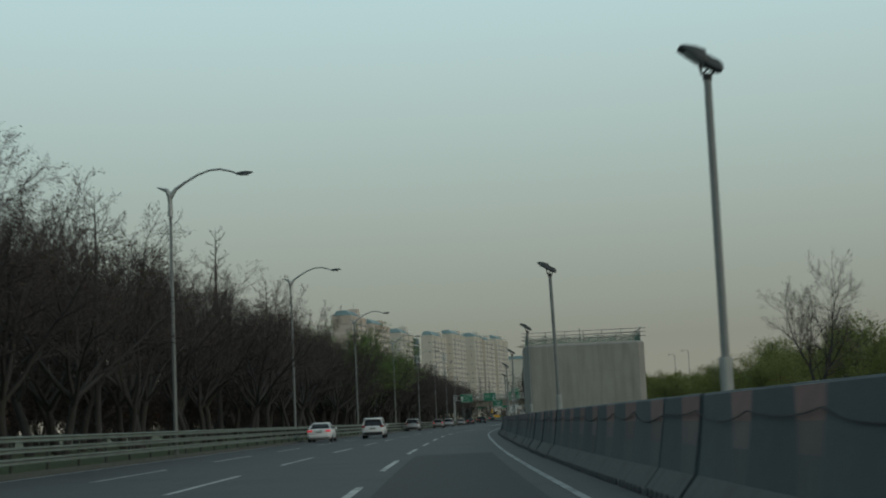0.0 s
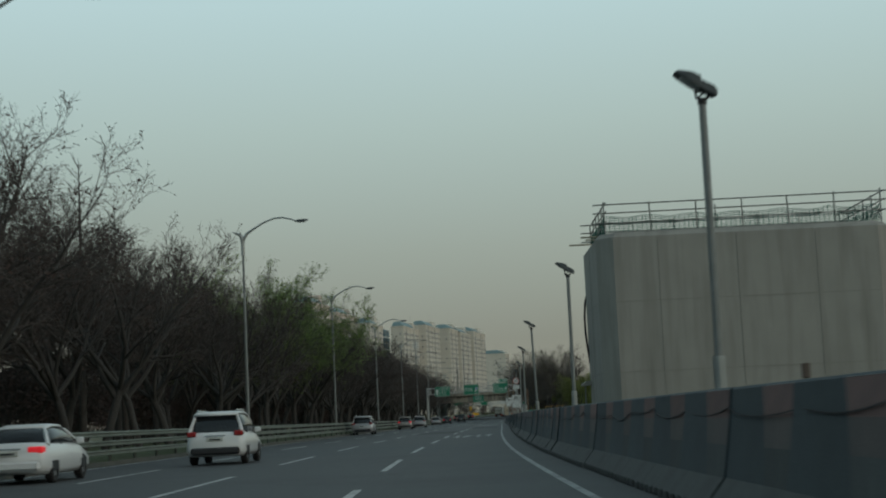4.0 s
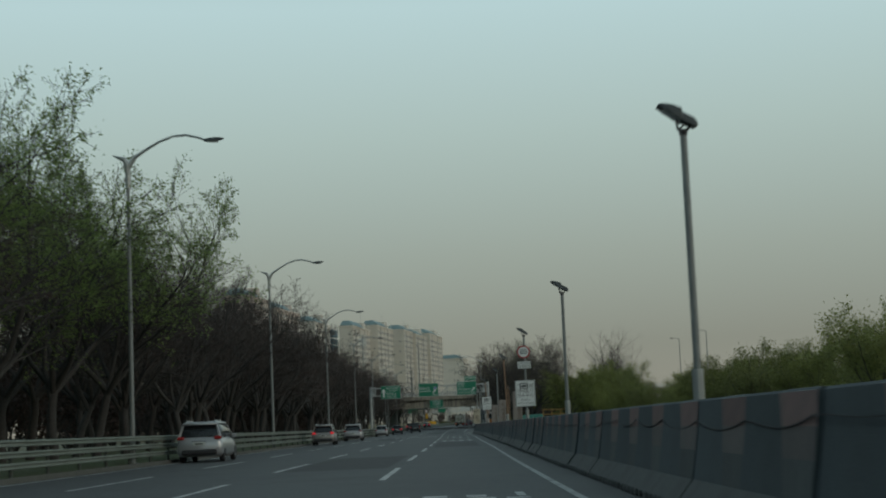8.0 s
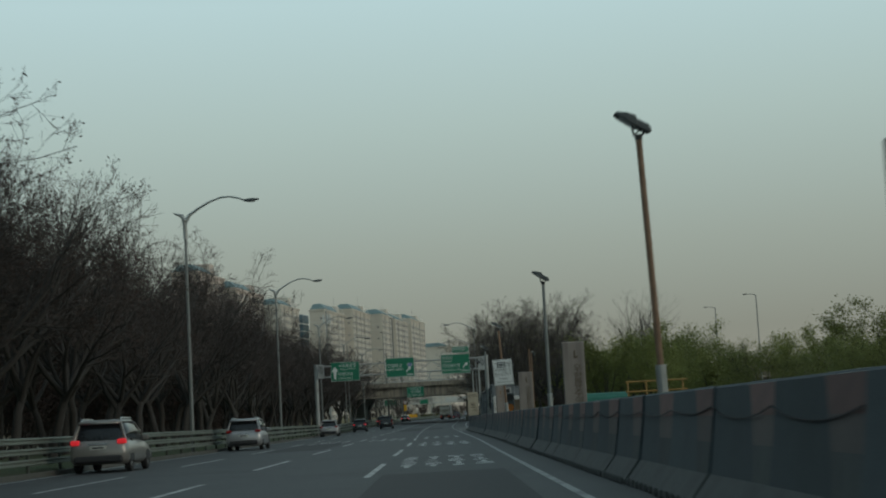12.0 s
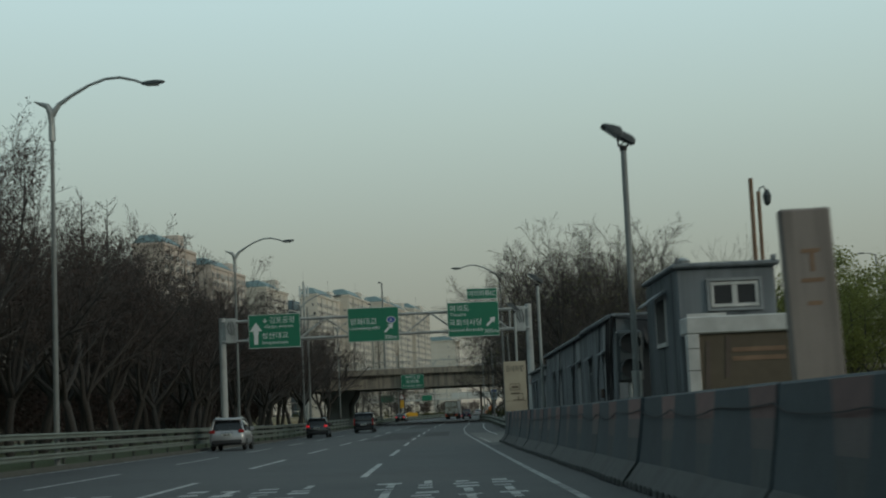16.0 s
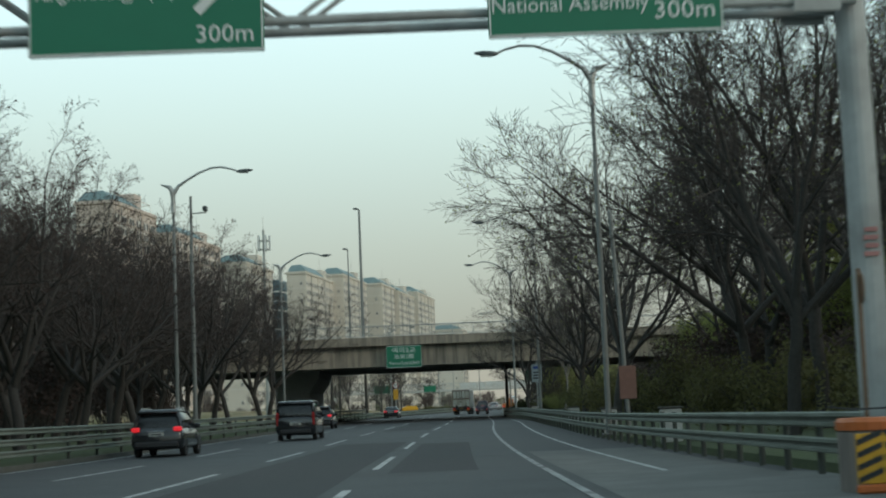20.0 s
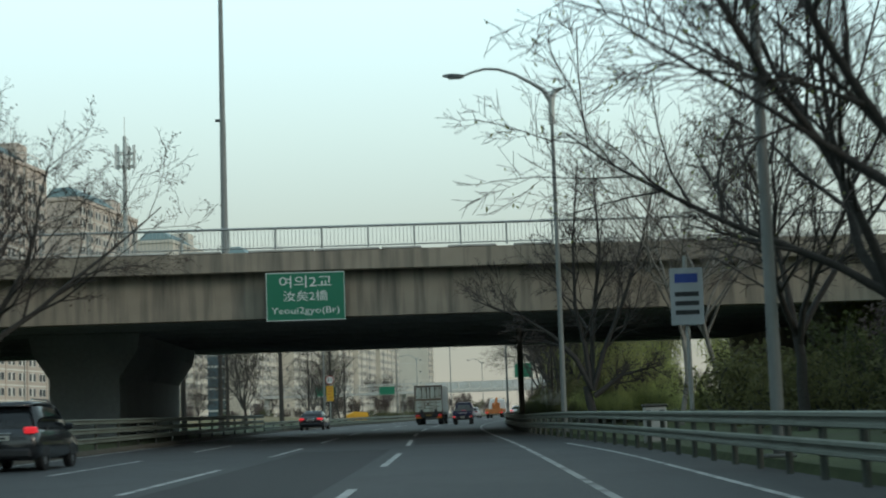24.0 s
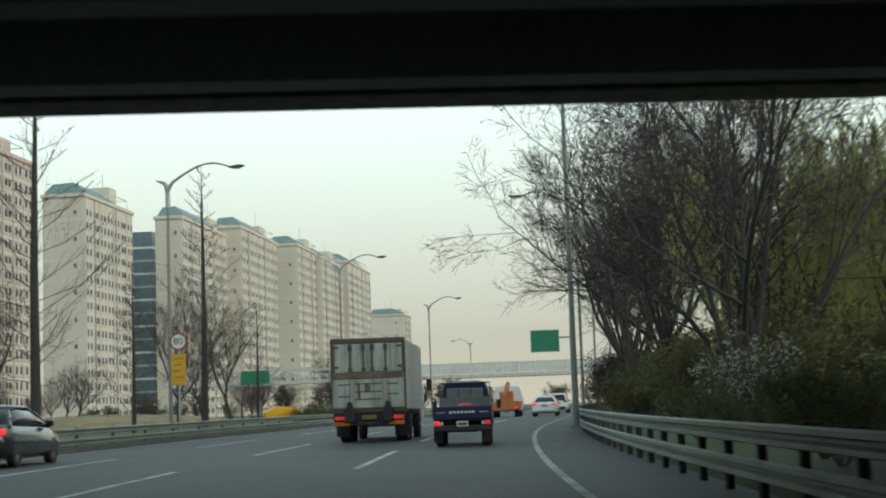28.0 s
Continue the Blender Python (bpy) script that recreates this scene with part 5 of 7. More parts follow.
mast(-1.95, 521.0, 7.1, 20.1, 0.16, "very tall lamp mast on the bridge")
mast(-4.1, 544.0, 7.1, 18.7, 0.10, "tall slim lamp mast on the bridge")
mast(21.9, 523.0, 7.1, 13.9, 0.09, "slim lamp mast on the bridge beside the trees")
t = thing("antenna_mast", "grey lattice-topped antenna mast beside the apartments", "antenna mast", m=up(-17.9, 592, 0))
b = Build()
b.tube([(0, 0, 0), (0, 0, 27.0)], [0.3, 0.16], 10)
part("pole", b, GALV, t)
for z in (24.2, 25.4):
    b = Build()
    pts = [(0.85 * math.cos(a), 0.85 * math.sin(a), z) for a in [k * math.pi / 5 for k in range(11)]]
    b.tube(pts, 0.05, 5)
    for k in range(5):
        a = k * 2 * math.pi / 5
        b.tube([(0, 0, z), (0.85 * math.cos(a), 0.85 * math.sin(a), z)], 0.04, 4)
    part("platform_ring", b, GALV, t)
for k in range(5):
    a = k * 2 * math.pi / 5
    b = Build()
    b.box(0.85 * math.cos(a) - 0.14, 0.85 * math.cos(a) + 0.14, 0.85 * math.sin(a) - 0.08, 0.85 * math.sin(a) + 0.08, 24.0, 26.2, 0, 0.03)
    part("antenna_panel", b, SIGN_WHITE, t)
b = Build()
b.tube([(0, 0, 27.0), (0, 0, 28.8)], 0.03, 5)
part("whip", b, GALV, t)

# a camera pole beside the median lamp
t = thing("camera_pole", "tall pole with a traffic camera beside a street lamp", "camera pole", m=beside(454.8, -13.2, 0.1))
b = Build()
b.tube([(0, 0, 0), (0, 0, 12.5)], [0.12, 0.07], 10)
part("pole", b, POLE_DARK, t)
b = Build()
b.tube([(0, 0, 11.6), (0.8, 0, 11.65)], 0.035, 6)
part("bracket", b, GALV, t)
b = Build()
b.box(0.65, 0.85, -0.3, 0.15, 11.7, 11.95, 0, 0.03)
part("camera_housing", b, LAMP_BODY, t)

# small signs on the right bank
t = thing("enforcement_sign", "small white camera sign on a pole by the trees", "road sign", m=beside(487.0, 5.08, 0.1))
b = Build()
b.tube([(0, 0.02, -0.1), (0, 0.02, 4.2)], 0.05, 8)
part("pole", b, GALV, t)
part("board", plate(Build(), 0.72, 1.25, 3.3, -0.04), material("dull_sign_sheeting", (0.36, 0.41, 0.44), 0.6, spread=0.06, bump=0), t)
b = Build()
b.box(-0.25, 0.25, -0.066, -0.06, 3.6, 3.8)
part("symbol", b, SIGN_BLUE, t)
for k in range(3):
    b = Build()
    b.box(-0.26, 0.26, -0.066, -0.06, 3.3 - k * 0.2, 3.4 - k * 0.2)
    part("writing_bar", b, SIGN_BLACK, t)
t = thing("notice_board", "faded reddish notice board leaning on a bent grey pole", "notice board", m=beside(428.8, 5.95, 0.12))
b = Build()
b.tube([(0, 0.02, -0.1), (-0.1, 0.02, 3.0), (-0.3, 0.02, 7.6)], 0.07, 8)
part("pole", b, POLE_DARK, t)
b = Build()
b.box(-0.28, 0.28, -0.08, -0.06, 1.25, 2.35, 0, 0.01)
part("board", b, material("faded_red_board", (0.20, 0.11, 0.09), 0.8), t)
m80 = beside(604, -15.7, 0.3)
t = round_limit(m80, 4.25, 0.43, "round speed limit sign above a yellow board by the median")
b = Build()
b.tube([(0, 0, -0.1), (0, 0, 4.4)], 0.06, 8)
part("pole", b, GALV, t)
b = Build()
b.box(-0.36, 0.36, -0.08, -0.06, 2.15, 3.65, 0, 0.01)
SIGN_RUST = material("orange_sign_writing", (0.42, 0.14, 0.03), 0.6, bump=0)
brd = part("yellow_board", b, SIGN_YELLOW, t)
for k in range(4):
    b = Build()
    b.box(-0.25 + 0.05 * (k % 2), 0.25 - 0.07 * (k % 3), -0.086, -0.081, 3.40 - k * 0.30, 3.47 - k * 0.30)
    part("writing_bar", b, SIGN_RUST, brd)

for y in (419.0, 435.6, 454.5, 493.0):
    t = thing("utility_box", "weathered low concrete utility box behind the guardrail", "utility box", "utility boxes on the bank", m=beside(y, min(right_edge(y), 5.75) + 0.35, 0.1))
    b = Build()
    b.box(-0.28, 0.28, -0.2, 0.2, -0.05, 0.92, 0, 0.03)
    part("body", b, SHED_TRIM, t)
    b = Build()
    b.box(-0.31, 0.31, -0.23, 0.23, 0.92, 0.99, 0, 0.02)
    part("lid", b, KERB, t)

# sign at the bend and the far pedestrian bridge
t = green_sign(0, 2.6, 5.0, 7.0, 0, "green direction sign over the bend ahead", [])
t.matrix_basis = up(23.7, 668.13, 0.4)
t = thing("sign_post", "grey cantilever post of the green sign at the bend", "sign post", m=up(27.4, 668.3, 0.4))
b = Build()
b.tube([(0, 0, -0.9), (0, 0, 6.8)], 0.16, 10)
b.tube([(0, 0, 6.3), (-3.6, 0, 6.3)], 0.08, 8)
part("post", b, GALV, t)
t = thing("footbridge", "pale steel footbridge across the expressway in the distance", "footbridge", m=up(15, 730, -0.9, 0, 0, -6))
b = Build()
b.box(-32, 40, -1.4, 1.4, 5.2, 5.7, 0, 0.03)
part("deck", b, SHED_TRIM, t)
for s in (-1.4, 1.4):
    for k in range(37):
        b = Build()
        b.box(-32 + k * 2 - 0.05, -32 + k * 2 + 0.05, s - 0.05, s + 0.05, 5.7, 7.0)
        part("post", b, SHED_TRIM, t)
    b = Build()
    b.box(-32, 40, s - 0.06, s + 0.06, 7.0, 7.12)
    b.box(-32, 40, s - 0.04, s + 0.04, 6.3, 6.36)
    part("rail", b, SHED_TRIM, t)
for k in range(15, 36):
    b = Build()
    b.box(-31.9 + k * 2, -30.1 + k * 2, -1.42, -1.38, 5.75, 6.95)
    part("parapet_panel", b, BOX_SIDE, t)
for k in range(15):
    b = Build()
    b.tube([(-32 + k * 2, -1.4, 5.75 if k % 2 else 6.95), (-30 + k * 2, -1.4, 6.95 if k % 2 else 5.75)], 0.05, 5)
    part("brace", b, GALV, t)
for x in (-31, -6, 39):
    b = Build()
    b.tube([(x, 0, 0.9), (x, 0, 5.2)], 0.45, 12)
    part("column", b, SHED_TRIM, t)
for x0, w, z0, z1 in ((-20, 3.8, 4.4, 6.2), (-9, 2.8, 4.3, 5.8)):
    s = green_sign(-w / 2, w / 2, z0, z1, 0, "green direction sign hung on the footbridge", [])
    s.matrix_basis = up(15 + x0, 727.6 - x0 * 0.1, 0, 0, 0, -6)


# ---- apartments ----
def window_mesh(w, h, frame_w, split):
    """A framed window in one piece: pale surround and two set-back lights with a bar between."""
    xs = [-w / 2, -w / 2 + frame_w, -split / 2, split / 2, w / 2 - frame_w, w / 2]
    zs = [0.0, frame_w, h - frame_w, h]
    v = [(x, -0.14, z) for z in zs for x in xs]
    f, mt = [], []
    for r in range(3):
        for c in range(5):
            q = (r * 6 + c, r * 6 + c + 1, (r + 1) * 6 + c + 1, (r + 1) * 6 + c)
            if r == 1 and c in (1, 3):
                n = len(v)
                v += [(v[k][0], -0.09, v[k][2]) for k in q]
                f += [(q[k], q[(k + 1) % 4], n + (k + 1) % 4, n + k) for k in range(4)] + [(n, n + 1, n + 2, n + 3)]
                mt += [0, 0, 0, 0, 1]
            else:
                f.append(q)
                mt.append(0)
    edge = [0, 1, 2, 3, 4, 5, 11, 17, 23, 22, 21, 20, 19, 18, 12, 6]
    n = len(v)
    v += [(v[k][0], 0.02, v[k][2]) for k in edge]
    f += [(edge[k], edge[(k + 1) % 16], n + (k + 1) % 16, n + k) for k in range(16)]
    mt += [0] * 16
    b = Build()
    b.v, b.f, b.m = v, f, mt
    return fix(b.mesh("window", [APT_FRAME, APT_GLASS]))


PAIR = window_mesh(3.4, 1.65, 0.10, 0.8)
WIDE = window_mesh(3.4, 1.6, 0.12, 0.2)
SMALL = window_mesh(0.9, 1.2, 0.1, 0.08)


def apartment(x, y, w, d, h, rz, seed, label, wall=None):
    """A slab of flats: blank end wall, long side with a window for every room, sheet roof."""
    wall = wall or APT_WALL
    r = random.Random(seed)
    t = thing("apartment_building", label, "apartment building", "apartment blocks", m=up(x, y, 0, 0, 0, rz))
    b = Build()
    b.box(-w / 2, w / 2, 0, d, -0.2, h, 0, 0.1)
    part("wall", b, wall, t)
    floors = int(h / 2.9)
    for f in range(1, floors):
        b = Build()
        z = f * 2.9
        b.box(w / 2 + 0.001, w / 2 + 0.1, 0.3, d, z - 0.16, z + 0.12)
        if f % 3 == 0 or f > floors - 3:
            b.box(-w / 2 - 0.05, w / 2 + 0.05, -0.06, -0.001, z - 0.08, z + 0.08)
        part("floor_band", b, APT_FRAME, t)
    bays = max(3, int(d / 4.7))
    for f in range(floors):
        for c in range(bays):
            part("window", WIDE if (c % 4 == 1) else PAIR, None, t, m=pose(w / 2 + 0.02, (c + 0.5) * d / bays, f * 2.9 + 0.8, 0, 0, 90))
        if f % 2:
            part("window", SMALL, None, t, m=pose(w * 0.28, -0.02, f * 2.9 + 0.9))
    for c in range(0, bays + 1, 2):
        b = Build()
        yy = min(max(c * d / bays, 0.25), d - 0.25)
        b.box(w / 2 - 0.1, w / 2 + (0.3 if c % 4 == 0 else 0.2), yy - 0.22, yy + 0.22, 0, h + (0.9 if c % 4 == 0 else 0.3))
        part("pilaster", b, wall, t)
    for c in (0.18, 0.62):
        b = Build()
        b.tube([(w / 2 + 0.2, d * c, 0.0), (w / 2 + 0.2, d * c, h)], 0.13, 6)
        part("drain_pipe", b, GALV, t)
    b = Build()
    b.box(-w / 2 - 0.35, w / 2 + 0.35, -0.35, d + 0.35, h, h + 0.9, 0, 0.1)
    part("roof_edge", b, wall, t)
    b = Build()
    a, z0 = w * 0.47, h + 0.9
    e0, e1 = d * 0.04, d * 0.62
    b.loft([[(-a, e0, z0), (a, e0, z0), (a, e1, z0), (-a, e1, z0)], [(-a * 1.04, e0 - 0.3, z0 + 0.35), (a * 1.04, e0 - 0.3, z0 + 0.35), (a * 1.04, e1, z0 + 0.35), (-a * 1.04, e1, z0 + 0.35)], [(-a * 0.75, e0 + 1.2, z0 + 2.5), (a * 0.3, e0 + 1.2, z0 + 2.7), (a * 0.3, e1 - 1.5, z0 + 2.7), (-a * 0.75, e1 - 1.5, z0 + 2.5)]])
    part("roof_crown", b, APT_ROOF, t, "blue-green sheet roof crown")
    b = Build()
    for yy in (e1 + 1, d * 0.9):
        b.tube([(-a, yy, z0), (-a, yy, z0 + 2.1), (a, yy, z0 + 2.1), (a, yy, z0)], 0.12, 4)
    for xx in (-a, a):
        b.tube([(xx, e1 + 1, z0 + 2.1), (xx, d * 0.9, z0 + 2.1)], 0.12, 4)
    part("roof_frame", b, APT_FRAME, t)
    b = Build()
    b.box(-a * 0.6, a * 0.6, d * 0.68, d * 0.84, z0, z0 + r.uniform(3.0, 4.6), 0, 0.1)
    part("lift_house", b, wall, t)
    b = Build()
    b.tube([(0.3, d * 0.75, z0 + 3.0), (0.3, d * 0.75, z0 + 8.0)], 0.06, 5)
    part("aerial", b, GALV, t)
    return t


FAR = 1.18
L1 = "tall cream apartment block with balcony windows and a sheet roof"
L2 = "tall beige apartment block with rows of windows"
for k, (nx, ny, w, d, h, wall) in enumerate(((-54.7, 700, 7.6, 25.4, 43.2, APT_PINK), (-50.1, 750.7, 6.8, 33.9, 42.4, APT_PINK), (-41.0, 812, 8, 28, 41, APT_WALL), (-27.6, 848, 5.6, 40, 41, APT_WALL),
                                          (-18.2, 884, 6.8, 38, 43, APT_WALL), (-7, 926, 8, 30, 43, APT_WALL), (-1.5, 950, 8, 34, 42, APT_WALL), (5.5, 986, 9, 42, 44, APT_WALL), (26, 1120, 14, 20, 36, APT_WALL))):
    rz = -9.5
    nx, ny, w, d, h = 8.4 + FAR * (nx - 8.4), 532.5 + FAR * (ny - 532.5), w * FAR, d * FAR, h * FAR
    x, y = nx - w / 2 * math.cos(radians(rz)), ny - w / 2 * math.sin(radians(rz))
    apartment(x, y, w, d, h, rz, k, L2 if wall is APT_PINK else L1, wall)
t = thing("office_tower", "blue-grey glazed office tower between the apartment blocks", "office building", m=up(8.4 - 49.9 * FAR, 532.5 + 345.5 * FAR, 0, 0, 0, -10) @ Matrix.Scale(FAR, 4))
b = Build()
b.box(-4, 4, 0, 10, -0.2, 42, 0, 0.1)
part("wall", b, TOWER_GLASS, t)
for f in range(1, 14):
    b = Build()
    b.box(-4.1, 4.1, -0.1, 10.1, f * 2.95 - 0.25, f * 2.95 + 0.25)
    part("floor_band", b, APT_FRAME if f % 2 else GALV, t)


# ---- the grass field beyond the bridge ----
for x, y, rx_, ry_, h in ((-30, 640, 14, 9, 1.9), (-14, 668, 12, 8, 1.3), (-46, 622, 12, 10, 2.2), (-22, 612, 9, 6, 1.5), (-66, 640, 14, 9, 2.3)):
    b = Build()
    rings = []
    for k in range(7):
        f = k / 6
        rings.append([(x + rx_ * math.cos(a) * math.cos(f * 1.55), y + ry_ * math.sin(a) * math.cos(f * 1.55), rise(y) - 0.2 + h * math.sin(f * 1.55) + 0.12 * math.sin(5 * a + k)) for a in [q * 2 * math.pi / 20 for q in range(20)]])
    b.loft(rings)
    tagged(part("earth_mound", b, STRAW), "low straw-coloured earth mound beyond the median", "earth mound", "earth mounds")
t = thing("orange_container", "orange-yellow site skip on the grass beyond the median", "skip", m=up(1.6, 668, 0.0, 0, 0, 10) @ Matrix.Diagonal((0.62, 0.62, 0.75, 1)))
b = Build()
b.loft([[(-2.2, -1, 0.0), (2.0, -1, 0.0), (2.0, 1, 0.0), (-2.2, 1, 0.0)], [(-2.8, -1.2, 1.2), (2.2, -1.2, 1.2), (2.2, 1.2, 1.2), (-2.8, 1.2, 1.2)], [(-1.0, -1.2, 1.9), (1.8, -1.2, 1.7), (1.8, 1.2, 1.7), (-1.0, 1.2, 1.9)]])
part("body", b, SIGN_YELLOW, t)
b = Build()
b.box(-2.0, 1.8, -1.24, -1.2, 0.5, 0.6)
part("rib", b, ORANGE, t)


# ---- trees ----
def grow(seed, height, fork, forks, open_angle, kids, seg=2, bend=0.10, droop=0.0, stout=0.0165, mains=()):
    """Limbs as (points, radii, level). A trunk forks at fork * height into forks upright limbs, which branch on."""
    r = random.Random(seed)
    out = []

    def limb(p, d, length, rad, level, n):
        pts, rr = [p.copy()], [rad]
        q, dd = p.copy(), d.copy()
        for i in range(n):
            w = bend * (1.0 + 0.35 * level)
            lift = (0.10 if level == 1 else 0.05) - droop * (level > 1)
            dd = (dd + Vector((r.uniform(-w, w), r.uniform(-w, w), r.uniform(-w, w) * 0.7 + (lift if level else 0)))).normalized()
            q = q + dd * (length / n)
            pts.append(q.copy())
            rr.append(rad * (1 - (0.85 if level else 0.25) * (i + 1) / n))
        out.append((pts, rr, level))
        return pts, rr

    def spread(pts, rr, length, level):
        if level > len(kids):
            return
        n = len(pts) - 1
        k = kids[level - 1]
        for j in range(k):
            f = min(0.22 + 0.78 * (j + r.random() * 0.9) / k, 0.985)
            i = min(int(f * n), n - 1)
            base = pts[i].lerp(pts[i + 1], f * n - i)
            along = (pts[i + 1] - pts[i]).normalized()
            ax = along.orthogonal().normalized()
            ax.rotate(Matrix.Rotation(r.uniform(0, 6.283), 3, along))
            ang = r.uniform(0.45, 0.95)
            d = (along * math.cos(ang) + ax * math.sin(ang)).normalized()
            ll = length * r.uniform(0.34, 0.58) * (1.15 - 0.5 * f)
            c, cr = limb(base, d, ll, max(rr[i] * (0.55 if level == 1 else 0.5), 0.006), level + 1, 3 if level == 1 else (1 if level == len(kids) else seg))
            spread(c, cr, ll, level + 1)

    tr = height * stout
    trunk, trr = limb(Vector((0, 0, -0.2)), Vector((r.uniform(-0.08, 0.08), r.uniform(-0.08, 0.08), 1)), height * fork + 0.2, tr, 0, 4)
    for pts in mains:
        pts = [Vector(p) for p in pts]
        rr = [tr * 0.62 * (1 - 0.85 * i / (len(pts) - 1)) for i in range(len(pts))]
        out.append((pts, rr, 1))
        spread(pts, rr, 0.72 * sum((q - p).length for p, q in zip(pts, pts[1:])), 1)
    for j in range(forks):
        az = j * 6.283 / forks + r.uniform(-0.5, 0.5)
        ang = open_angle * r.uniform(0.35, 1.15)
        d = Vector((math.sin(ang) * math.cos(az), math.sin(ang) * math.sin(az), math.cos(ang)))
        start = trunk[-1] if j % 2 else trunk[-2].lerp(trunk[-1], r.uniform(0.3, 0.9))
        ll = height * (1 - fork) * r.uniform(0.85, 1.08)
        c, cr = limb(start, d, ll, tr * r.uniform(0.5, 0.66), 1, 6)
        spread(c, cr, ll, 1)
    return out


def spire(seed, height):
    """A straight leader with many short level branches."""
    r = random.Random(seed)
    out = [([Vector((0, 0, -0.2)), Vector((0.05, 0, height * 0.4)), Vector((0, 0.05, height * 0.75)), Vector((0, 0, height))], [height * 0.014, height * 0.010, height * 0.005, 0.01], 0)]
    for k in range(58):
        z = height * (0.12 + 0.86 * (k + r.uniform(-0.4, 0.4)) / 58)
        ln = ((height - z) * 0.22 + 0.4) * r.uniform(0.55, 1.3)
        az = k * 2.4 + r.uniform(-0.6, 0.6)
        d = Vector((math.cos(az), math.sin(az), r.uniform(0.3, 0.85)))
        p0 = Vector((0, 0, z))
        p1 = p0 + d * ln * 0.5 + Vector((r.uniform(-0.1, 0.1), r.uniform(-0.1, 0.1), r.uniform(-0.12, 0.05))) * ln
        p2 = p1 + d * ln * 0.5 + Vector((r.uniform(-0.12, 0.12), r.uniform(-0.12, 0.12), r.uniform(0.05, 0.3))) * ln
        out.append(([p0, p1, p2], [0.022, 0.015, 0.006], 2))
        for j in range(10):
            f = 0.3 + 0.14 * j
            p = p0.lerp(p1, f) if f < 1 else p1.lerp(p2, f - 1)
            g = (d + Vector((r.uniform(-1, 1), r.uniform(-1, 1), r.uniform(-0.1, 1.1)))).normalized() * ln * r.uniform(0.2, 0.42)
            out.append(([p, p + g * 0.6 + Vector((r.uniform(-0.06, 0.06), r.uniform(-0.06, 0.06), 0)), p + g + Vector((0, 0, 0.08))], [0.007, 0.006, 0.004], 3))
    return out


def tree_meshes(limbs, seed, leaves=0, leaf_mat=None, leaf_size=0.1, twig_r=0.007, scatter=0.12, bark=None, twigs=None):
    wood, twig, leaf = Build(), Build(), Build()
    r = random.Random(seed + 99)
    tips = []
    for pts, rr, level in limbs:
        if level <= 1:
            wood.tube(pts, rr, 8 if level == 0 else 6, cap=False)
        elif level == 2:
            wood.tube(pts, [max(q, 0.014) for q in rr], 4, cap=False)
        else:
            twig.tube(pts, [max(q, twig_r) for q in rr], 3, cap=False)
        if level >= 3:
            tips.append(pts)
    for _ in range(leaves):
        pts = r.choice(tips)
        k = r.randrange(len(pts) - 1)
        p = pts[k].lerp(pts[k + 1], r.random()) + Vector((r.gauss(0, scatter), r.gauss(0, scatter), r.gauss(0, scatter)))
        s = leaf_size * r.uniform(0.6, 1.4)
        a = Vector((r.uniform(-1, 1), r.uniform(-1, 1), r.uniform(-1, 1))).normalized()
        c = a.orthogonal().normalized()
        leaf.add([p - a * s, p + c * s * 0.4, p + a * s, p - c * s * 0.4], [(0, 1, 2, 3)])
    return (wood.mesh("trunk", bark or BARK, True), twig.mesh("crown", twigs or TWIG), leaf.mesh("foliage", leaf_mat or LEAF) if leaves else None)


def weeping(seed, height):
    """A willow: few limbs, and long hanging strands set with narrow leaves."""
    r = random.Random(seed)
    limbs = grow(seed, height, 0.24, 6, 0.62, (8,), bend=0.16, stout=0.017)
    twig, leaf, wood = Build(), Build(), Build()
    for pts, rr, level in limbs:
        wood.tube(pts, [max(q, 0.014) for q in rr], 6 if level < 2 else 4, cap=False)
        if level == 0:
            continue
        for _ in range(7 if level == 2 else 9):
            k = r.randrange(len(pts) - 1) if level == 2 else len(pts) - 2
            p = pts[k].lerp(pts[k + 1], r.random())
            side = Vector((r.uniform(-1, 1), r.uniform(-1, 1), 0))
            fall = min(r.uniform(1.0, 3.8), max(p.z - 0.8, 0.5))
            path = [p, p + side * 0.35 + Vector((0, 0, -fall * 0.25)), p + side * 0.5 + Vector((0, 0, -fall * 0.65)), p + side * 0.52 + Vector((0, 0, -fall))]
            twig.tube(path, [0.008, 0.006, 0.005, 0.004], 3, cap=False)
            for j in range(int(9 * fall)):
                f = r.random() * 2.999
                q = path[int(f)].lerp(path[int(f) + 1], f % 1) + Vector((r.gauss(0, 0.07), r.gauss(0, 0.07), 0))
                a = Vector((r.uniform(-0.6, 0.6), r.uniform(-0.6, 0.6), -1)).normalized() * r.uniform(0.07, 0.14)
                c = Vector((r.uniform(-1, 1), r.uniform(-1, 1), 0.1)).normalized() * 0.032
                leaf.add([q - a, q + c, q + a, q - c], [(0, 1, 2, 3)])
    return (wood.mesh("trunk", BARK, True), twig.mesh("crown", PALE_TWIG), leaf.mesh("foliage", LEAF_FRESH_LIT))


def tree(meshes, m, s, label, name="tree", group=""):
    t = thing(name, label, "tree", group, m=m @ Matrix.Diagonal((s, s, s, 1)))
    part("trunk", meshes[0], None, t)
    part("crown", meshes[1], None, t)
    if meshes[2]:
        part("foliage", meshes[2], None, t)
    return t


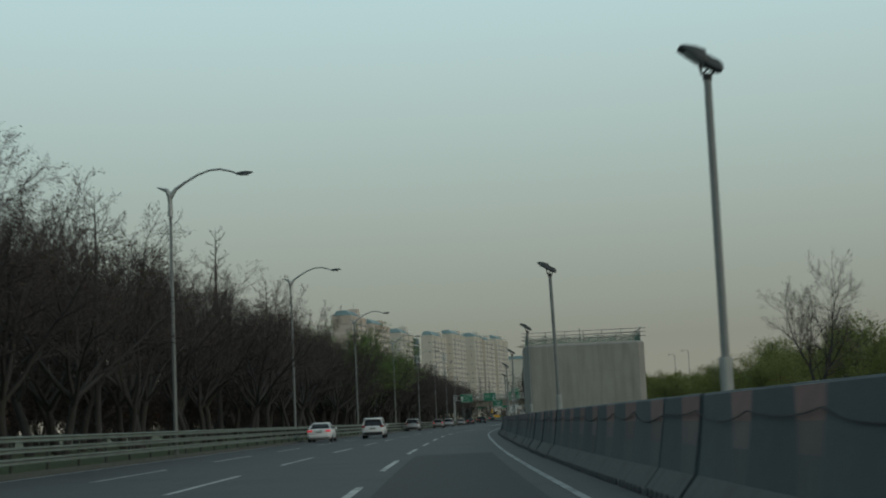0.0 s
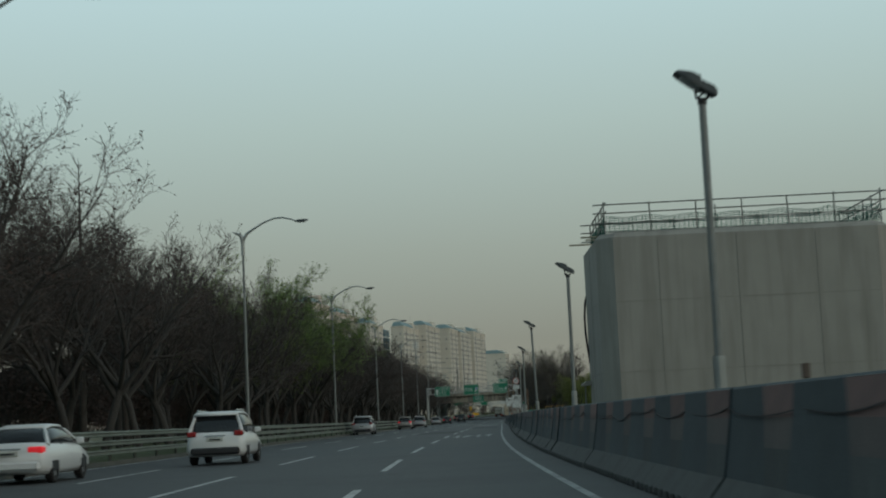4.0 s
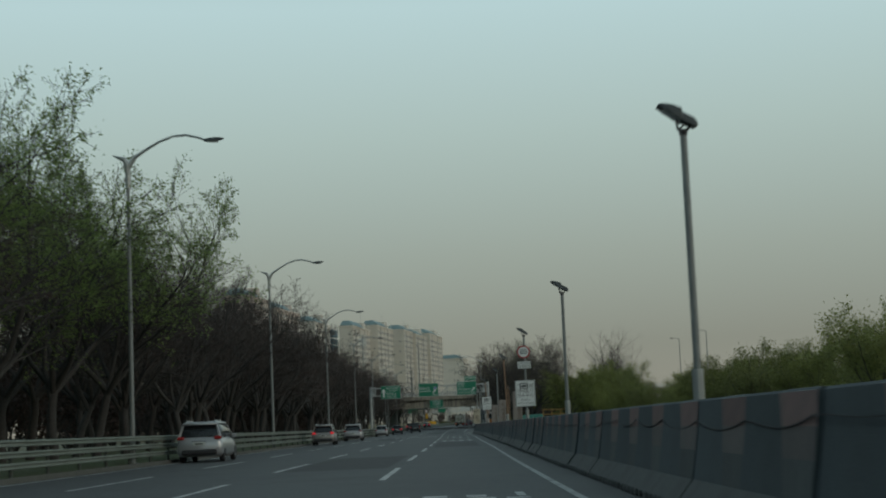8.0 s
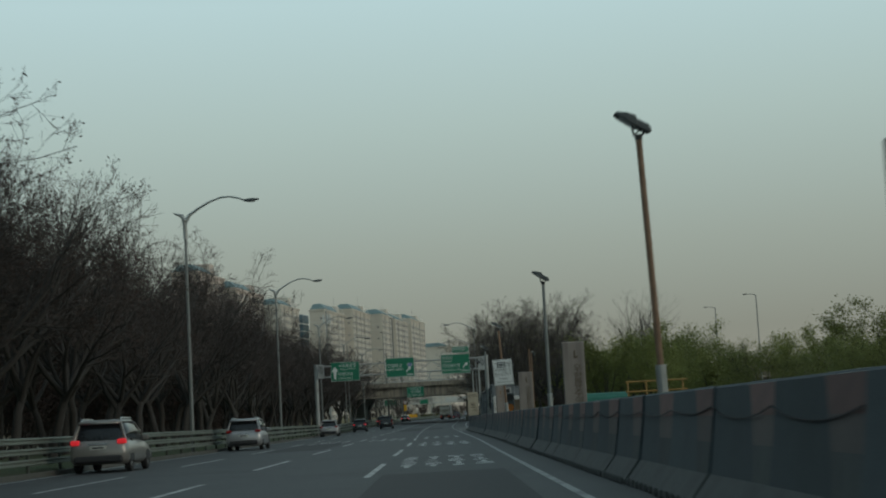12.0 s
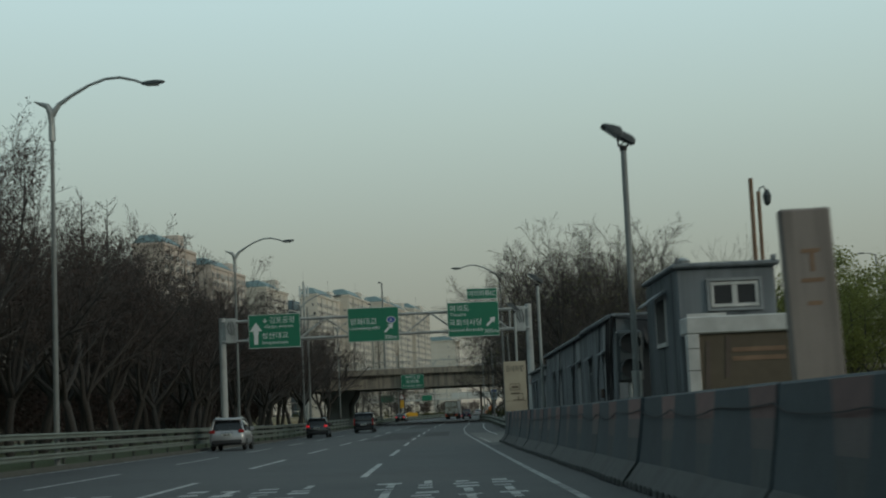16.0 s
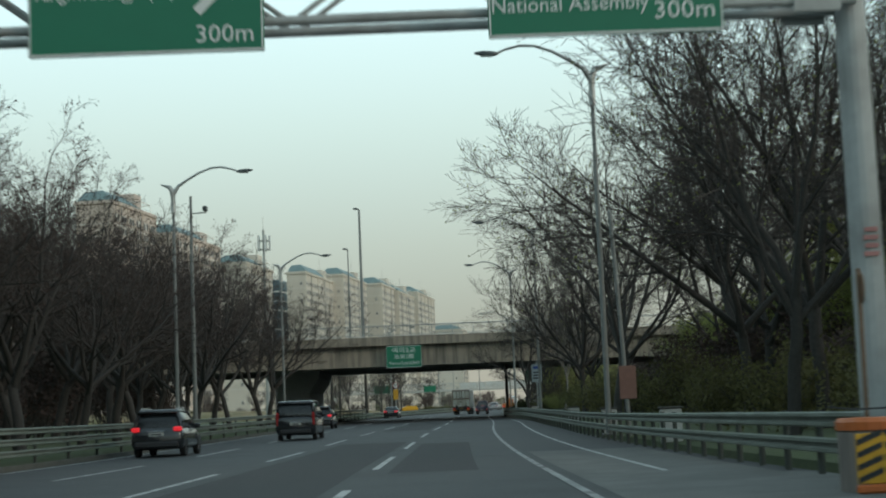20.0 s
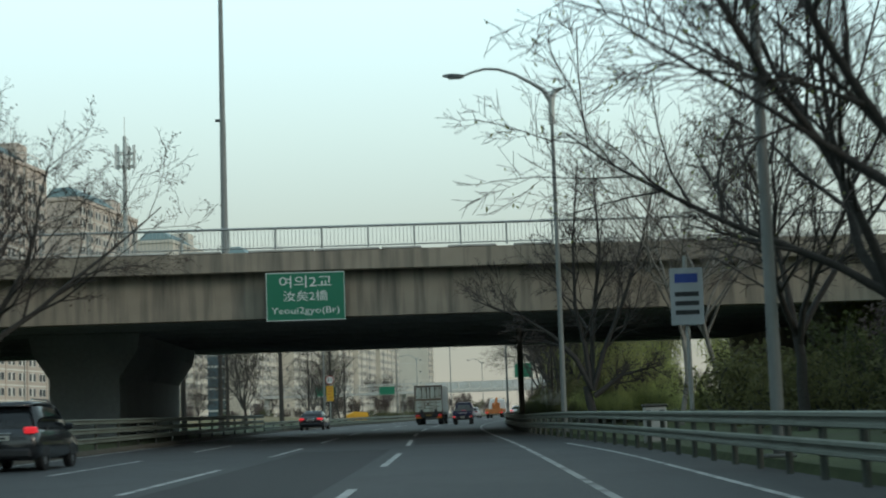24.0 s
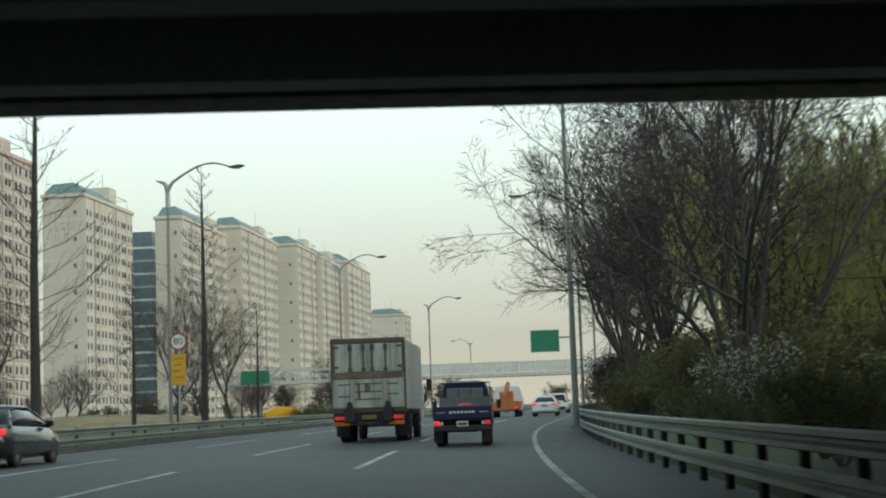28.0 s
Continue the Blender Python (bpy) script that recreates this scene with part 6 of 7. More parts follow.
rt = random.Random(21)
BROAD = [tree_meshes(grow(100 + k, 12.4, 0.28, 6, 0.85, (10, 7, 6), bend=0.18, stout=0.021), k, 3000, BUD, 0.065, scatter=0.12) for k in range(5)]
THICKET = [tree_meshes(grow(600 + k, 4.2, 0.05, 10, 0.75, (7, 5)), k, 2400, BUD, 0.11, scatter=0.25) for k in range(2)]
SPRING = [tree_meshes(grow(150 + k, 12.4, 0.26, 6, 0.82, (10, 7, 6), bend=0.18, stout=0.019), k, 14000, LEAF_PALE, 0.07, scatter=0.12) for k in range(2)]
CONE = [tree_meshes(spire(200 + k, 17.0), k, 400, BUD, 0.06) for k in range(2)]
ARCH = [tree_meshes(grow(300 + k, 13.0, 0.26, 5, 0.95, (12, 9, 8), bend=0.19, stout=0.018), k, 700, LEAF, 0.06) for k in range(5)]
VASE = [tree_meshes(grow(350 + k, 13.0, 0.27, 5, 0.72, (10, 8, 7), bend=0.19, stout=0.015), k, 900, LEAF, 0.06) for k in range(3)]
PALE = [tree_meshes(grow(360 + k, 12.5, 0.34, 6, 0.75, (9, 7, 6), bend=0.2, stout=0.0095), k, 0, twig_r=0.005, bark=PALE_BARK, twigs=PALE_TWIG) for k in range(2)]
SPREAD = tree_meshes(grow(371, 12.0, 0.07, 6, 0.85, (11, 9, 7), bend=0.2, stout=0.0165), 3, 1500, LEAF, 0.06)
POPLAR = tree_meshes(grow(380, 16.0, 0.1, 9, 0.16, (9, 5), bend=0.05), 4, 0)
WEEP = [weeping(440 + k, 9.5) for k in range(4)]
LEANING = tree_meshes(grow(392, 11.0, 0.15, 0, 0.5, (10, 9, 7), bend=0.17, stout=0.0175, mains=(
    ((0, 0, 1.55), (-0.5, 0, 2.6), (-1.3, 0.2, 3.5), (-2.5, 0.4, 4.3), (-3.4, 0.3, 4.6), (-4.3, 0.3, 5.0)),
    ((0, 0, 1.5), (-0.15, 0, 3.0), (-0.5, -0.2, 4.6), (-0.5, -0.3, 7.0), (-0.2, -0.4, 10.0)),
    ((0.05, 0, 1.45), (0.45, -0.2, 2.8), (1.2, -0.6, 4.6), (1.9, -0.8, 6.5), (2.6, -1.0, 9.3)),
    ((0, 0, 1.5), (0.2, 0.3, 4.0), (0.6, 0.5, 6.5), (0.5, 0.5, 9.6)),
    ((0.1, 0, 1.25), (1.2, 0.1, 2.0), (2.6, 0.1, 2.3))), ), 7, 1200, BUD, 0.05)
FRESH_BUSH = [tree_meshes(grow(470 + k, 5.0, 0.03, 11, 1.0, (7, 4), bend=0.18), k, 3600, LEAF_FRESH_LIT, 0.10, scatter=0.32) for k in range(2)]
WILLOW = [tree_meshes(grow(400 + k, 7.6, 0.16, 7, 0.85, (7, 4), 3, droop=0.12), k, 11000, LEAF, 0.115, scatter=0.34) for k in range(4)]
SHRUB = [tree_meshes(grow(500 + k, 3.2, 0.04, 9, 0.8, (6, 5)), k, 2600, LEAF_DARK, 0.07) for k in range(2)]
BUSH = [tree_meshes(grow(540 + k, 2.6, 0.03, 12, 1.15, (6, 4), bend=0.2), k, 3000, LEAF_OLIVE, 0.10, scatter=0.24) for k in range(2)]
BLOOM = tree_meshes(grow(520, 3.4, 0.04, 9, 0.8, (6, 5)), 1, 900, BLOSSOM, 0.06, scatter=0.05)

LB = "bare grey-brown roadside tree with dense dark twigs"
for row, (off, gap, s0) in enumerate(((-17.4, 6.4, 0.88), (-22.5, 6.6, 1.0), (-29.0, 9.0, 1.06))):
    y = 20.0 + row * 2.5
    while y < 506:
        k = rt.randrange(5)
        q = rt.random()
        mm = beside(y, off + rt.uniform(-1.2, 1.2), 0.2, rt.uniform(0, 360))
        s = s0 * rt.uniform(0.88, 1.06) * (0.84 if y < 78 else 1.0)
        if row < 2 and 196 < y < 224:
            tree(SPRING[k % 2], mm, 1.0, "roadside tree just coming into pale green leaf", group="trees along the median")
        elif row == 1 and q < 0.10:
            tree(CONE[k % 2], mm, s, "tall narrow bare conifer rising among the trees", group="trees along the median")
        else:
            tree(BROAD[k], mm, s, LB, group="trees along the median")
        y += gap * rt.uniform(0.8, 1.25)
for y, off in ((70, -16.3), (119, -19), (398, -20), (404, -23)):
    tree(CONE[rt.randrange(2)], beside(y, off, 0.2, rt.uniform(0, 360)), rt.uniform(0.9, 1.05) * (0.74 if y < 80 else 1), "tall narrow bare conifer rising among the trees", group="trees along the median")
for y, off, q in ((560, -19, 0.85), (568, -17.5, 0.7), (577, -20, 0.9), (584, -27, 0.75), (590.5, -17.6, 1.0), (603.5, -17.8, 0.5), (620.5, -19, 0.94), (655, -24.4, 0.6)):
    tree(CONE[int(y) % 2], beside(y, off, 0.0, y * 40), q, "tall narrow bare conifer on the grass before the flats", group="conifers before the flats")
for y, off, q in ((563, -22, 0.65), (573, -17, 0.6), (597, -23, 0.55), (613, -18.4, 0.6), (630, -19.8, 0.62), (645, -26, 0.5)):
    tree(VASE[int(y) % 3], beside(y, off, 0.0, y * 50), q, "small bare tree with fine spreading twigs on the lawn", group="small trees before the flats")

LR = "large bare tree with arching branches over the guardrail"
for y, off, s in ((413, 13.5, 0.72), (420, 10.4, 1.0), (433, 10.8, 1.0), (441, 13.0, 1.1), (455, 8.1, 1.15), (466, 9.6, 1.0), (476, 7.8, 0.92), (484, 9.5, 0.86), (492, 8.6, 0.7), (432, 16, 1.1), (446, 17, 1.15), (462, 16, 1.1), (478, 17, 1.1), 
                  (586, 8.6, 0.95), (595, 7.2, 1.0), (604, 6.8, 1.0), (614, 6.2, 0.95), (626, 7.5, 1.0), (640, 7, 1.0), (590, 6.4, 0.8), (599, 5.9, 0.78), (608, 5.6, 0.75), (618, 6.0, 0.75)):
    tree(VASE[rt.randrange(3)] if y > 550 or y == 455 else ARCH[rt.randrange(5)], beside(y, off, 0.3, rt.uniform(0, 360)), s, LR, group="trees on the right bank")

for y, off, s in ((571.0, 7.4, 0.95), (579, 8.6, 0.9)):
    tree(SPREAD, beside(y, off, 0.3, y * 77), s, "dark bare tree with several low stems beyond the bridge", group="trees on the right bank")

tree(VASE[1], beside(415.5, 8.5, 0.2, 60), 0.98, "tall bare tree with upright branches beside the gantry", group="trees on the right bank")
LG = "rounded willow in fresh yellow-green leaf beyond the works"
for y in range(30, 372, 11):
    for off, s in ((24, 0.72), (34, 0.92)):
        if 110 < y < 150 and off < 30:
            continue
        tree(WILLOW[rt.randrange(4)], beside(y + rt.uniform(-3, 3), off + rt.uniform(-2.5, 2.5), -0.1, rt.uniform(0, 360)), s * rt.uniform(0.75, 1.1), LG, "willow_tree", "willows beyond the works")
for y in range(384, 670, 9):
    if 520 < y < 572:
        continue
    for off, s in ((20, 0.9), (27, 1.05)):
        if y > 572 and (off < 25 or y % 2):
            continue
        tree(WEEP[rt.randrange(4)] if y > 520 else WILLOW[rt.randrange(4)], beside(y + rt.uniform(-3, 3), off + rt.uniform(-2, 2), 0.3, rt.uniform(0, 360)), s * rt.uniform(0.8, 1.15), LG, "willow_tree", "willows on the right bank")
for y in range(412, 508, 4):
    tree((THICKET if y % 8 else BUSH)[rt.randrange(2)], beside(y + rt.uniform(-1, 1), 13.5 + rt.uniform(-2.5, 2.5), 0.2, rt.uniform(0, 360)), rt.uniform(0.6, 1.0), "dull brown and olive thicket below the trees", "shrub", "thickets on the right bank")
for y in range(420, 660, 12):
    if 470 < y < 553:
        continue
    tree(BUSH[rt.randrange(2)], beside(y + rt.uniform(-2, 2), 8.6 + rt.uniform(0, 4) if y < 520 else 7.2 + rt.uniform(0, 3), 0.2, rt.uniform(0, 360)), rt.uniform(0.7, 1.2), "low leafy shrub at the foot of the trees", "shrub", "shrubs on the right bank")
for y in range(555, 571, 2):
    tree(BUSH[y % 4 // 2], beside(y, 7.6 + rt.uniform(-0.5, 1.2), 0.1, rt.uniform(0, 360)), rt.uniform(0.32, 0.5), "low leafy shrub behind the guardrail beyond the bridge", "shrub", "shrubs on the right bank")
for y in range(553, 581, 2):
    for off in (9.5, 13.5, 18.0):
        tree(FRESH_BUSH[y % 4 // 2], beside(y, off + rt.uniform(-1.6, 1.6), 0.15, rt.uniform(0, 360)), rt.uniform(0.24, 0.42), "young willow growth on the bank beyond the bridge", "willow_bush", "willow bushes on the right bank")
for y in range(549, 565, 2):
    tree(SHRUB[y % 4 // 2], beside(y, 5.0 + rt.uniform(-0.2, 1.0), 0.1, rt.uniform(0, 360)), rt.uniform(0.28, 0.4), "low dark shrub close behind the guardrail", "shrub", "shrubs on the right bank")
for y in range(594, 694, 4):
    tree((THICKET if y % 3 else BUSH)[y % 4 // 2], beside(y, 5.3 + rt.uniform(-0.3, 1.0), 0.1, rt.uniform(0, 360)), rt.uniform(0.5, 0.75), "reddish-brown thicket close behind the guardrail at the bend", "shrub", "shrubs on the right bank")
for y, off in ((567, 6.7), (571, 6.9)):
    tree(BLOOM, beside(y, off, 0.2, rt.uniform(0, 360)), rt.uniform(0.5, 0.65), "shrub in white blossom behind the guardrail", "blossom_shrub", "blossoming shrubs")
for y, off, s in ((52.6, 12.4, 0.4), (418, 13, 1.0)):
    tree(VASE[rt.randrange(3)], beside(y, off, 0, rt.uniform(0, 360)), s, "bare tree standing behind the barrier", group="bare trees beyond the works")

for x, y, q in ((36.5, 480, 0.86), (40, 482, 1.08), (43, 488, 0.9)):
    tree(POPLAR, up(x, y, -0.1, 0, 0, x * 40), q, "slender bare poplar far beyond the works", group="far poplars")
for y in range(570, 660, 5):
    for off in (9.0,):
        tree(BUSH[rt.randrange(2)], beside(y + rt.uniform(-1.5, 1.5), off + rt.uniform(-1.5, 1.5), 0.2, rt.uniform(0, 360)), rt.uniform(0.7, 1.2) * (1 if off < 15 else 1.5), "dense leafy undergrowth below the trees", "shrub", "undergrowth on the right bank")
for y, off in ((575, 12.0), (578, 9.8), (582, 14), (586, 10.8), (591, 13.5)):
    tree(WEEP[rt.randrange(4)], beside(y, off, 0.2, rt.uniform(0, 360)), rt.uniform(0.8, 1.0), LG, "willow_tree", "willows on the right bank")
for y in range(578, 640, 10):
    for off in (15.0,):
        tree(FRESH_BUSH[rt.randrange(2)], beside(y + rt.uniform(-1.5, 1.5), off + rt.uniform(-2, 2), 0.2, rt.uniform(0, 360)), rt.uniform(0.7, 1.15), "young willow bush in fresh leaf on the bank", "willow_bush", "willow bushes on the right bank")
for y in range(584, 640, 18):
    tree(WEEP[rt.randrange(4)], beside(y, 15.0 + rt.uniform(-1.5, 1.5), 0.2, rt.uniform(0, 360)), rt.uniform(0.85, 1.15), LG, "willow_tree", "willows on the right bank")
tree(LEANING, up(12.5, 509.9, 0.2), 1.0, "dark bare tree with a long limb reaching over the guardrail", group="trees on the right bank")
for x, y, q in ((15.4, 508, 0.85), (17.6, 509.5, 0.9)):
    tree(PALE[int(x) % 2], up(x, y, 0.4, 0, 0, x * 50), q, "pale-barked bare tree with fine branches before the bridge", group="trees on the right bank")

for k in range(42):
    y = 470 + k * 0.95
    tree(BUSH[k % 2] if k % 3 else SHRUB[k % 2], beside(y + rt.uniform(-1, 1), 8.5 + 11 * rt.random(), 0.25, rt.uniform(0, 360)), rt.uniform(0.55, 0.95), "dull olive undergrowth on the bank near the bridge", "shrub", "undergrowth near the bridge")

for y in range(628, 668, 3):
    tree(BUSH[y % 2], beside(y, -14.6 + rt.uniform(-0.8, 0.8), 0.2, rt.uniform(0, 360)), rt.uniform(0.28, 0.4), "low clipped hedge plant beyond the median guardrail", "hedge_plant", "hedge along the median")

# woods that close the view far off
for k in range(60):
    x, y = (rt.uniform(60, 260), rt.uniform(760, 830)) if k % 3 else (rt.uniform(-120, 20), rt.uniform(735, 790))
    tree(BROAD[rt.randrange(5)], up(x, y, -0.1, 0, 0, rt.uniform(0, 360)), rt.uniform(0.45, 0.7), "bare tree far off behind the footbridge", group="far trees")
for k in range(100):
    for off in (-27, -35):
        tree(THICKET[rt.randrange(2)], beside(22 + k * 4.9 + rt.uniform(-2, 2), off + rt.uniform(-3, 3), 0.1, rt.uniform(0, 360)), rt.uniform(0.85, 1.5), "dull brown thicket behind the roadside trees", "shrub", "thickets behind the trees")
for k in range(44):
    tree(THICKET[rt.randrange(2)] if k % 3 else SHRUB[0], up(-75 + k * 2.6 + rt.uniform(-1, 1), 700 - k * 0.3 + rt.uniform(-9, 9), -0.1, 0, 0, rt.uniform(0, 360)), rt.uniform(0.45, 0.8), "brown shrub on the far side of the grass", "shrub", "shrubs before the flats")


# ---- vehicles ----
def wheel_mesh():
    b = Build()
    prof = [(0.20, 0.0), (0.30, 0.0), (0.325, 0.03), (0.325, 0.17), (0.30, 0.20), (0.20, 0.20)]
    n = 18
    rings = [[(x, r * math.cos(a), r * math.sin(a)) for r, x in prof] for a in [2 * math.pi * k / n for k in range(n + 1)]]
    b.loft(rings, 0, closed=True, ends=False)
    tyre = fix(b.mesh("tyre", RUBBER))
    b = Build()
    b.tube([(0.03, 0, 0), (0.16, 0, 0)], 0.205, 16)
    for k in range(5):
        a = k * 2 * math.pi / 5
        b.box(0.015, 0.03, -0.03, 0.03, 0.04, 0.19)
        for i in range(len(b.v) - 8, len(b.v)):
            x, y, z = b.v[i]
            b.v[i] = (x, y * math.cos(a) - z * math.sin(a), y * math.sin(a) + z * math.cos(a))
    return tyre, fix(b.mesh("rim", RIM))


TYRE, RIM_MESH = wheel_mesh()


def wheel(parent, x, y, r=0.325, wide=1.0):
    """A wheel whose outer face looks away from the middle."""
    side = 1 if x > 0 else -1
    w = part("wheel", TYRE, None, parent, m=pose(x, y, r, 0, 0, 180 if side > 0 else 0) @ Matrix.Diagonal((wide, r / 0.325, r / 0.325, 1)))
    part("rim", RIM_MESH, None, w)
    return w


def shell(stations, slot=0, b=None):
    """A rounded body from stations (y, half width low, half width high, z low, z high)."""
    b = b or Build()
    rings = []
    for y, wl, wh, z0, z1 in stations:
        h = z1 - z0
        right = [(wl * 0.90, z0), (wl, z0 + h * 0.18), (wl * 1.0, z0 + h * 0.5), (wh, z0 + h * 0.86), (wh * 0.90, z0 + h * 0.97), (wh * 0.55, z1)]
        ring = [(x, y, z) for x, z in right] + [(-x, y, z) for x, z in reversed(right)]
        rings.append(ring)
    return b.loft(rings, slot)


CARS = {
    # lower body stations, cabin stations, roof stations, wheel places, tail lamp box, rear glass height
    "suv": (4.5, [(0.02, 0.80, 0.72, 0.42, 0.80), (0.10, 0.90, 0.86, 0.30, 1.02), (0.5, 0.92, 0.88, 0.26, 1.05), (2.6, 0.92, 0.88, 0.26, 1.03), (3.3, 0.91, 0.86, 0.27, 1.0), (4.2, 0.88, 0.80, 0.30, 0.86), (4.48, 0.74, 0.66, 0.40, 0.70)],
            [(0.16, 0.84, 0.70, 0.96, 1.02), (0.42, 0.85, 0.68, 0.96, 1.60), (1.0, 0.86, 0.70, 0.96, 1.65), (2.1, 0.86, 0.70, 0.96, 1.64), (2.6, 0.85, 0.68, 0.96, 1.54), (3.35, 0.84, 0.70, 0.92, 1.0)],
            [(0.30, 0.70, 0.62, 1.54, 1.62), (0.6, 0.71, 0.64, 1.58, 1.68), (2.0, 0.71, 0.64, 1.58, 1.69), (2.5, 0.69, 0.62, 1.52, 1.60)], (0.85, 3.5), (0.60, 0.88, 0.90, 1.06), 0.34),
    "minivan": (5.1, [(0.02, 0.86, 0.78, 0.42, 0.86), (0.12, 0.97, 0.92, 0.28, 1.08), (0.6, 0.98, 0.94, 0.24, 1.10), (3.1, 0.98, 0.94, 0.24, 1.08), (3.9, 0.97, 0.90, 0.25, 1.02), (4.8, 0.92, 0.84, 0.30, 0.88), (5.08, 0.76, 0.68, 0.40, 0.72)],
                [(0.14, 0.90, 0.76, 1.02, 1.10), (0.36, 0.91, 0.74, 1.02, 1.66), (1.0, 0.92, 0.76, 1.02, 1.71), (2.8, 0.92, 0.76, 1.02, 1.70), (3.2, 0.91, 0.74, 1.0, 1.58), (4.0, 0.90, 0.76, 0.96, 1.02)],
                [(0.22, 0.76, 0.68, 1.60, 1.68), (0.6, 0.78, 0.70, 1.64, 1.75), (2.7, 0.78, 0.70, 1.64, 1.75), (3.1, 0.75, 0.68, 1.58, 1.66)], (0.95, 4.05), (0.66, 0.95, 0.98, 1.12), 0.36),
    "sedan": (4.85, [(0.02, 0.80, 0.72, 0.42, 0.78), (0.10, 0.88, 0.82, 0.28, 0.96), (0.8, 0.91, 0.86, 0.22, 1.02), (2.7, 0.92, 0.88, 0.22, 0.98), (3.6, 0.91, 0.86, 0.23, 0.96), (4.5, 0.87, 0.78, 0.28, 0.78), (4.83, 0.72, 0.62, 0.36, 0.62)],
              [(0.55, 0.80, 0.66, 0.90, 0.98), (1.15, 0.83, 0.62, 0.90, 1.34), (1.7, 0.84, 0.62, 0.90, 1.42), (2.5, 0.84, 0.62, 0.90, 1.41), (3.0, 0.83, 0.61, 0.90, 1.28), (3.75, 0.82, 0.66, 0.88, 0.94)],
              [(1.25, 0.62, 0.54, 1.30, 1.38), (1.7, 0.64, 0.56, 1.36, 1.455), (2.5, 0.64, 0.56, 1.36, 1.45), (2.9, 0.62, 0.54, 1.28, 1.34)], (1.0, 3.8), (0.48, 0.86, 0.74, 0.90), 0.33),
    "van": (5.1, [(0.02, 0.90, 0.86, 0.42, 1.0), (0.08, 0.95, 0.93, 0.28, 1.16), (0.6, 0.96, 0.94, 0.24, 1.18), (3.6, 0.96, 0.94, 0.24, 1.14), (4.2, 0.95, 0.90, 0.25, 1.05), (4.9, 0.90, 0.82, 0.30, 0.86), (5.08, 0.76, 0.68, 0.40, 0.72)],
            [(0.07, 0.92, 0.86, 1.10, 1.20), (0.14, 0.92, 0.84, 1.10, 1.84), (1.0, 0.93, 0.84, 1.10, 1.90), (3.1, 0.93, 0.84, 1.10, 1.89), (3.5, 0.92, 0.82, 1.10, 1.74), (4.3, 0.90, 0.80, 1.0, 1.06)],
            [(0.09, 0.86, 0.78, 1.78, 1.86), (0.4, 0.86, 0.78, 1.84, 1.94), (3.0, 0.86, 0.78, 1.84, 1.94), (3.4, 0.83, 0.76, 1.74, 1.82)], (0.95, 4.1), (0.82, 0.955, 0.72, 1.36), 0.34),
}


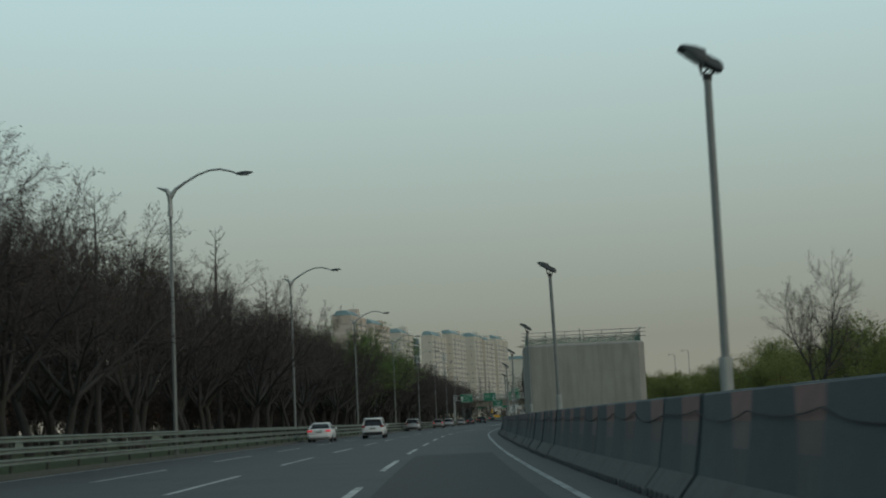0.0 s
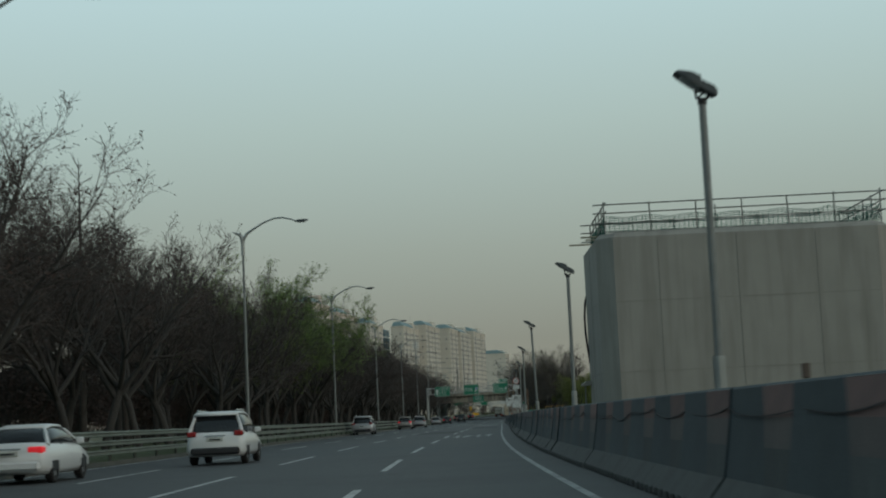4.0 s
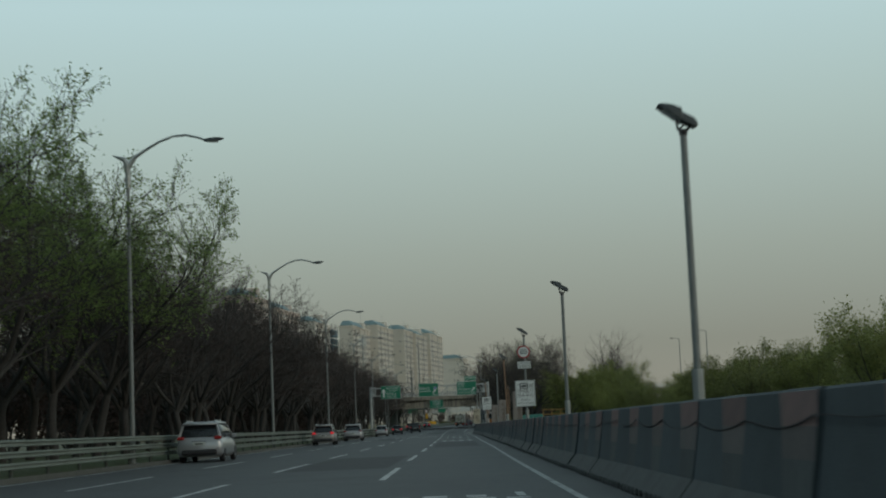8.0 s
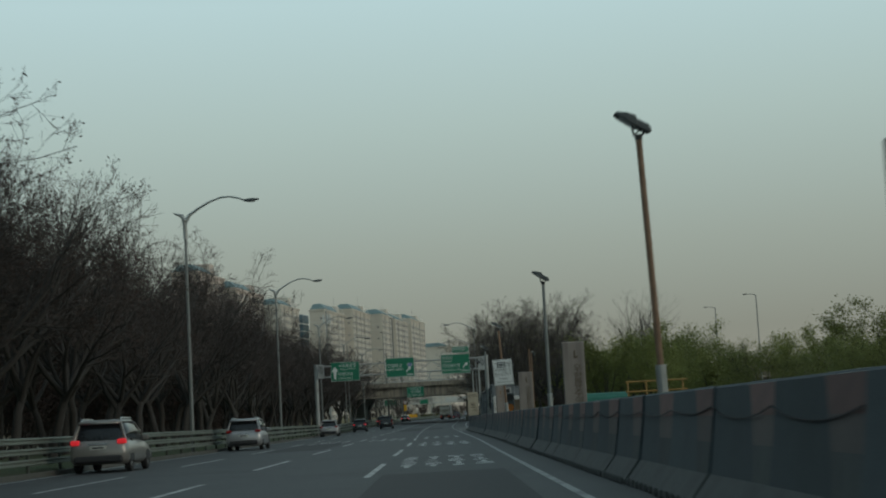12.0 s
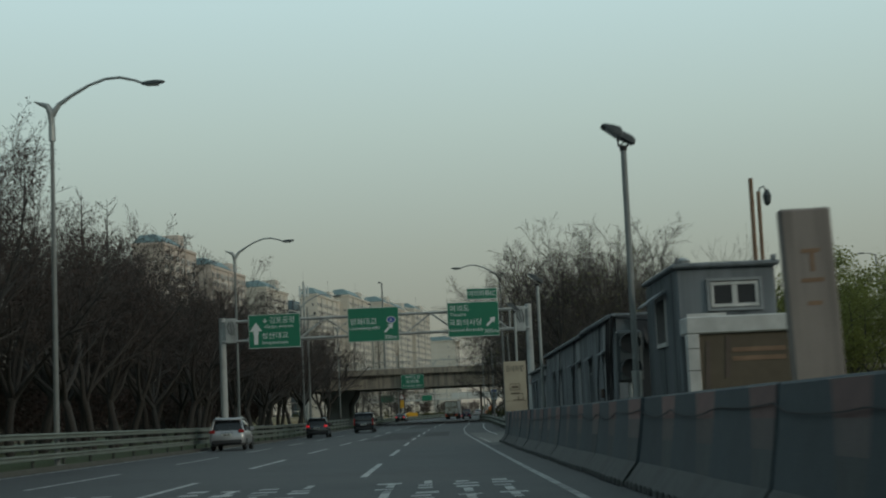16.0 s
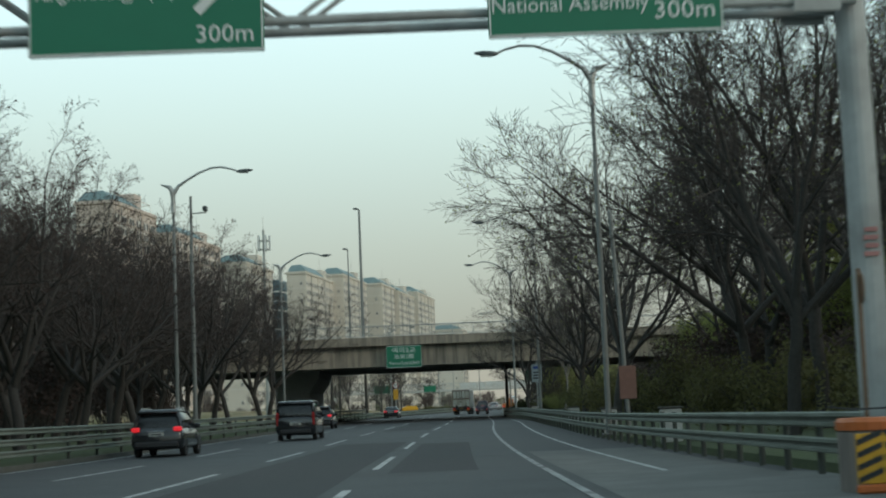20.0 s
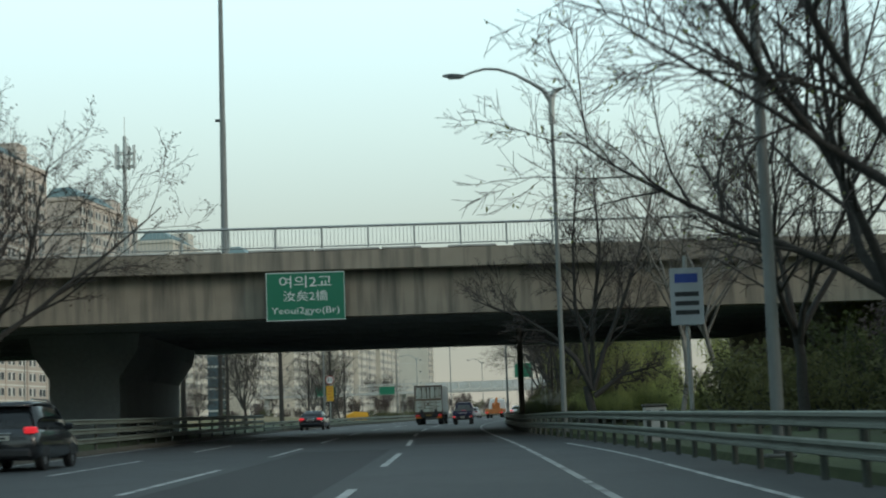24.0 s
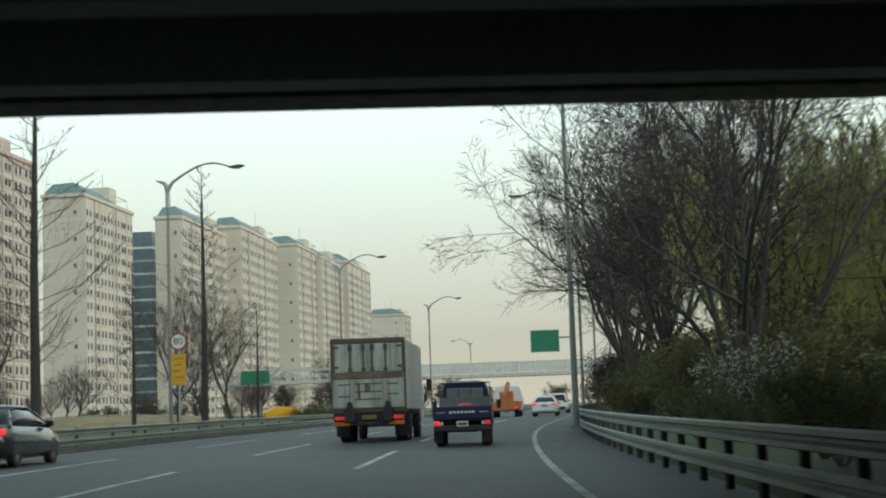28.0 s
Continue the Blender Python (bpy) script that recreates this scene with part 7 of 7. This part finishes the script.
def car(kind, paint, label, m, group="traffic in the inner lanes", lit=False, name=None):
    L, lower, cabin, roof, axles, tail, wr = CARS[kind]
    t = thing(name or {"suv": "suv", "minivan": "minivan", "sedan": "sedan_car", "van": "van"}[kind], label, "car", group, m=m)
    part("body", shell(lower), paint, t, smooth=True)
    part("glasshouse", shell(cabin), CAR_GLASS, t, "dark tinted glass", smooth=True)
    part("roof", shell(roof), paint, t, smooth=True)
    c = cabin
    for s in (-1, 1):
        for i, y_lo, y_hi in ((0, c[0][0] + 0.05, c[1][0]), (2, (c[1][0] + c[3][0]) / 2, (c[1][0] + c[3][0]) / 2 + 0.05), (4, c[-1][0] - 0.12, c[-2][0])):
            b = Build()
            wl, wh = c[1][1] * 0.985, c[1][2] * 0.97
            b.tube([(s * wl, y_lo, c[1][3] + 0.02), (s * (wl + wh) / 2 * 1.01, (y_lo + y_hi) / 2, (c[1][3] + c[1][4]) / 2), (s * wh, y_hi, c[1][4] - 0.03)], [0.07, 0.055, 0.05] if i == 0 else [0.04, 0.035, 0.03], 6)
            part("pillar", b, paint if i != 2 else PLASTIC, t)
        x0, x1, z0, z1 = tail
        b = Build()
        b.box(min(s * x0, s * x1), max(s * x0, s * x1), 0.015, 0.30, z0, z1, 0, 0.03)
        part("tail_lamp", b, TAIL_ON if lit else TAIL, t, "red tail lamp")
        b = Build()
        b.box(min(s * (c[-2][1] + 0.02), s * (c[-2][1] + 0.22)), max(s * (c[-2][1] + 0.02), s * (c[-2][1] + 0.22)), c[-2][0] + 0.2, c[-2][0] + 0.32, c[-2][3] + 0.02, c[-2][3] + 0.18, 0, 0.03)
        part("side_mirror", b, paint, t)
        for y in axles:
            wheel(t, s * (lower[2][1] - 0.005 if s > 0 else lower[2][1] - 0.005), y, wr)
        b = Build()
        b.box(min(s * 0.5, s * (lower[2][1] + 0.004)), max(s * 0.5, s * (lower[2][1] + 0.004)), axles[0] - wr - 0.07, axles[0] + wr + 0.07, lower[2][3], lower[2][3] + 0.42, 0, 0.1)
        part("wheel_arch", b, PLASTIC, t)
        b = Build()
        b.box(min(s * 0.5, s * (lower[2][1] + 0.004)), max(s * 0.5, s * (lower[2][1] + 0.004)), axles[1] - wr - 0.07, axles[1] + wr + 0.07, lower[2][3], lower[2][3] + 0.42, 0, 0.1)
        part("wheel_arch", b, PLASTIC, t)
    b = Build()
    b.box(-0.78, 0.78, -0.03, 0.2, 0.32, 0.56, 0, 0.06)
    part("rear_bumper", b, PLASTIC if kind != "sedan" else paint, t)
    b = Build()
    zp = 0.80 if kind != "sedan" else 0.74
    b.box(-0.26, 0.26, -0.012, 0.03, zp - 0.06, zp + 0.06, 0, 0.01)
    pl = part("number_plate", b, PLATE, t)
    b = Build()
    b.box(-0.18, 0.18, -0.016, -0.012, zp - 0.025, zp + 0.025)
    part("writing_bar", b, SIGN_BLACK, pl)
    b = Build()
    b.box(-0.32, 0.32, 0.0, 0.04, zp + 0.10, zp + 0.13, 0, 0.01)
    part("trim_strip", b, CHROME, t)
    if kind in ("suv", "minivan"):
        for s in (-1, 1):
            b = Build()
            b.tube([(s * 0.62, 0.5, roof[1][4] - 0.03), (s * 0.62, 0.65, roof[1][4] + 0.04), (s * 0.62, 2.1, roof[1][4] + 0.04), (s * 0.62, 2.3, roof[1][4] - 0.04)], 0.022, 6)
            part("roof_rail", b, CHROME, t)
    return t


def drive(y, off):
    return beside(y, off, 0.002)


car("suv", WHITE_CAR, "white compact SUV with roof rails on the inner lanes", drive(125.0, -7.6))
car("sedan", WHITE_CAR, "white saloon car with lit red tail lamps", drive(113.5, -10.7), lit=True)
car("minivan", SILVER_CAR, "silver people carrier with red tail lamps on the inner lane", drive(218.8, -11.1))
car("suv", BRONZE_CAR, "grey-bronze SUV with lit tail lamps on the inner lane", drive(278.0, -10.9), lit=True)
car("minivan", SILVER_CAR, "silver people carrier driving ahead on the inner lane", drive(313.8, -10.9))
car("suv", BLACK_CAR, "black SUV with lit red tail lamps on the inner lane", drive(431.5, -10.4), lit=True)
car("van", BLACK_CAR, "black panel van with tall red tail lamps", drive(452.6, -7.9))
car("suv", BLACK_CAR, "black SUV with lit tail lamps in the shade before the bridge", drive(490.0, -10.9), lit=True)
car("suv", SILVER_CAR, "dull silver small SUV on the inner lane near the gantry", drive(383.0, -10.9))
car("sedan", BLACK_CAR, "black saloon car with lit red tail lamps on the inner lane", drive(566.4, -11.0), lit=True)
car("sedan", WHITE_CAR, "white saloon car with lit tail lamps entering the bend", drive(640.0, 0.1), lit=True, group="traffic at the bend")
car("suv", WHITE_CAR, "white car further along the bend", drive(662.0, -0.3), group="traffic at the bend")
car("sedan", SILVER_CAR, "silver car on the inner lanes beyond the bridge", drive(652.0, -7.0), group="traffic at the bend")


def box_truck(m):
    t = thing("box_truck", "box truck with grimy white rear doors and rusty frame", "truck", m=m)
    W, Z0, Z1, LN = 1.2, 1.05, 3.35, 7.2
    b = Build()
    b.box(-W, W, 0.06, LN, Z0, Z1, 0, 0.03)
    part("cargo_box", b, BOX_SIDE, t)
    for x0, x1, z0, z1 in ((-W - 0.02, W + 0.02, Z1 - 0.14, Z1 + 0.03), (-W - 0.02, W + 0.02, Z0 - 0.08, Z0 + 0.08), (-W - 0.02, -W + 0.09, Z0 + 0.08, Z1 - 0.14), (W - 0.09, W + 0.02, Z0 + 0.08, Z1 - 0.14)):
        b = Build()
        b.box(x0, x1, -0.02, 0.14, z0, z1, 0, 0.015)
        part("frame_bar", b, RUST, t)
    for s in (-1, 1):
        b = Build()
        b.box(min(s * 0.015, s * (W - 0.09)), max(s * 0.015, s * (W - 0.09)), 0.0, 0.055, 2.28, Z1 - 0.15, 0, 0.01)
        door = part("rear_door", b, BOX_PAINT, t)
        for x in (0.14, 0.58):
            b = Build()
            b.tube([(s * x, -0.03, 2.32), (s * x, -0.03, Z1 - 0.16)], 0.03, 6)
            for z in (2.36, 3.02, Z1 - 0.24):
                b.box(s * x - 0.065, s * x + 0.065, -0.035, 0.0, z - 0.05, z + 0.05)
            part("lock_bar", b, RUST, door)
        for z in (2.45, 3.1):
            b = Build()
            b.box(min(s * 0.95, s * 1.12), max(s * 0.95, s * 1.12), -0.025, 0.0, z - 0.03, z + 0.03)
            part("hinge", b, RUST, door)
    b = Build()
    b.box(-W + 0.04, W - 0.04, -0.06, 0.0, Z0 + 0.06, 2.24, 0, 0.02)
    gate = part("tail_lift", b, BOX_PAINT, t, "stained white tail lift platform")
    b = Build()
    b.box(-W + 0.05, W - 0.05, -0.09, -0.06, 2.06, 2.25, 0, 0.01)
    part("lift_edge", b, RUST_STAIN, gate, "rust-stained top edge of the tail lift")
    for x in (-1.06, -0.52, 0.52, 1.06):
        b = Build()
        b.box(x - 0.065, x + 0.065, -0.10, -0.06, 1.16, 2.06, 0, 0.015)
        part("upright", b, BOX_PAINT, gate)
    for x0, x1, z in ((-0.97, -0.6, 1.88), (-0.97, -0.6, 1.5), (0.6, 0.97, 1.88), (0.6, 0.97, 1.55), (-0.44, 0.44, 1.9), (-0.44, 0.44, 1.64), (-0.44, 0.44, 1.4)):
        b = Build()
        b.box(x0, x1, -0.075, -0.06, z - 0.02, z + 0.02)
        part("rib", b, RUST, gate)
    b = Build()
    b.box(-0.36, -0.26, -0.068, -0.06, 1.42, 1.9)
    b.box(-0.12, 0.06, -0.068, -0.06, 1.66, 1.89)
    part("rust_streak", b, RUST_STAIN, gate)
    for x in (-0.62, 0.62):
        b = Build()
        b.box(x - 0.17, x + 0.17, -0.14, 0.25, 0.66, 1.12, 0, 0.03)
        b.loft([[(x - 0.12, -0.13, 1.1), (x + 0.12, -0.13, 1.1), (x + 0.12, -0.02, 1.1), (x - 0.12, -0.02, 1.1)], [(x - 0.05, -0.12, 1.34), (x + 0.08, -0.12, 1.3), (x + 0.08, -0.06, 1.3), (x - 0.05, -0.06, 1.34)]])
        b.tube([(x, -0.02, 0.85), (x, 0.6, 0.6)], 0.06, 8)
        part("lift_arm", b, STEEL_DARK, t)
    b = Build()
    b.box(-1.17, 1.17, 0.02, 0.16, 0.70, 0.97, 0, 0.02)
    part("rear_crossbeam", b, STEEL_DARK, t)
    b = Build()
    b.box(-1.15, 1.15, 0.0, 0.12, 0.55, 0.70, 0, 0.02)
    part("underrun_bar", b, STEEL_DARK, t)
    b = Build()
    b.box(-0.45, -0.28, 0.2, 6.9, 0.70, 1.0)
    b.box(0.28, 0.45, 0.2, 6.9, 0.70, 1.0)
    part("chassis", b, STEEL_DARK, t)
    for s in (-1, 1):
        b = Build()
        b.box(min(s * 0.62, s * 1.14), max(s * 0.62, s * 1.14), -0.02, 0.0, 0.56, 0.69, 0, 0.01)
        part("reflector", b, AMBER, t, "orange reflector strip")
        b = Build()
        b.box(min(s * 0.78, s * 1.12), max(s * 0.78, s * 1.12), -0.04, 0.02, 0.74, 0.86, 0, 0.02)
        part("tail_lamp", b, TAIL_DIM, t)
        for y, r in ((1.6, 0.46), (2.75, 0.46), (6.9, 0.46)):
            wheel(t, s * 1.12, y, r, 1.9 if y < 5 else 1.2)
        b = Build()
        b.box(min(s * 0.75, s * 1.18), max(s * 0.75, s * 1.18), 0.8, 0.84, 0.2, 0.95)
        part("mud_flap", b, RUBBER, t)
    b = Build()
    b.box(-0.24, 0.24, -0.025, 0.0, 0.74, 0.88, 0, 0.01)
    part("number_plate", b, PLATE_Y, t)
    b = Build()
    shell([(7.3, 1.1, 1.02, 0.5, 2.6), (7.5, 1.13, 1.04, 0.45, 2.7), (8.9, 1.13, 1.0, 0.45, 2.62), (9.2, 1.08, 0.92, 0.5, 2.3)], 0, b)
    part("cab", b, WHITE_CAR, t)
    for s in (-1, 1):
        b = Build()
        b.box(min(s * 1.25, s * 1.45), max(s * 1.25, s * 1.45), 8.9, 9.0, 1.75, 2.2, 0, 0.03)
        b.tube([(s * 1.1, 8.95, 2.25), (s * 1.35, 8.95, 2.2)], 0.02, 5)
        part("side_mirror", b, STEEL_DARK, t)
    return t


box_truck(drive(579.6, -3.22) @ Matrix.Diagonal((0.955, 0.955, 0.955, 1)))


def pickup(m):
    t = thing("pickup_truck", "navy blue flatbed pickup with dropped cargo and lit tail lamps", "pickup truck", m=m)
    W = 0.86
    b = Build()
    b.box(-W, W, 0.0, 0.05, 0.80, 1.17, 0, 0.015)
    gate = part("tailgate", b, BLUE_CAR, t)
    for k in range(7):
        b = Build()
        x = -0.33 + k * 0.11
        b.box(x - 0.036, x + 0.036, -0.008, 0.0, 0.97, 1.03, 0, 0.004)
        part("letter_shape", b, SIGN_WHITE, gate)
    for s in (-1, 1):
        b = Build()
        b.box(min(s * 0.5, s * 0.76), max(s * 0.5, s * 0.76), -0.006, 0.0, 0.99, 1.005)
        part("stripe", b, SIGN_WHITE, gate)
        b = Build()
        b.box(min(s * (W - 0.04), s * W), max(s * (W - 0.04), s * W), 0.05, 2.8, 0.80, 1.17, 0, 0.01)
        part("side_board", b, BLUE_CAR, t)
        b = Build()
        b.box(min(s * 0.56, s * 0.64), max(s * 0.56, s * 0.64), -0.03, 0.05, 0.63, 0.73, 0, 0.02)
        part("reversing_lamp", b, PLATE, t)
        b = Build()
        b.box(min(s * 0.65, s * 0.82), max(s * 0.65, s * 0.82), -0.04, 0.05, 0.62, 0.74, 0, 0.02)
        part("tail_lamp", b, TAIL_ON if s < 0 else TAIL_DIM, t, "red tail lamp")
        for y in (0.85, 3.6):
            wheel(t, s * 0.80, y, 0.31, 1.3 if y < 2 else 0.95)
        b = Build()
        b.box(min(s * 0.6, s * 0.86), max(s * 0.6, s * 0.86), 0.36, 0.39, 0.14, 0.62)
        part("mud_flap", b, RUBBER, t)
        b = Build()
        b.box(min(s * 0.95, s * 1.09), max(s * 0.95, s * 1.09), 4.2, 4.28, 1.1, 1.38, 0, 0.02)
        b.tube([(s * 0.8, 4.24, 1.35), (s * 1.0, 4.24, 1.36)], 0.015, 5)
        part("side_mirror", b, PLASTIC, t)
    b = Build()
    b.box(-W + 0.04, W - 0.04, 0.05, 2.8, 0.76, 0.80)
    part("bed_floor", b, STEEL_DARK, t)
    b = Build()
    b.box(-0.42, 0.42, 0.1, 4.2, 0.42, 0.62)
    part("chassis", b, STEEL_DARK, t)
    b = Build()
    b.box(-0.84, 0.84, -0.02, 0.1, 0.46, 0.62, 0, 0.02)
    part("rear_bumper", b, STEEL_DARK, t)
    b = Build()
    b.box(-0.17, 0.17, -0.045, -0.02, 0.58, 0.74, 0, 0.01)
    pl = part("number_plate", b, PLATE, t)
    b = Build()
    b.box(-0.12, 0.12, -0.049, -0.045, 0.63, 0.69)
    part("writing_bar", b, SIGN_BLACK, pl)
    b = Build()
    shell([(2.92, 0.80, 0.68, 0.45, 1.92), (3.05, 0.83, 0.70, 0.40, 1.97), (4.2, 0.83, 0.70, 0.40, 1.96), (4.75, 0.83, 0.68, 0.40, 1.35), (5.0, 0.76, 0.62, 0.45, 1.1)], 0, b)
    part("cab", b, BLUE_CAR, t)
    b = Build()
    b.box(-0.56, 0.56, 2.88, 2.93, 1.38, 1.74, 0, 0.02)
    part("rear_window", b, material("pale_cab_glass", (0.16, 0.18, 0.19), 0.1, bump=0), t)
    for x in (-0.19, 0.19):
        b = Build()
        b.box(x - 0.012, x + 0.012, 2.86, 2.88, 1.38, 1.74)
        part("window_bar", b, STEEL_DARK, t)
    b = Build()
    b.box(-0.80, 0.80, 2.80, 2.86, 0.80, 1.46, 0, 0.01)
    part("headboard", b, material("grey_headboard", (0.11, 0.125, 0.13), 0.6), t)
    b = Build()
    b.tube([(-0.78, 2.83, 1.17), (-0.78, 2.83, 1.9), (0.78, 2.83, 1.9), (0.78, 2.83, 1.17)], 0.02, 6)
    part("guard_frame", b, STEEL_DARK, t)
    b = Build()
    b.loft([[(-0.25, 1.6, 0.80), (0.3, 1.6, 0.80), (0.3, 2.3, 0.80), (-0.25, 2.3, 0.80)], [(-0.22, 1.65, 1.2), (0.26, 1.65, 1.22), (0.24, 2.2, 1.24), (-0.2, 2.2, 1.2)], [(-0.1, 1.8, 1.27), (0.15, 1.8, 1.26), (0.12, 2.1, 1.28), (-0.08, 2.1, 1.26)]])
    part("tarpaulin", b, SIGN_RED, t, "red tarpaulin bundle")
    return t


pickup(drive(571.6, 0.0) @ Matrix.Diagonal((0.88, 0.88, 0.88, 1)))

t = thing("crane_truck", "orange works truck with a folded crane ahead at the bend", "truck", "traffic at the bend", m=drive(642.0, -2.9))
b = Build()
b.box(-1.1, 1.1, 0.0, 4.0, 0.75, 1.15, 0, 0.03)
part("flatbed", b, CRANE, t)
b = Build()
b.tube([(0, 3.0, 1.1), (0, 3.0, 2.1), (0.25, 1.5, 2.45), (-0.1, 0.8, 1.5)], [0.24, 0.2, 0.15, 0.1], 6)
part("crane_arm", b, CRANE, t)
b = Build()
b.box(-0.5, 0.5, 2.6, 3.4, 1.15, 1.9, 0, 0.06)
part("crane_base", b, CRANE, t)
b = Build()
shell([(4.2, 1.05, 0.95, 0.5, 2.3), (4.4, 1.08, 0.97, 0.45, 2.4), (5.6, 1.08, 0.94, 0.45, 2.35), (5.9, 1.0, 0.88, 0.5, 2.0)], 0, b)
part("cab", b, WHITE_CAR, t)
for s in (-1, 1):
    for y in (0.9, 5.0):
        wheel(t, s * 1.0, y, 0.42, 1.5)
    b = Build()
    b.box(min(s * 0.7, s * 1.05), max(s * 0.7, s * 1.05), -0.03, 0.02, 0.62, 0.75, 0, 0.02)
    part("tail_lamp", b, TAIL_ON, t)
b = Build()
b.box(-0.9, 0.9, -0.02, 0.05, 0.5, 0.75, 0, 0.02)
part("underrun_bar", b, CRANE, t)

# parked white works truck behind the barrier's end
t = thing("works_truck", "dusty white double-cab flatbed truck parked at the works entrance", "truck", m=pose(10.95, 392.0, 0.006, 0, 0, 4) @ Matrix.Diagonal((1.1, 1.1, 1.1, 1)))
W = 0.86
b = Build()
shell([(2.35, 0.80, 0.68, 0.45, 1.93), (2.5, 0.84, 0.71, 0.40, 1.99), (4.4, 0.84, 0.71, 0.40, 1.97), (4.95, 0.83, 0.67, 0.40, 1.36), (5.2, 0.76, 0.62, 0.45, 1.1)], 0, b)
part("cab", b, DUSTY_WHITE, t)
b = Build()
b.box(-0.55, 0.55, 2.31, 2.36, 1.38, 1.76, 0, 0.02)
part("rear_window", b, CAR_GLASS, t)
for s in (-1, 1):
    for y0, y1 in ((2.65, 3.4), (3.5, 4.35)):
        b = Build()
        b.add([(s * 0.845, y0, 1.25), (s * 0.845, y1, 1.25), (s * 0.765, y1 - 0.05, 1.74), (s * 0.765, y0 + 0.03, 1.74)], [(0, 1, 2, 3)])
        b.add([(s * 0.80, y0, 1.25), (s * 0.80, y1, 1.25), (s * 0.72, y1 - 0.05, 1.74), (s * 0.72, y0 + 0.03, 1.74)], [(0, 1, 2, 3)])
        part("side_window", b, CAR_GLASS, t)
    for y in (0.75, 4.5):
        wheel(t, s * 0.80, y, 0.31, 1.3 if y < 2 else 0.95)
    b = Build()
    b.box(min(s * (W - 0.04), s * W), max(s * (W - 0.04), s * W), 0.05, 2.2, 0.80, 1.30, 0, 0.01)
    board = part("side_board", b, DUSTY_WHITE, t)
    b = Build()
    b.box(min(s * (W + 0.001), s * (W + 0.006)), max(s * (W + 0.001), s * (W + 0.006)), 0.12, 2.1, 1.14, 1.2)
    part("stripe", b, SIGN_YELLOW, board, "yellow-orange stripe")
    b = Build()
    b.box(min(s * 0.58, s * 0.82), max(s * 0.58, s * 0.82), -0.03, 0.05, 0.60, 0.74, 0, 0.02)
    part("tail_lamp", b, TAIL, t)
    b = Build()
    b.box(min(s * 0.95, s * 1.09), max(s * 0.95, s * 1.09), 4.3, 4.38, 1.1, 1.4, 0, 0.02)
    b.tube([(s * 0.8, 4.34, 1.36), (s * 1.0, 4.34, 1.36)], 0.015, 5)
    part("side_mirror", b, PLASTIC, t)
b = Build()
b.box(-W, W, 0.0, 0.05, 0.80, 1.16, 0, 0.015)
gate = part("tailgate", b, DUSTY_WHITE, t)
b = Build()
b.box(-0.7, 0.7, -0.006, -0.001, 0.90, 0.98)
part("stripe", b, SIGN_YELLOW, gate)
b = Build()
b.box(-W + 0.04, W - 0.04, 0.05, 2.2, 0.75, 0.80)
part("bed_floor", b, STEEL_DARK, t)
b = Build()
b.tube([(-0.78, 2.25, 0.8), (-0.78, 2.25, 2.0), (0.78, 2.25, 2.0), (0.78, 2.25, 0.8)], 0.025, 6)
for x in (-0.5, -0.25, 0.0, 0.25, 0.5):
    b.tube([(x, 2.22, 1.3), (x, 2.22, 2.0)], 0.02, 5)
part("guard_frame", b, DUSTY_WHITE, t)
b = Build()
b.tube([(-0.5, 2.25, 2.02), (-0.5, 2.25, 2.18)], 0.07, 10)
part("beacon", b, TAIL, t, "red beacon lamp")
b = Build()
b.box(-0.4, 0.4, 0.1, 4.8, 0.42, 0.72)
part("chassis", b, STEEL_DARK, t)

car("suv", WHITE_CAR, "white car parked behind the works truck", pose(13.6, 394.0, 0.004, 0, 0, 12), group="vehicles at the works entrance")
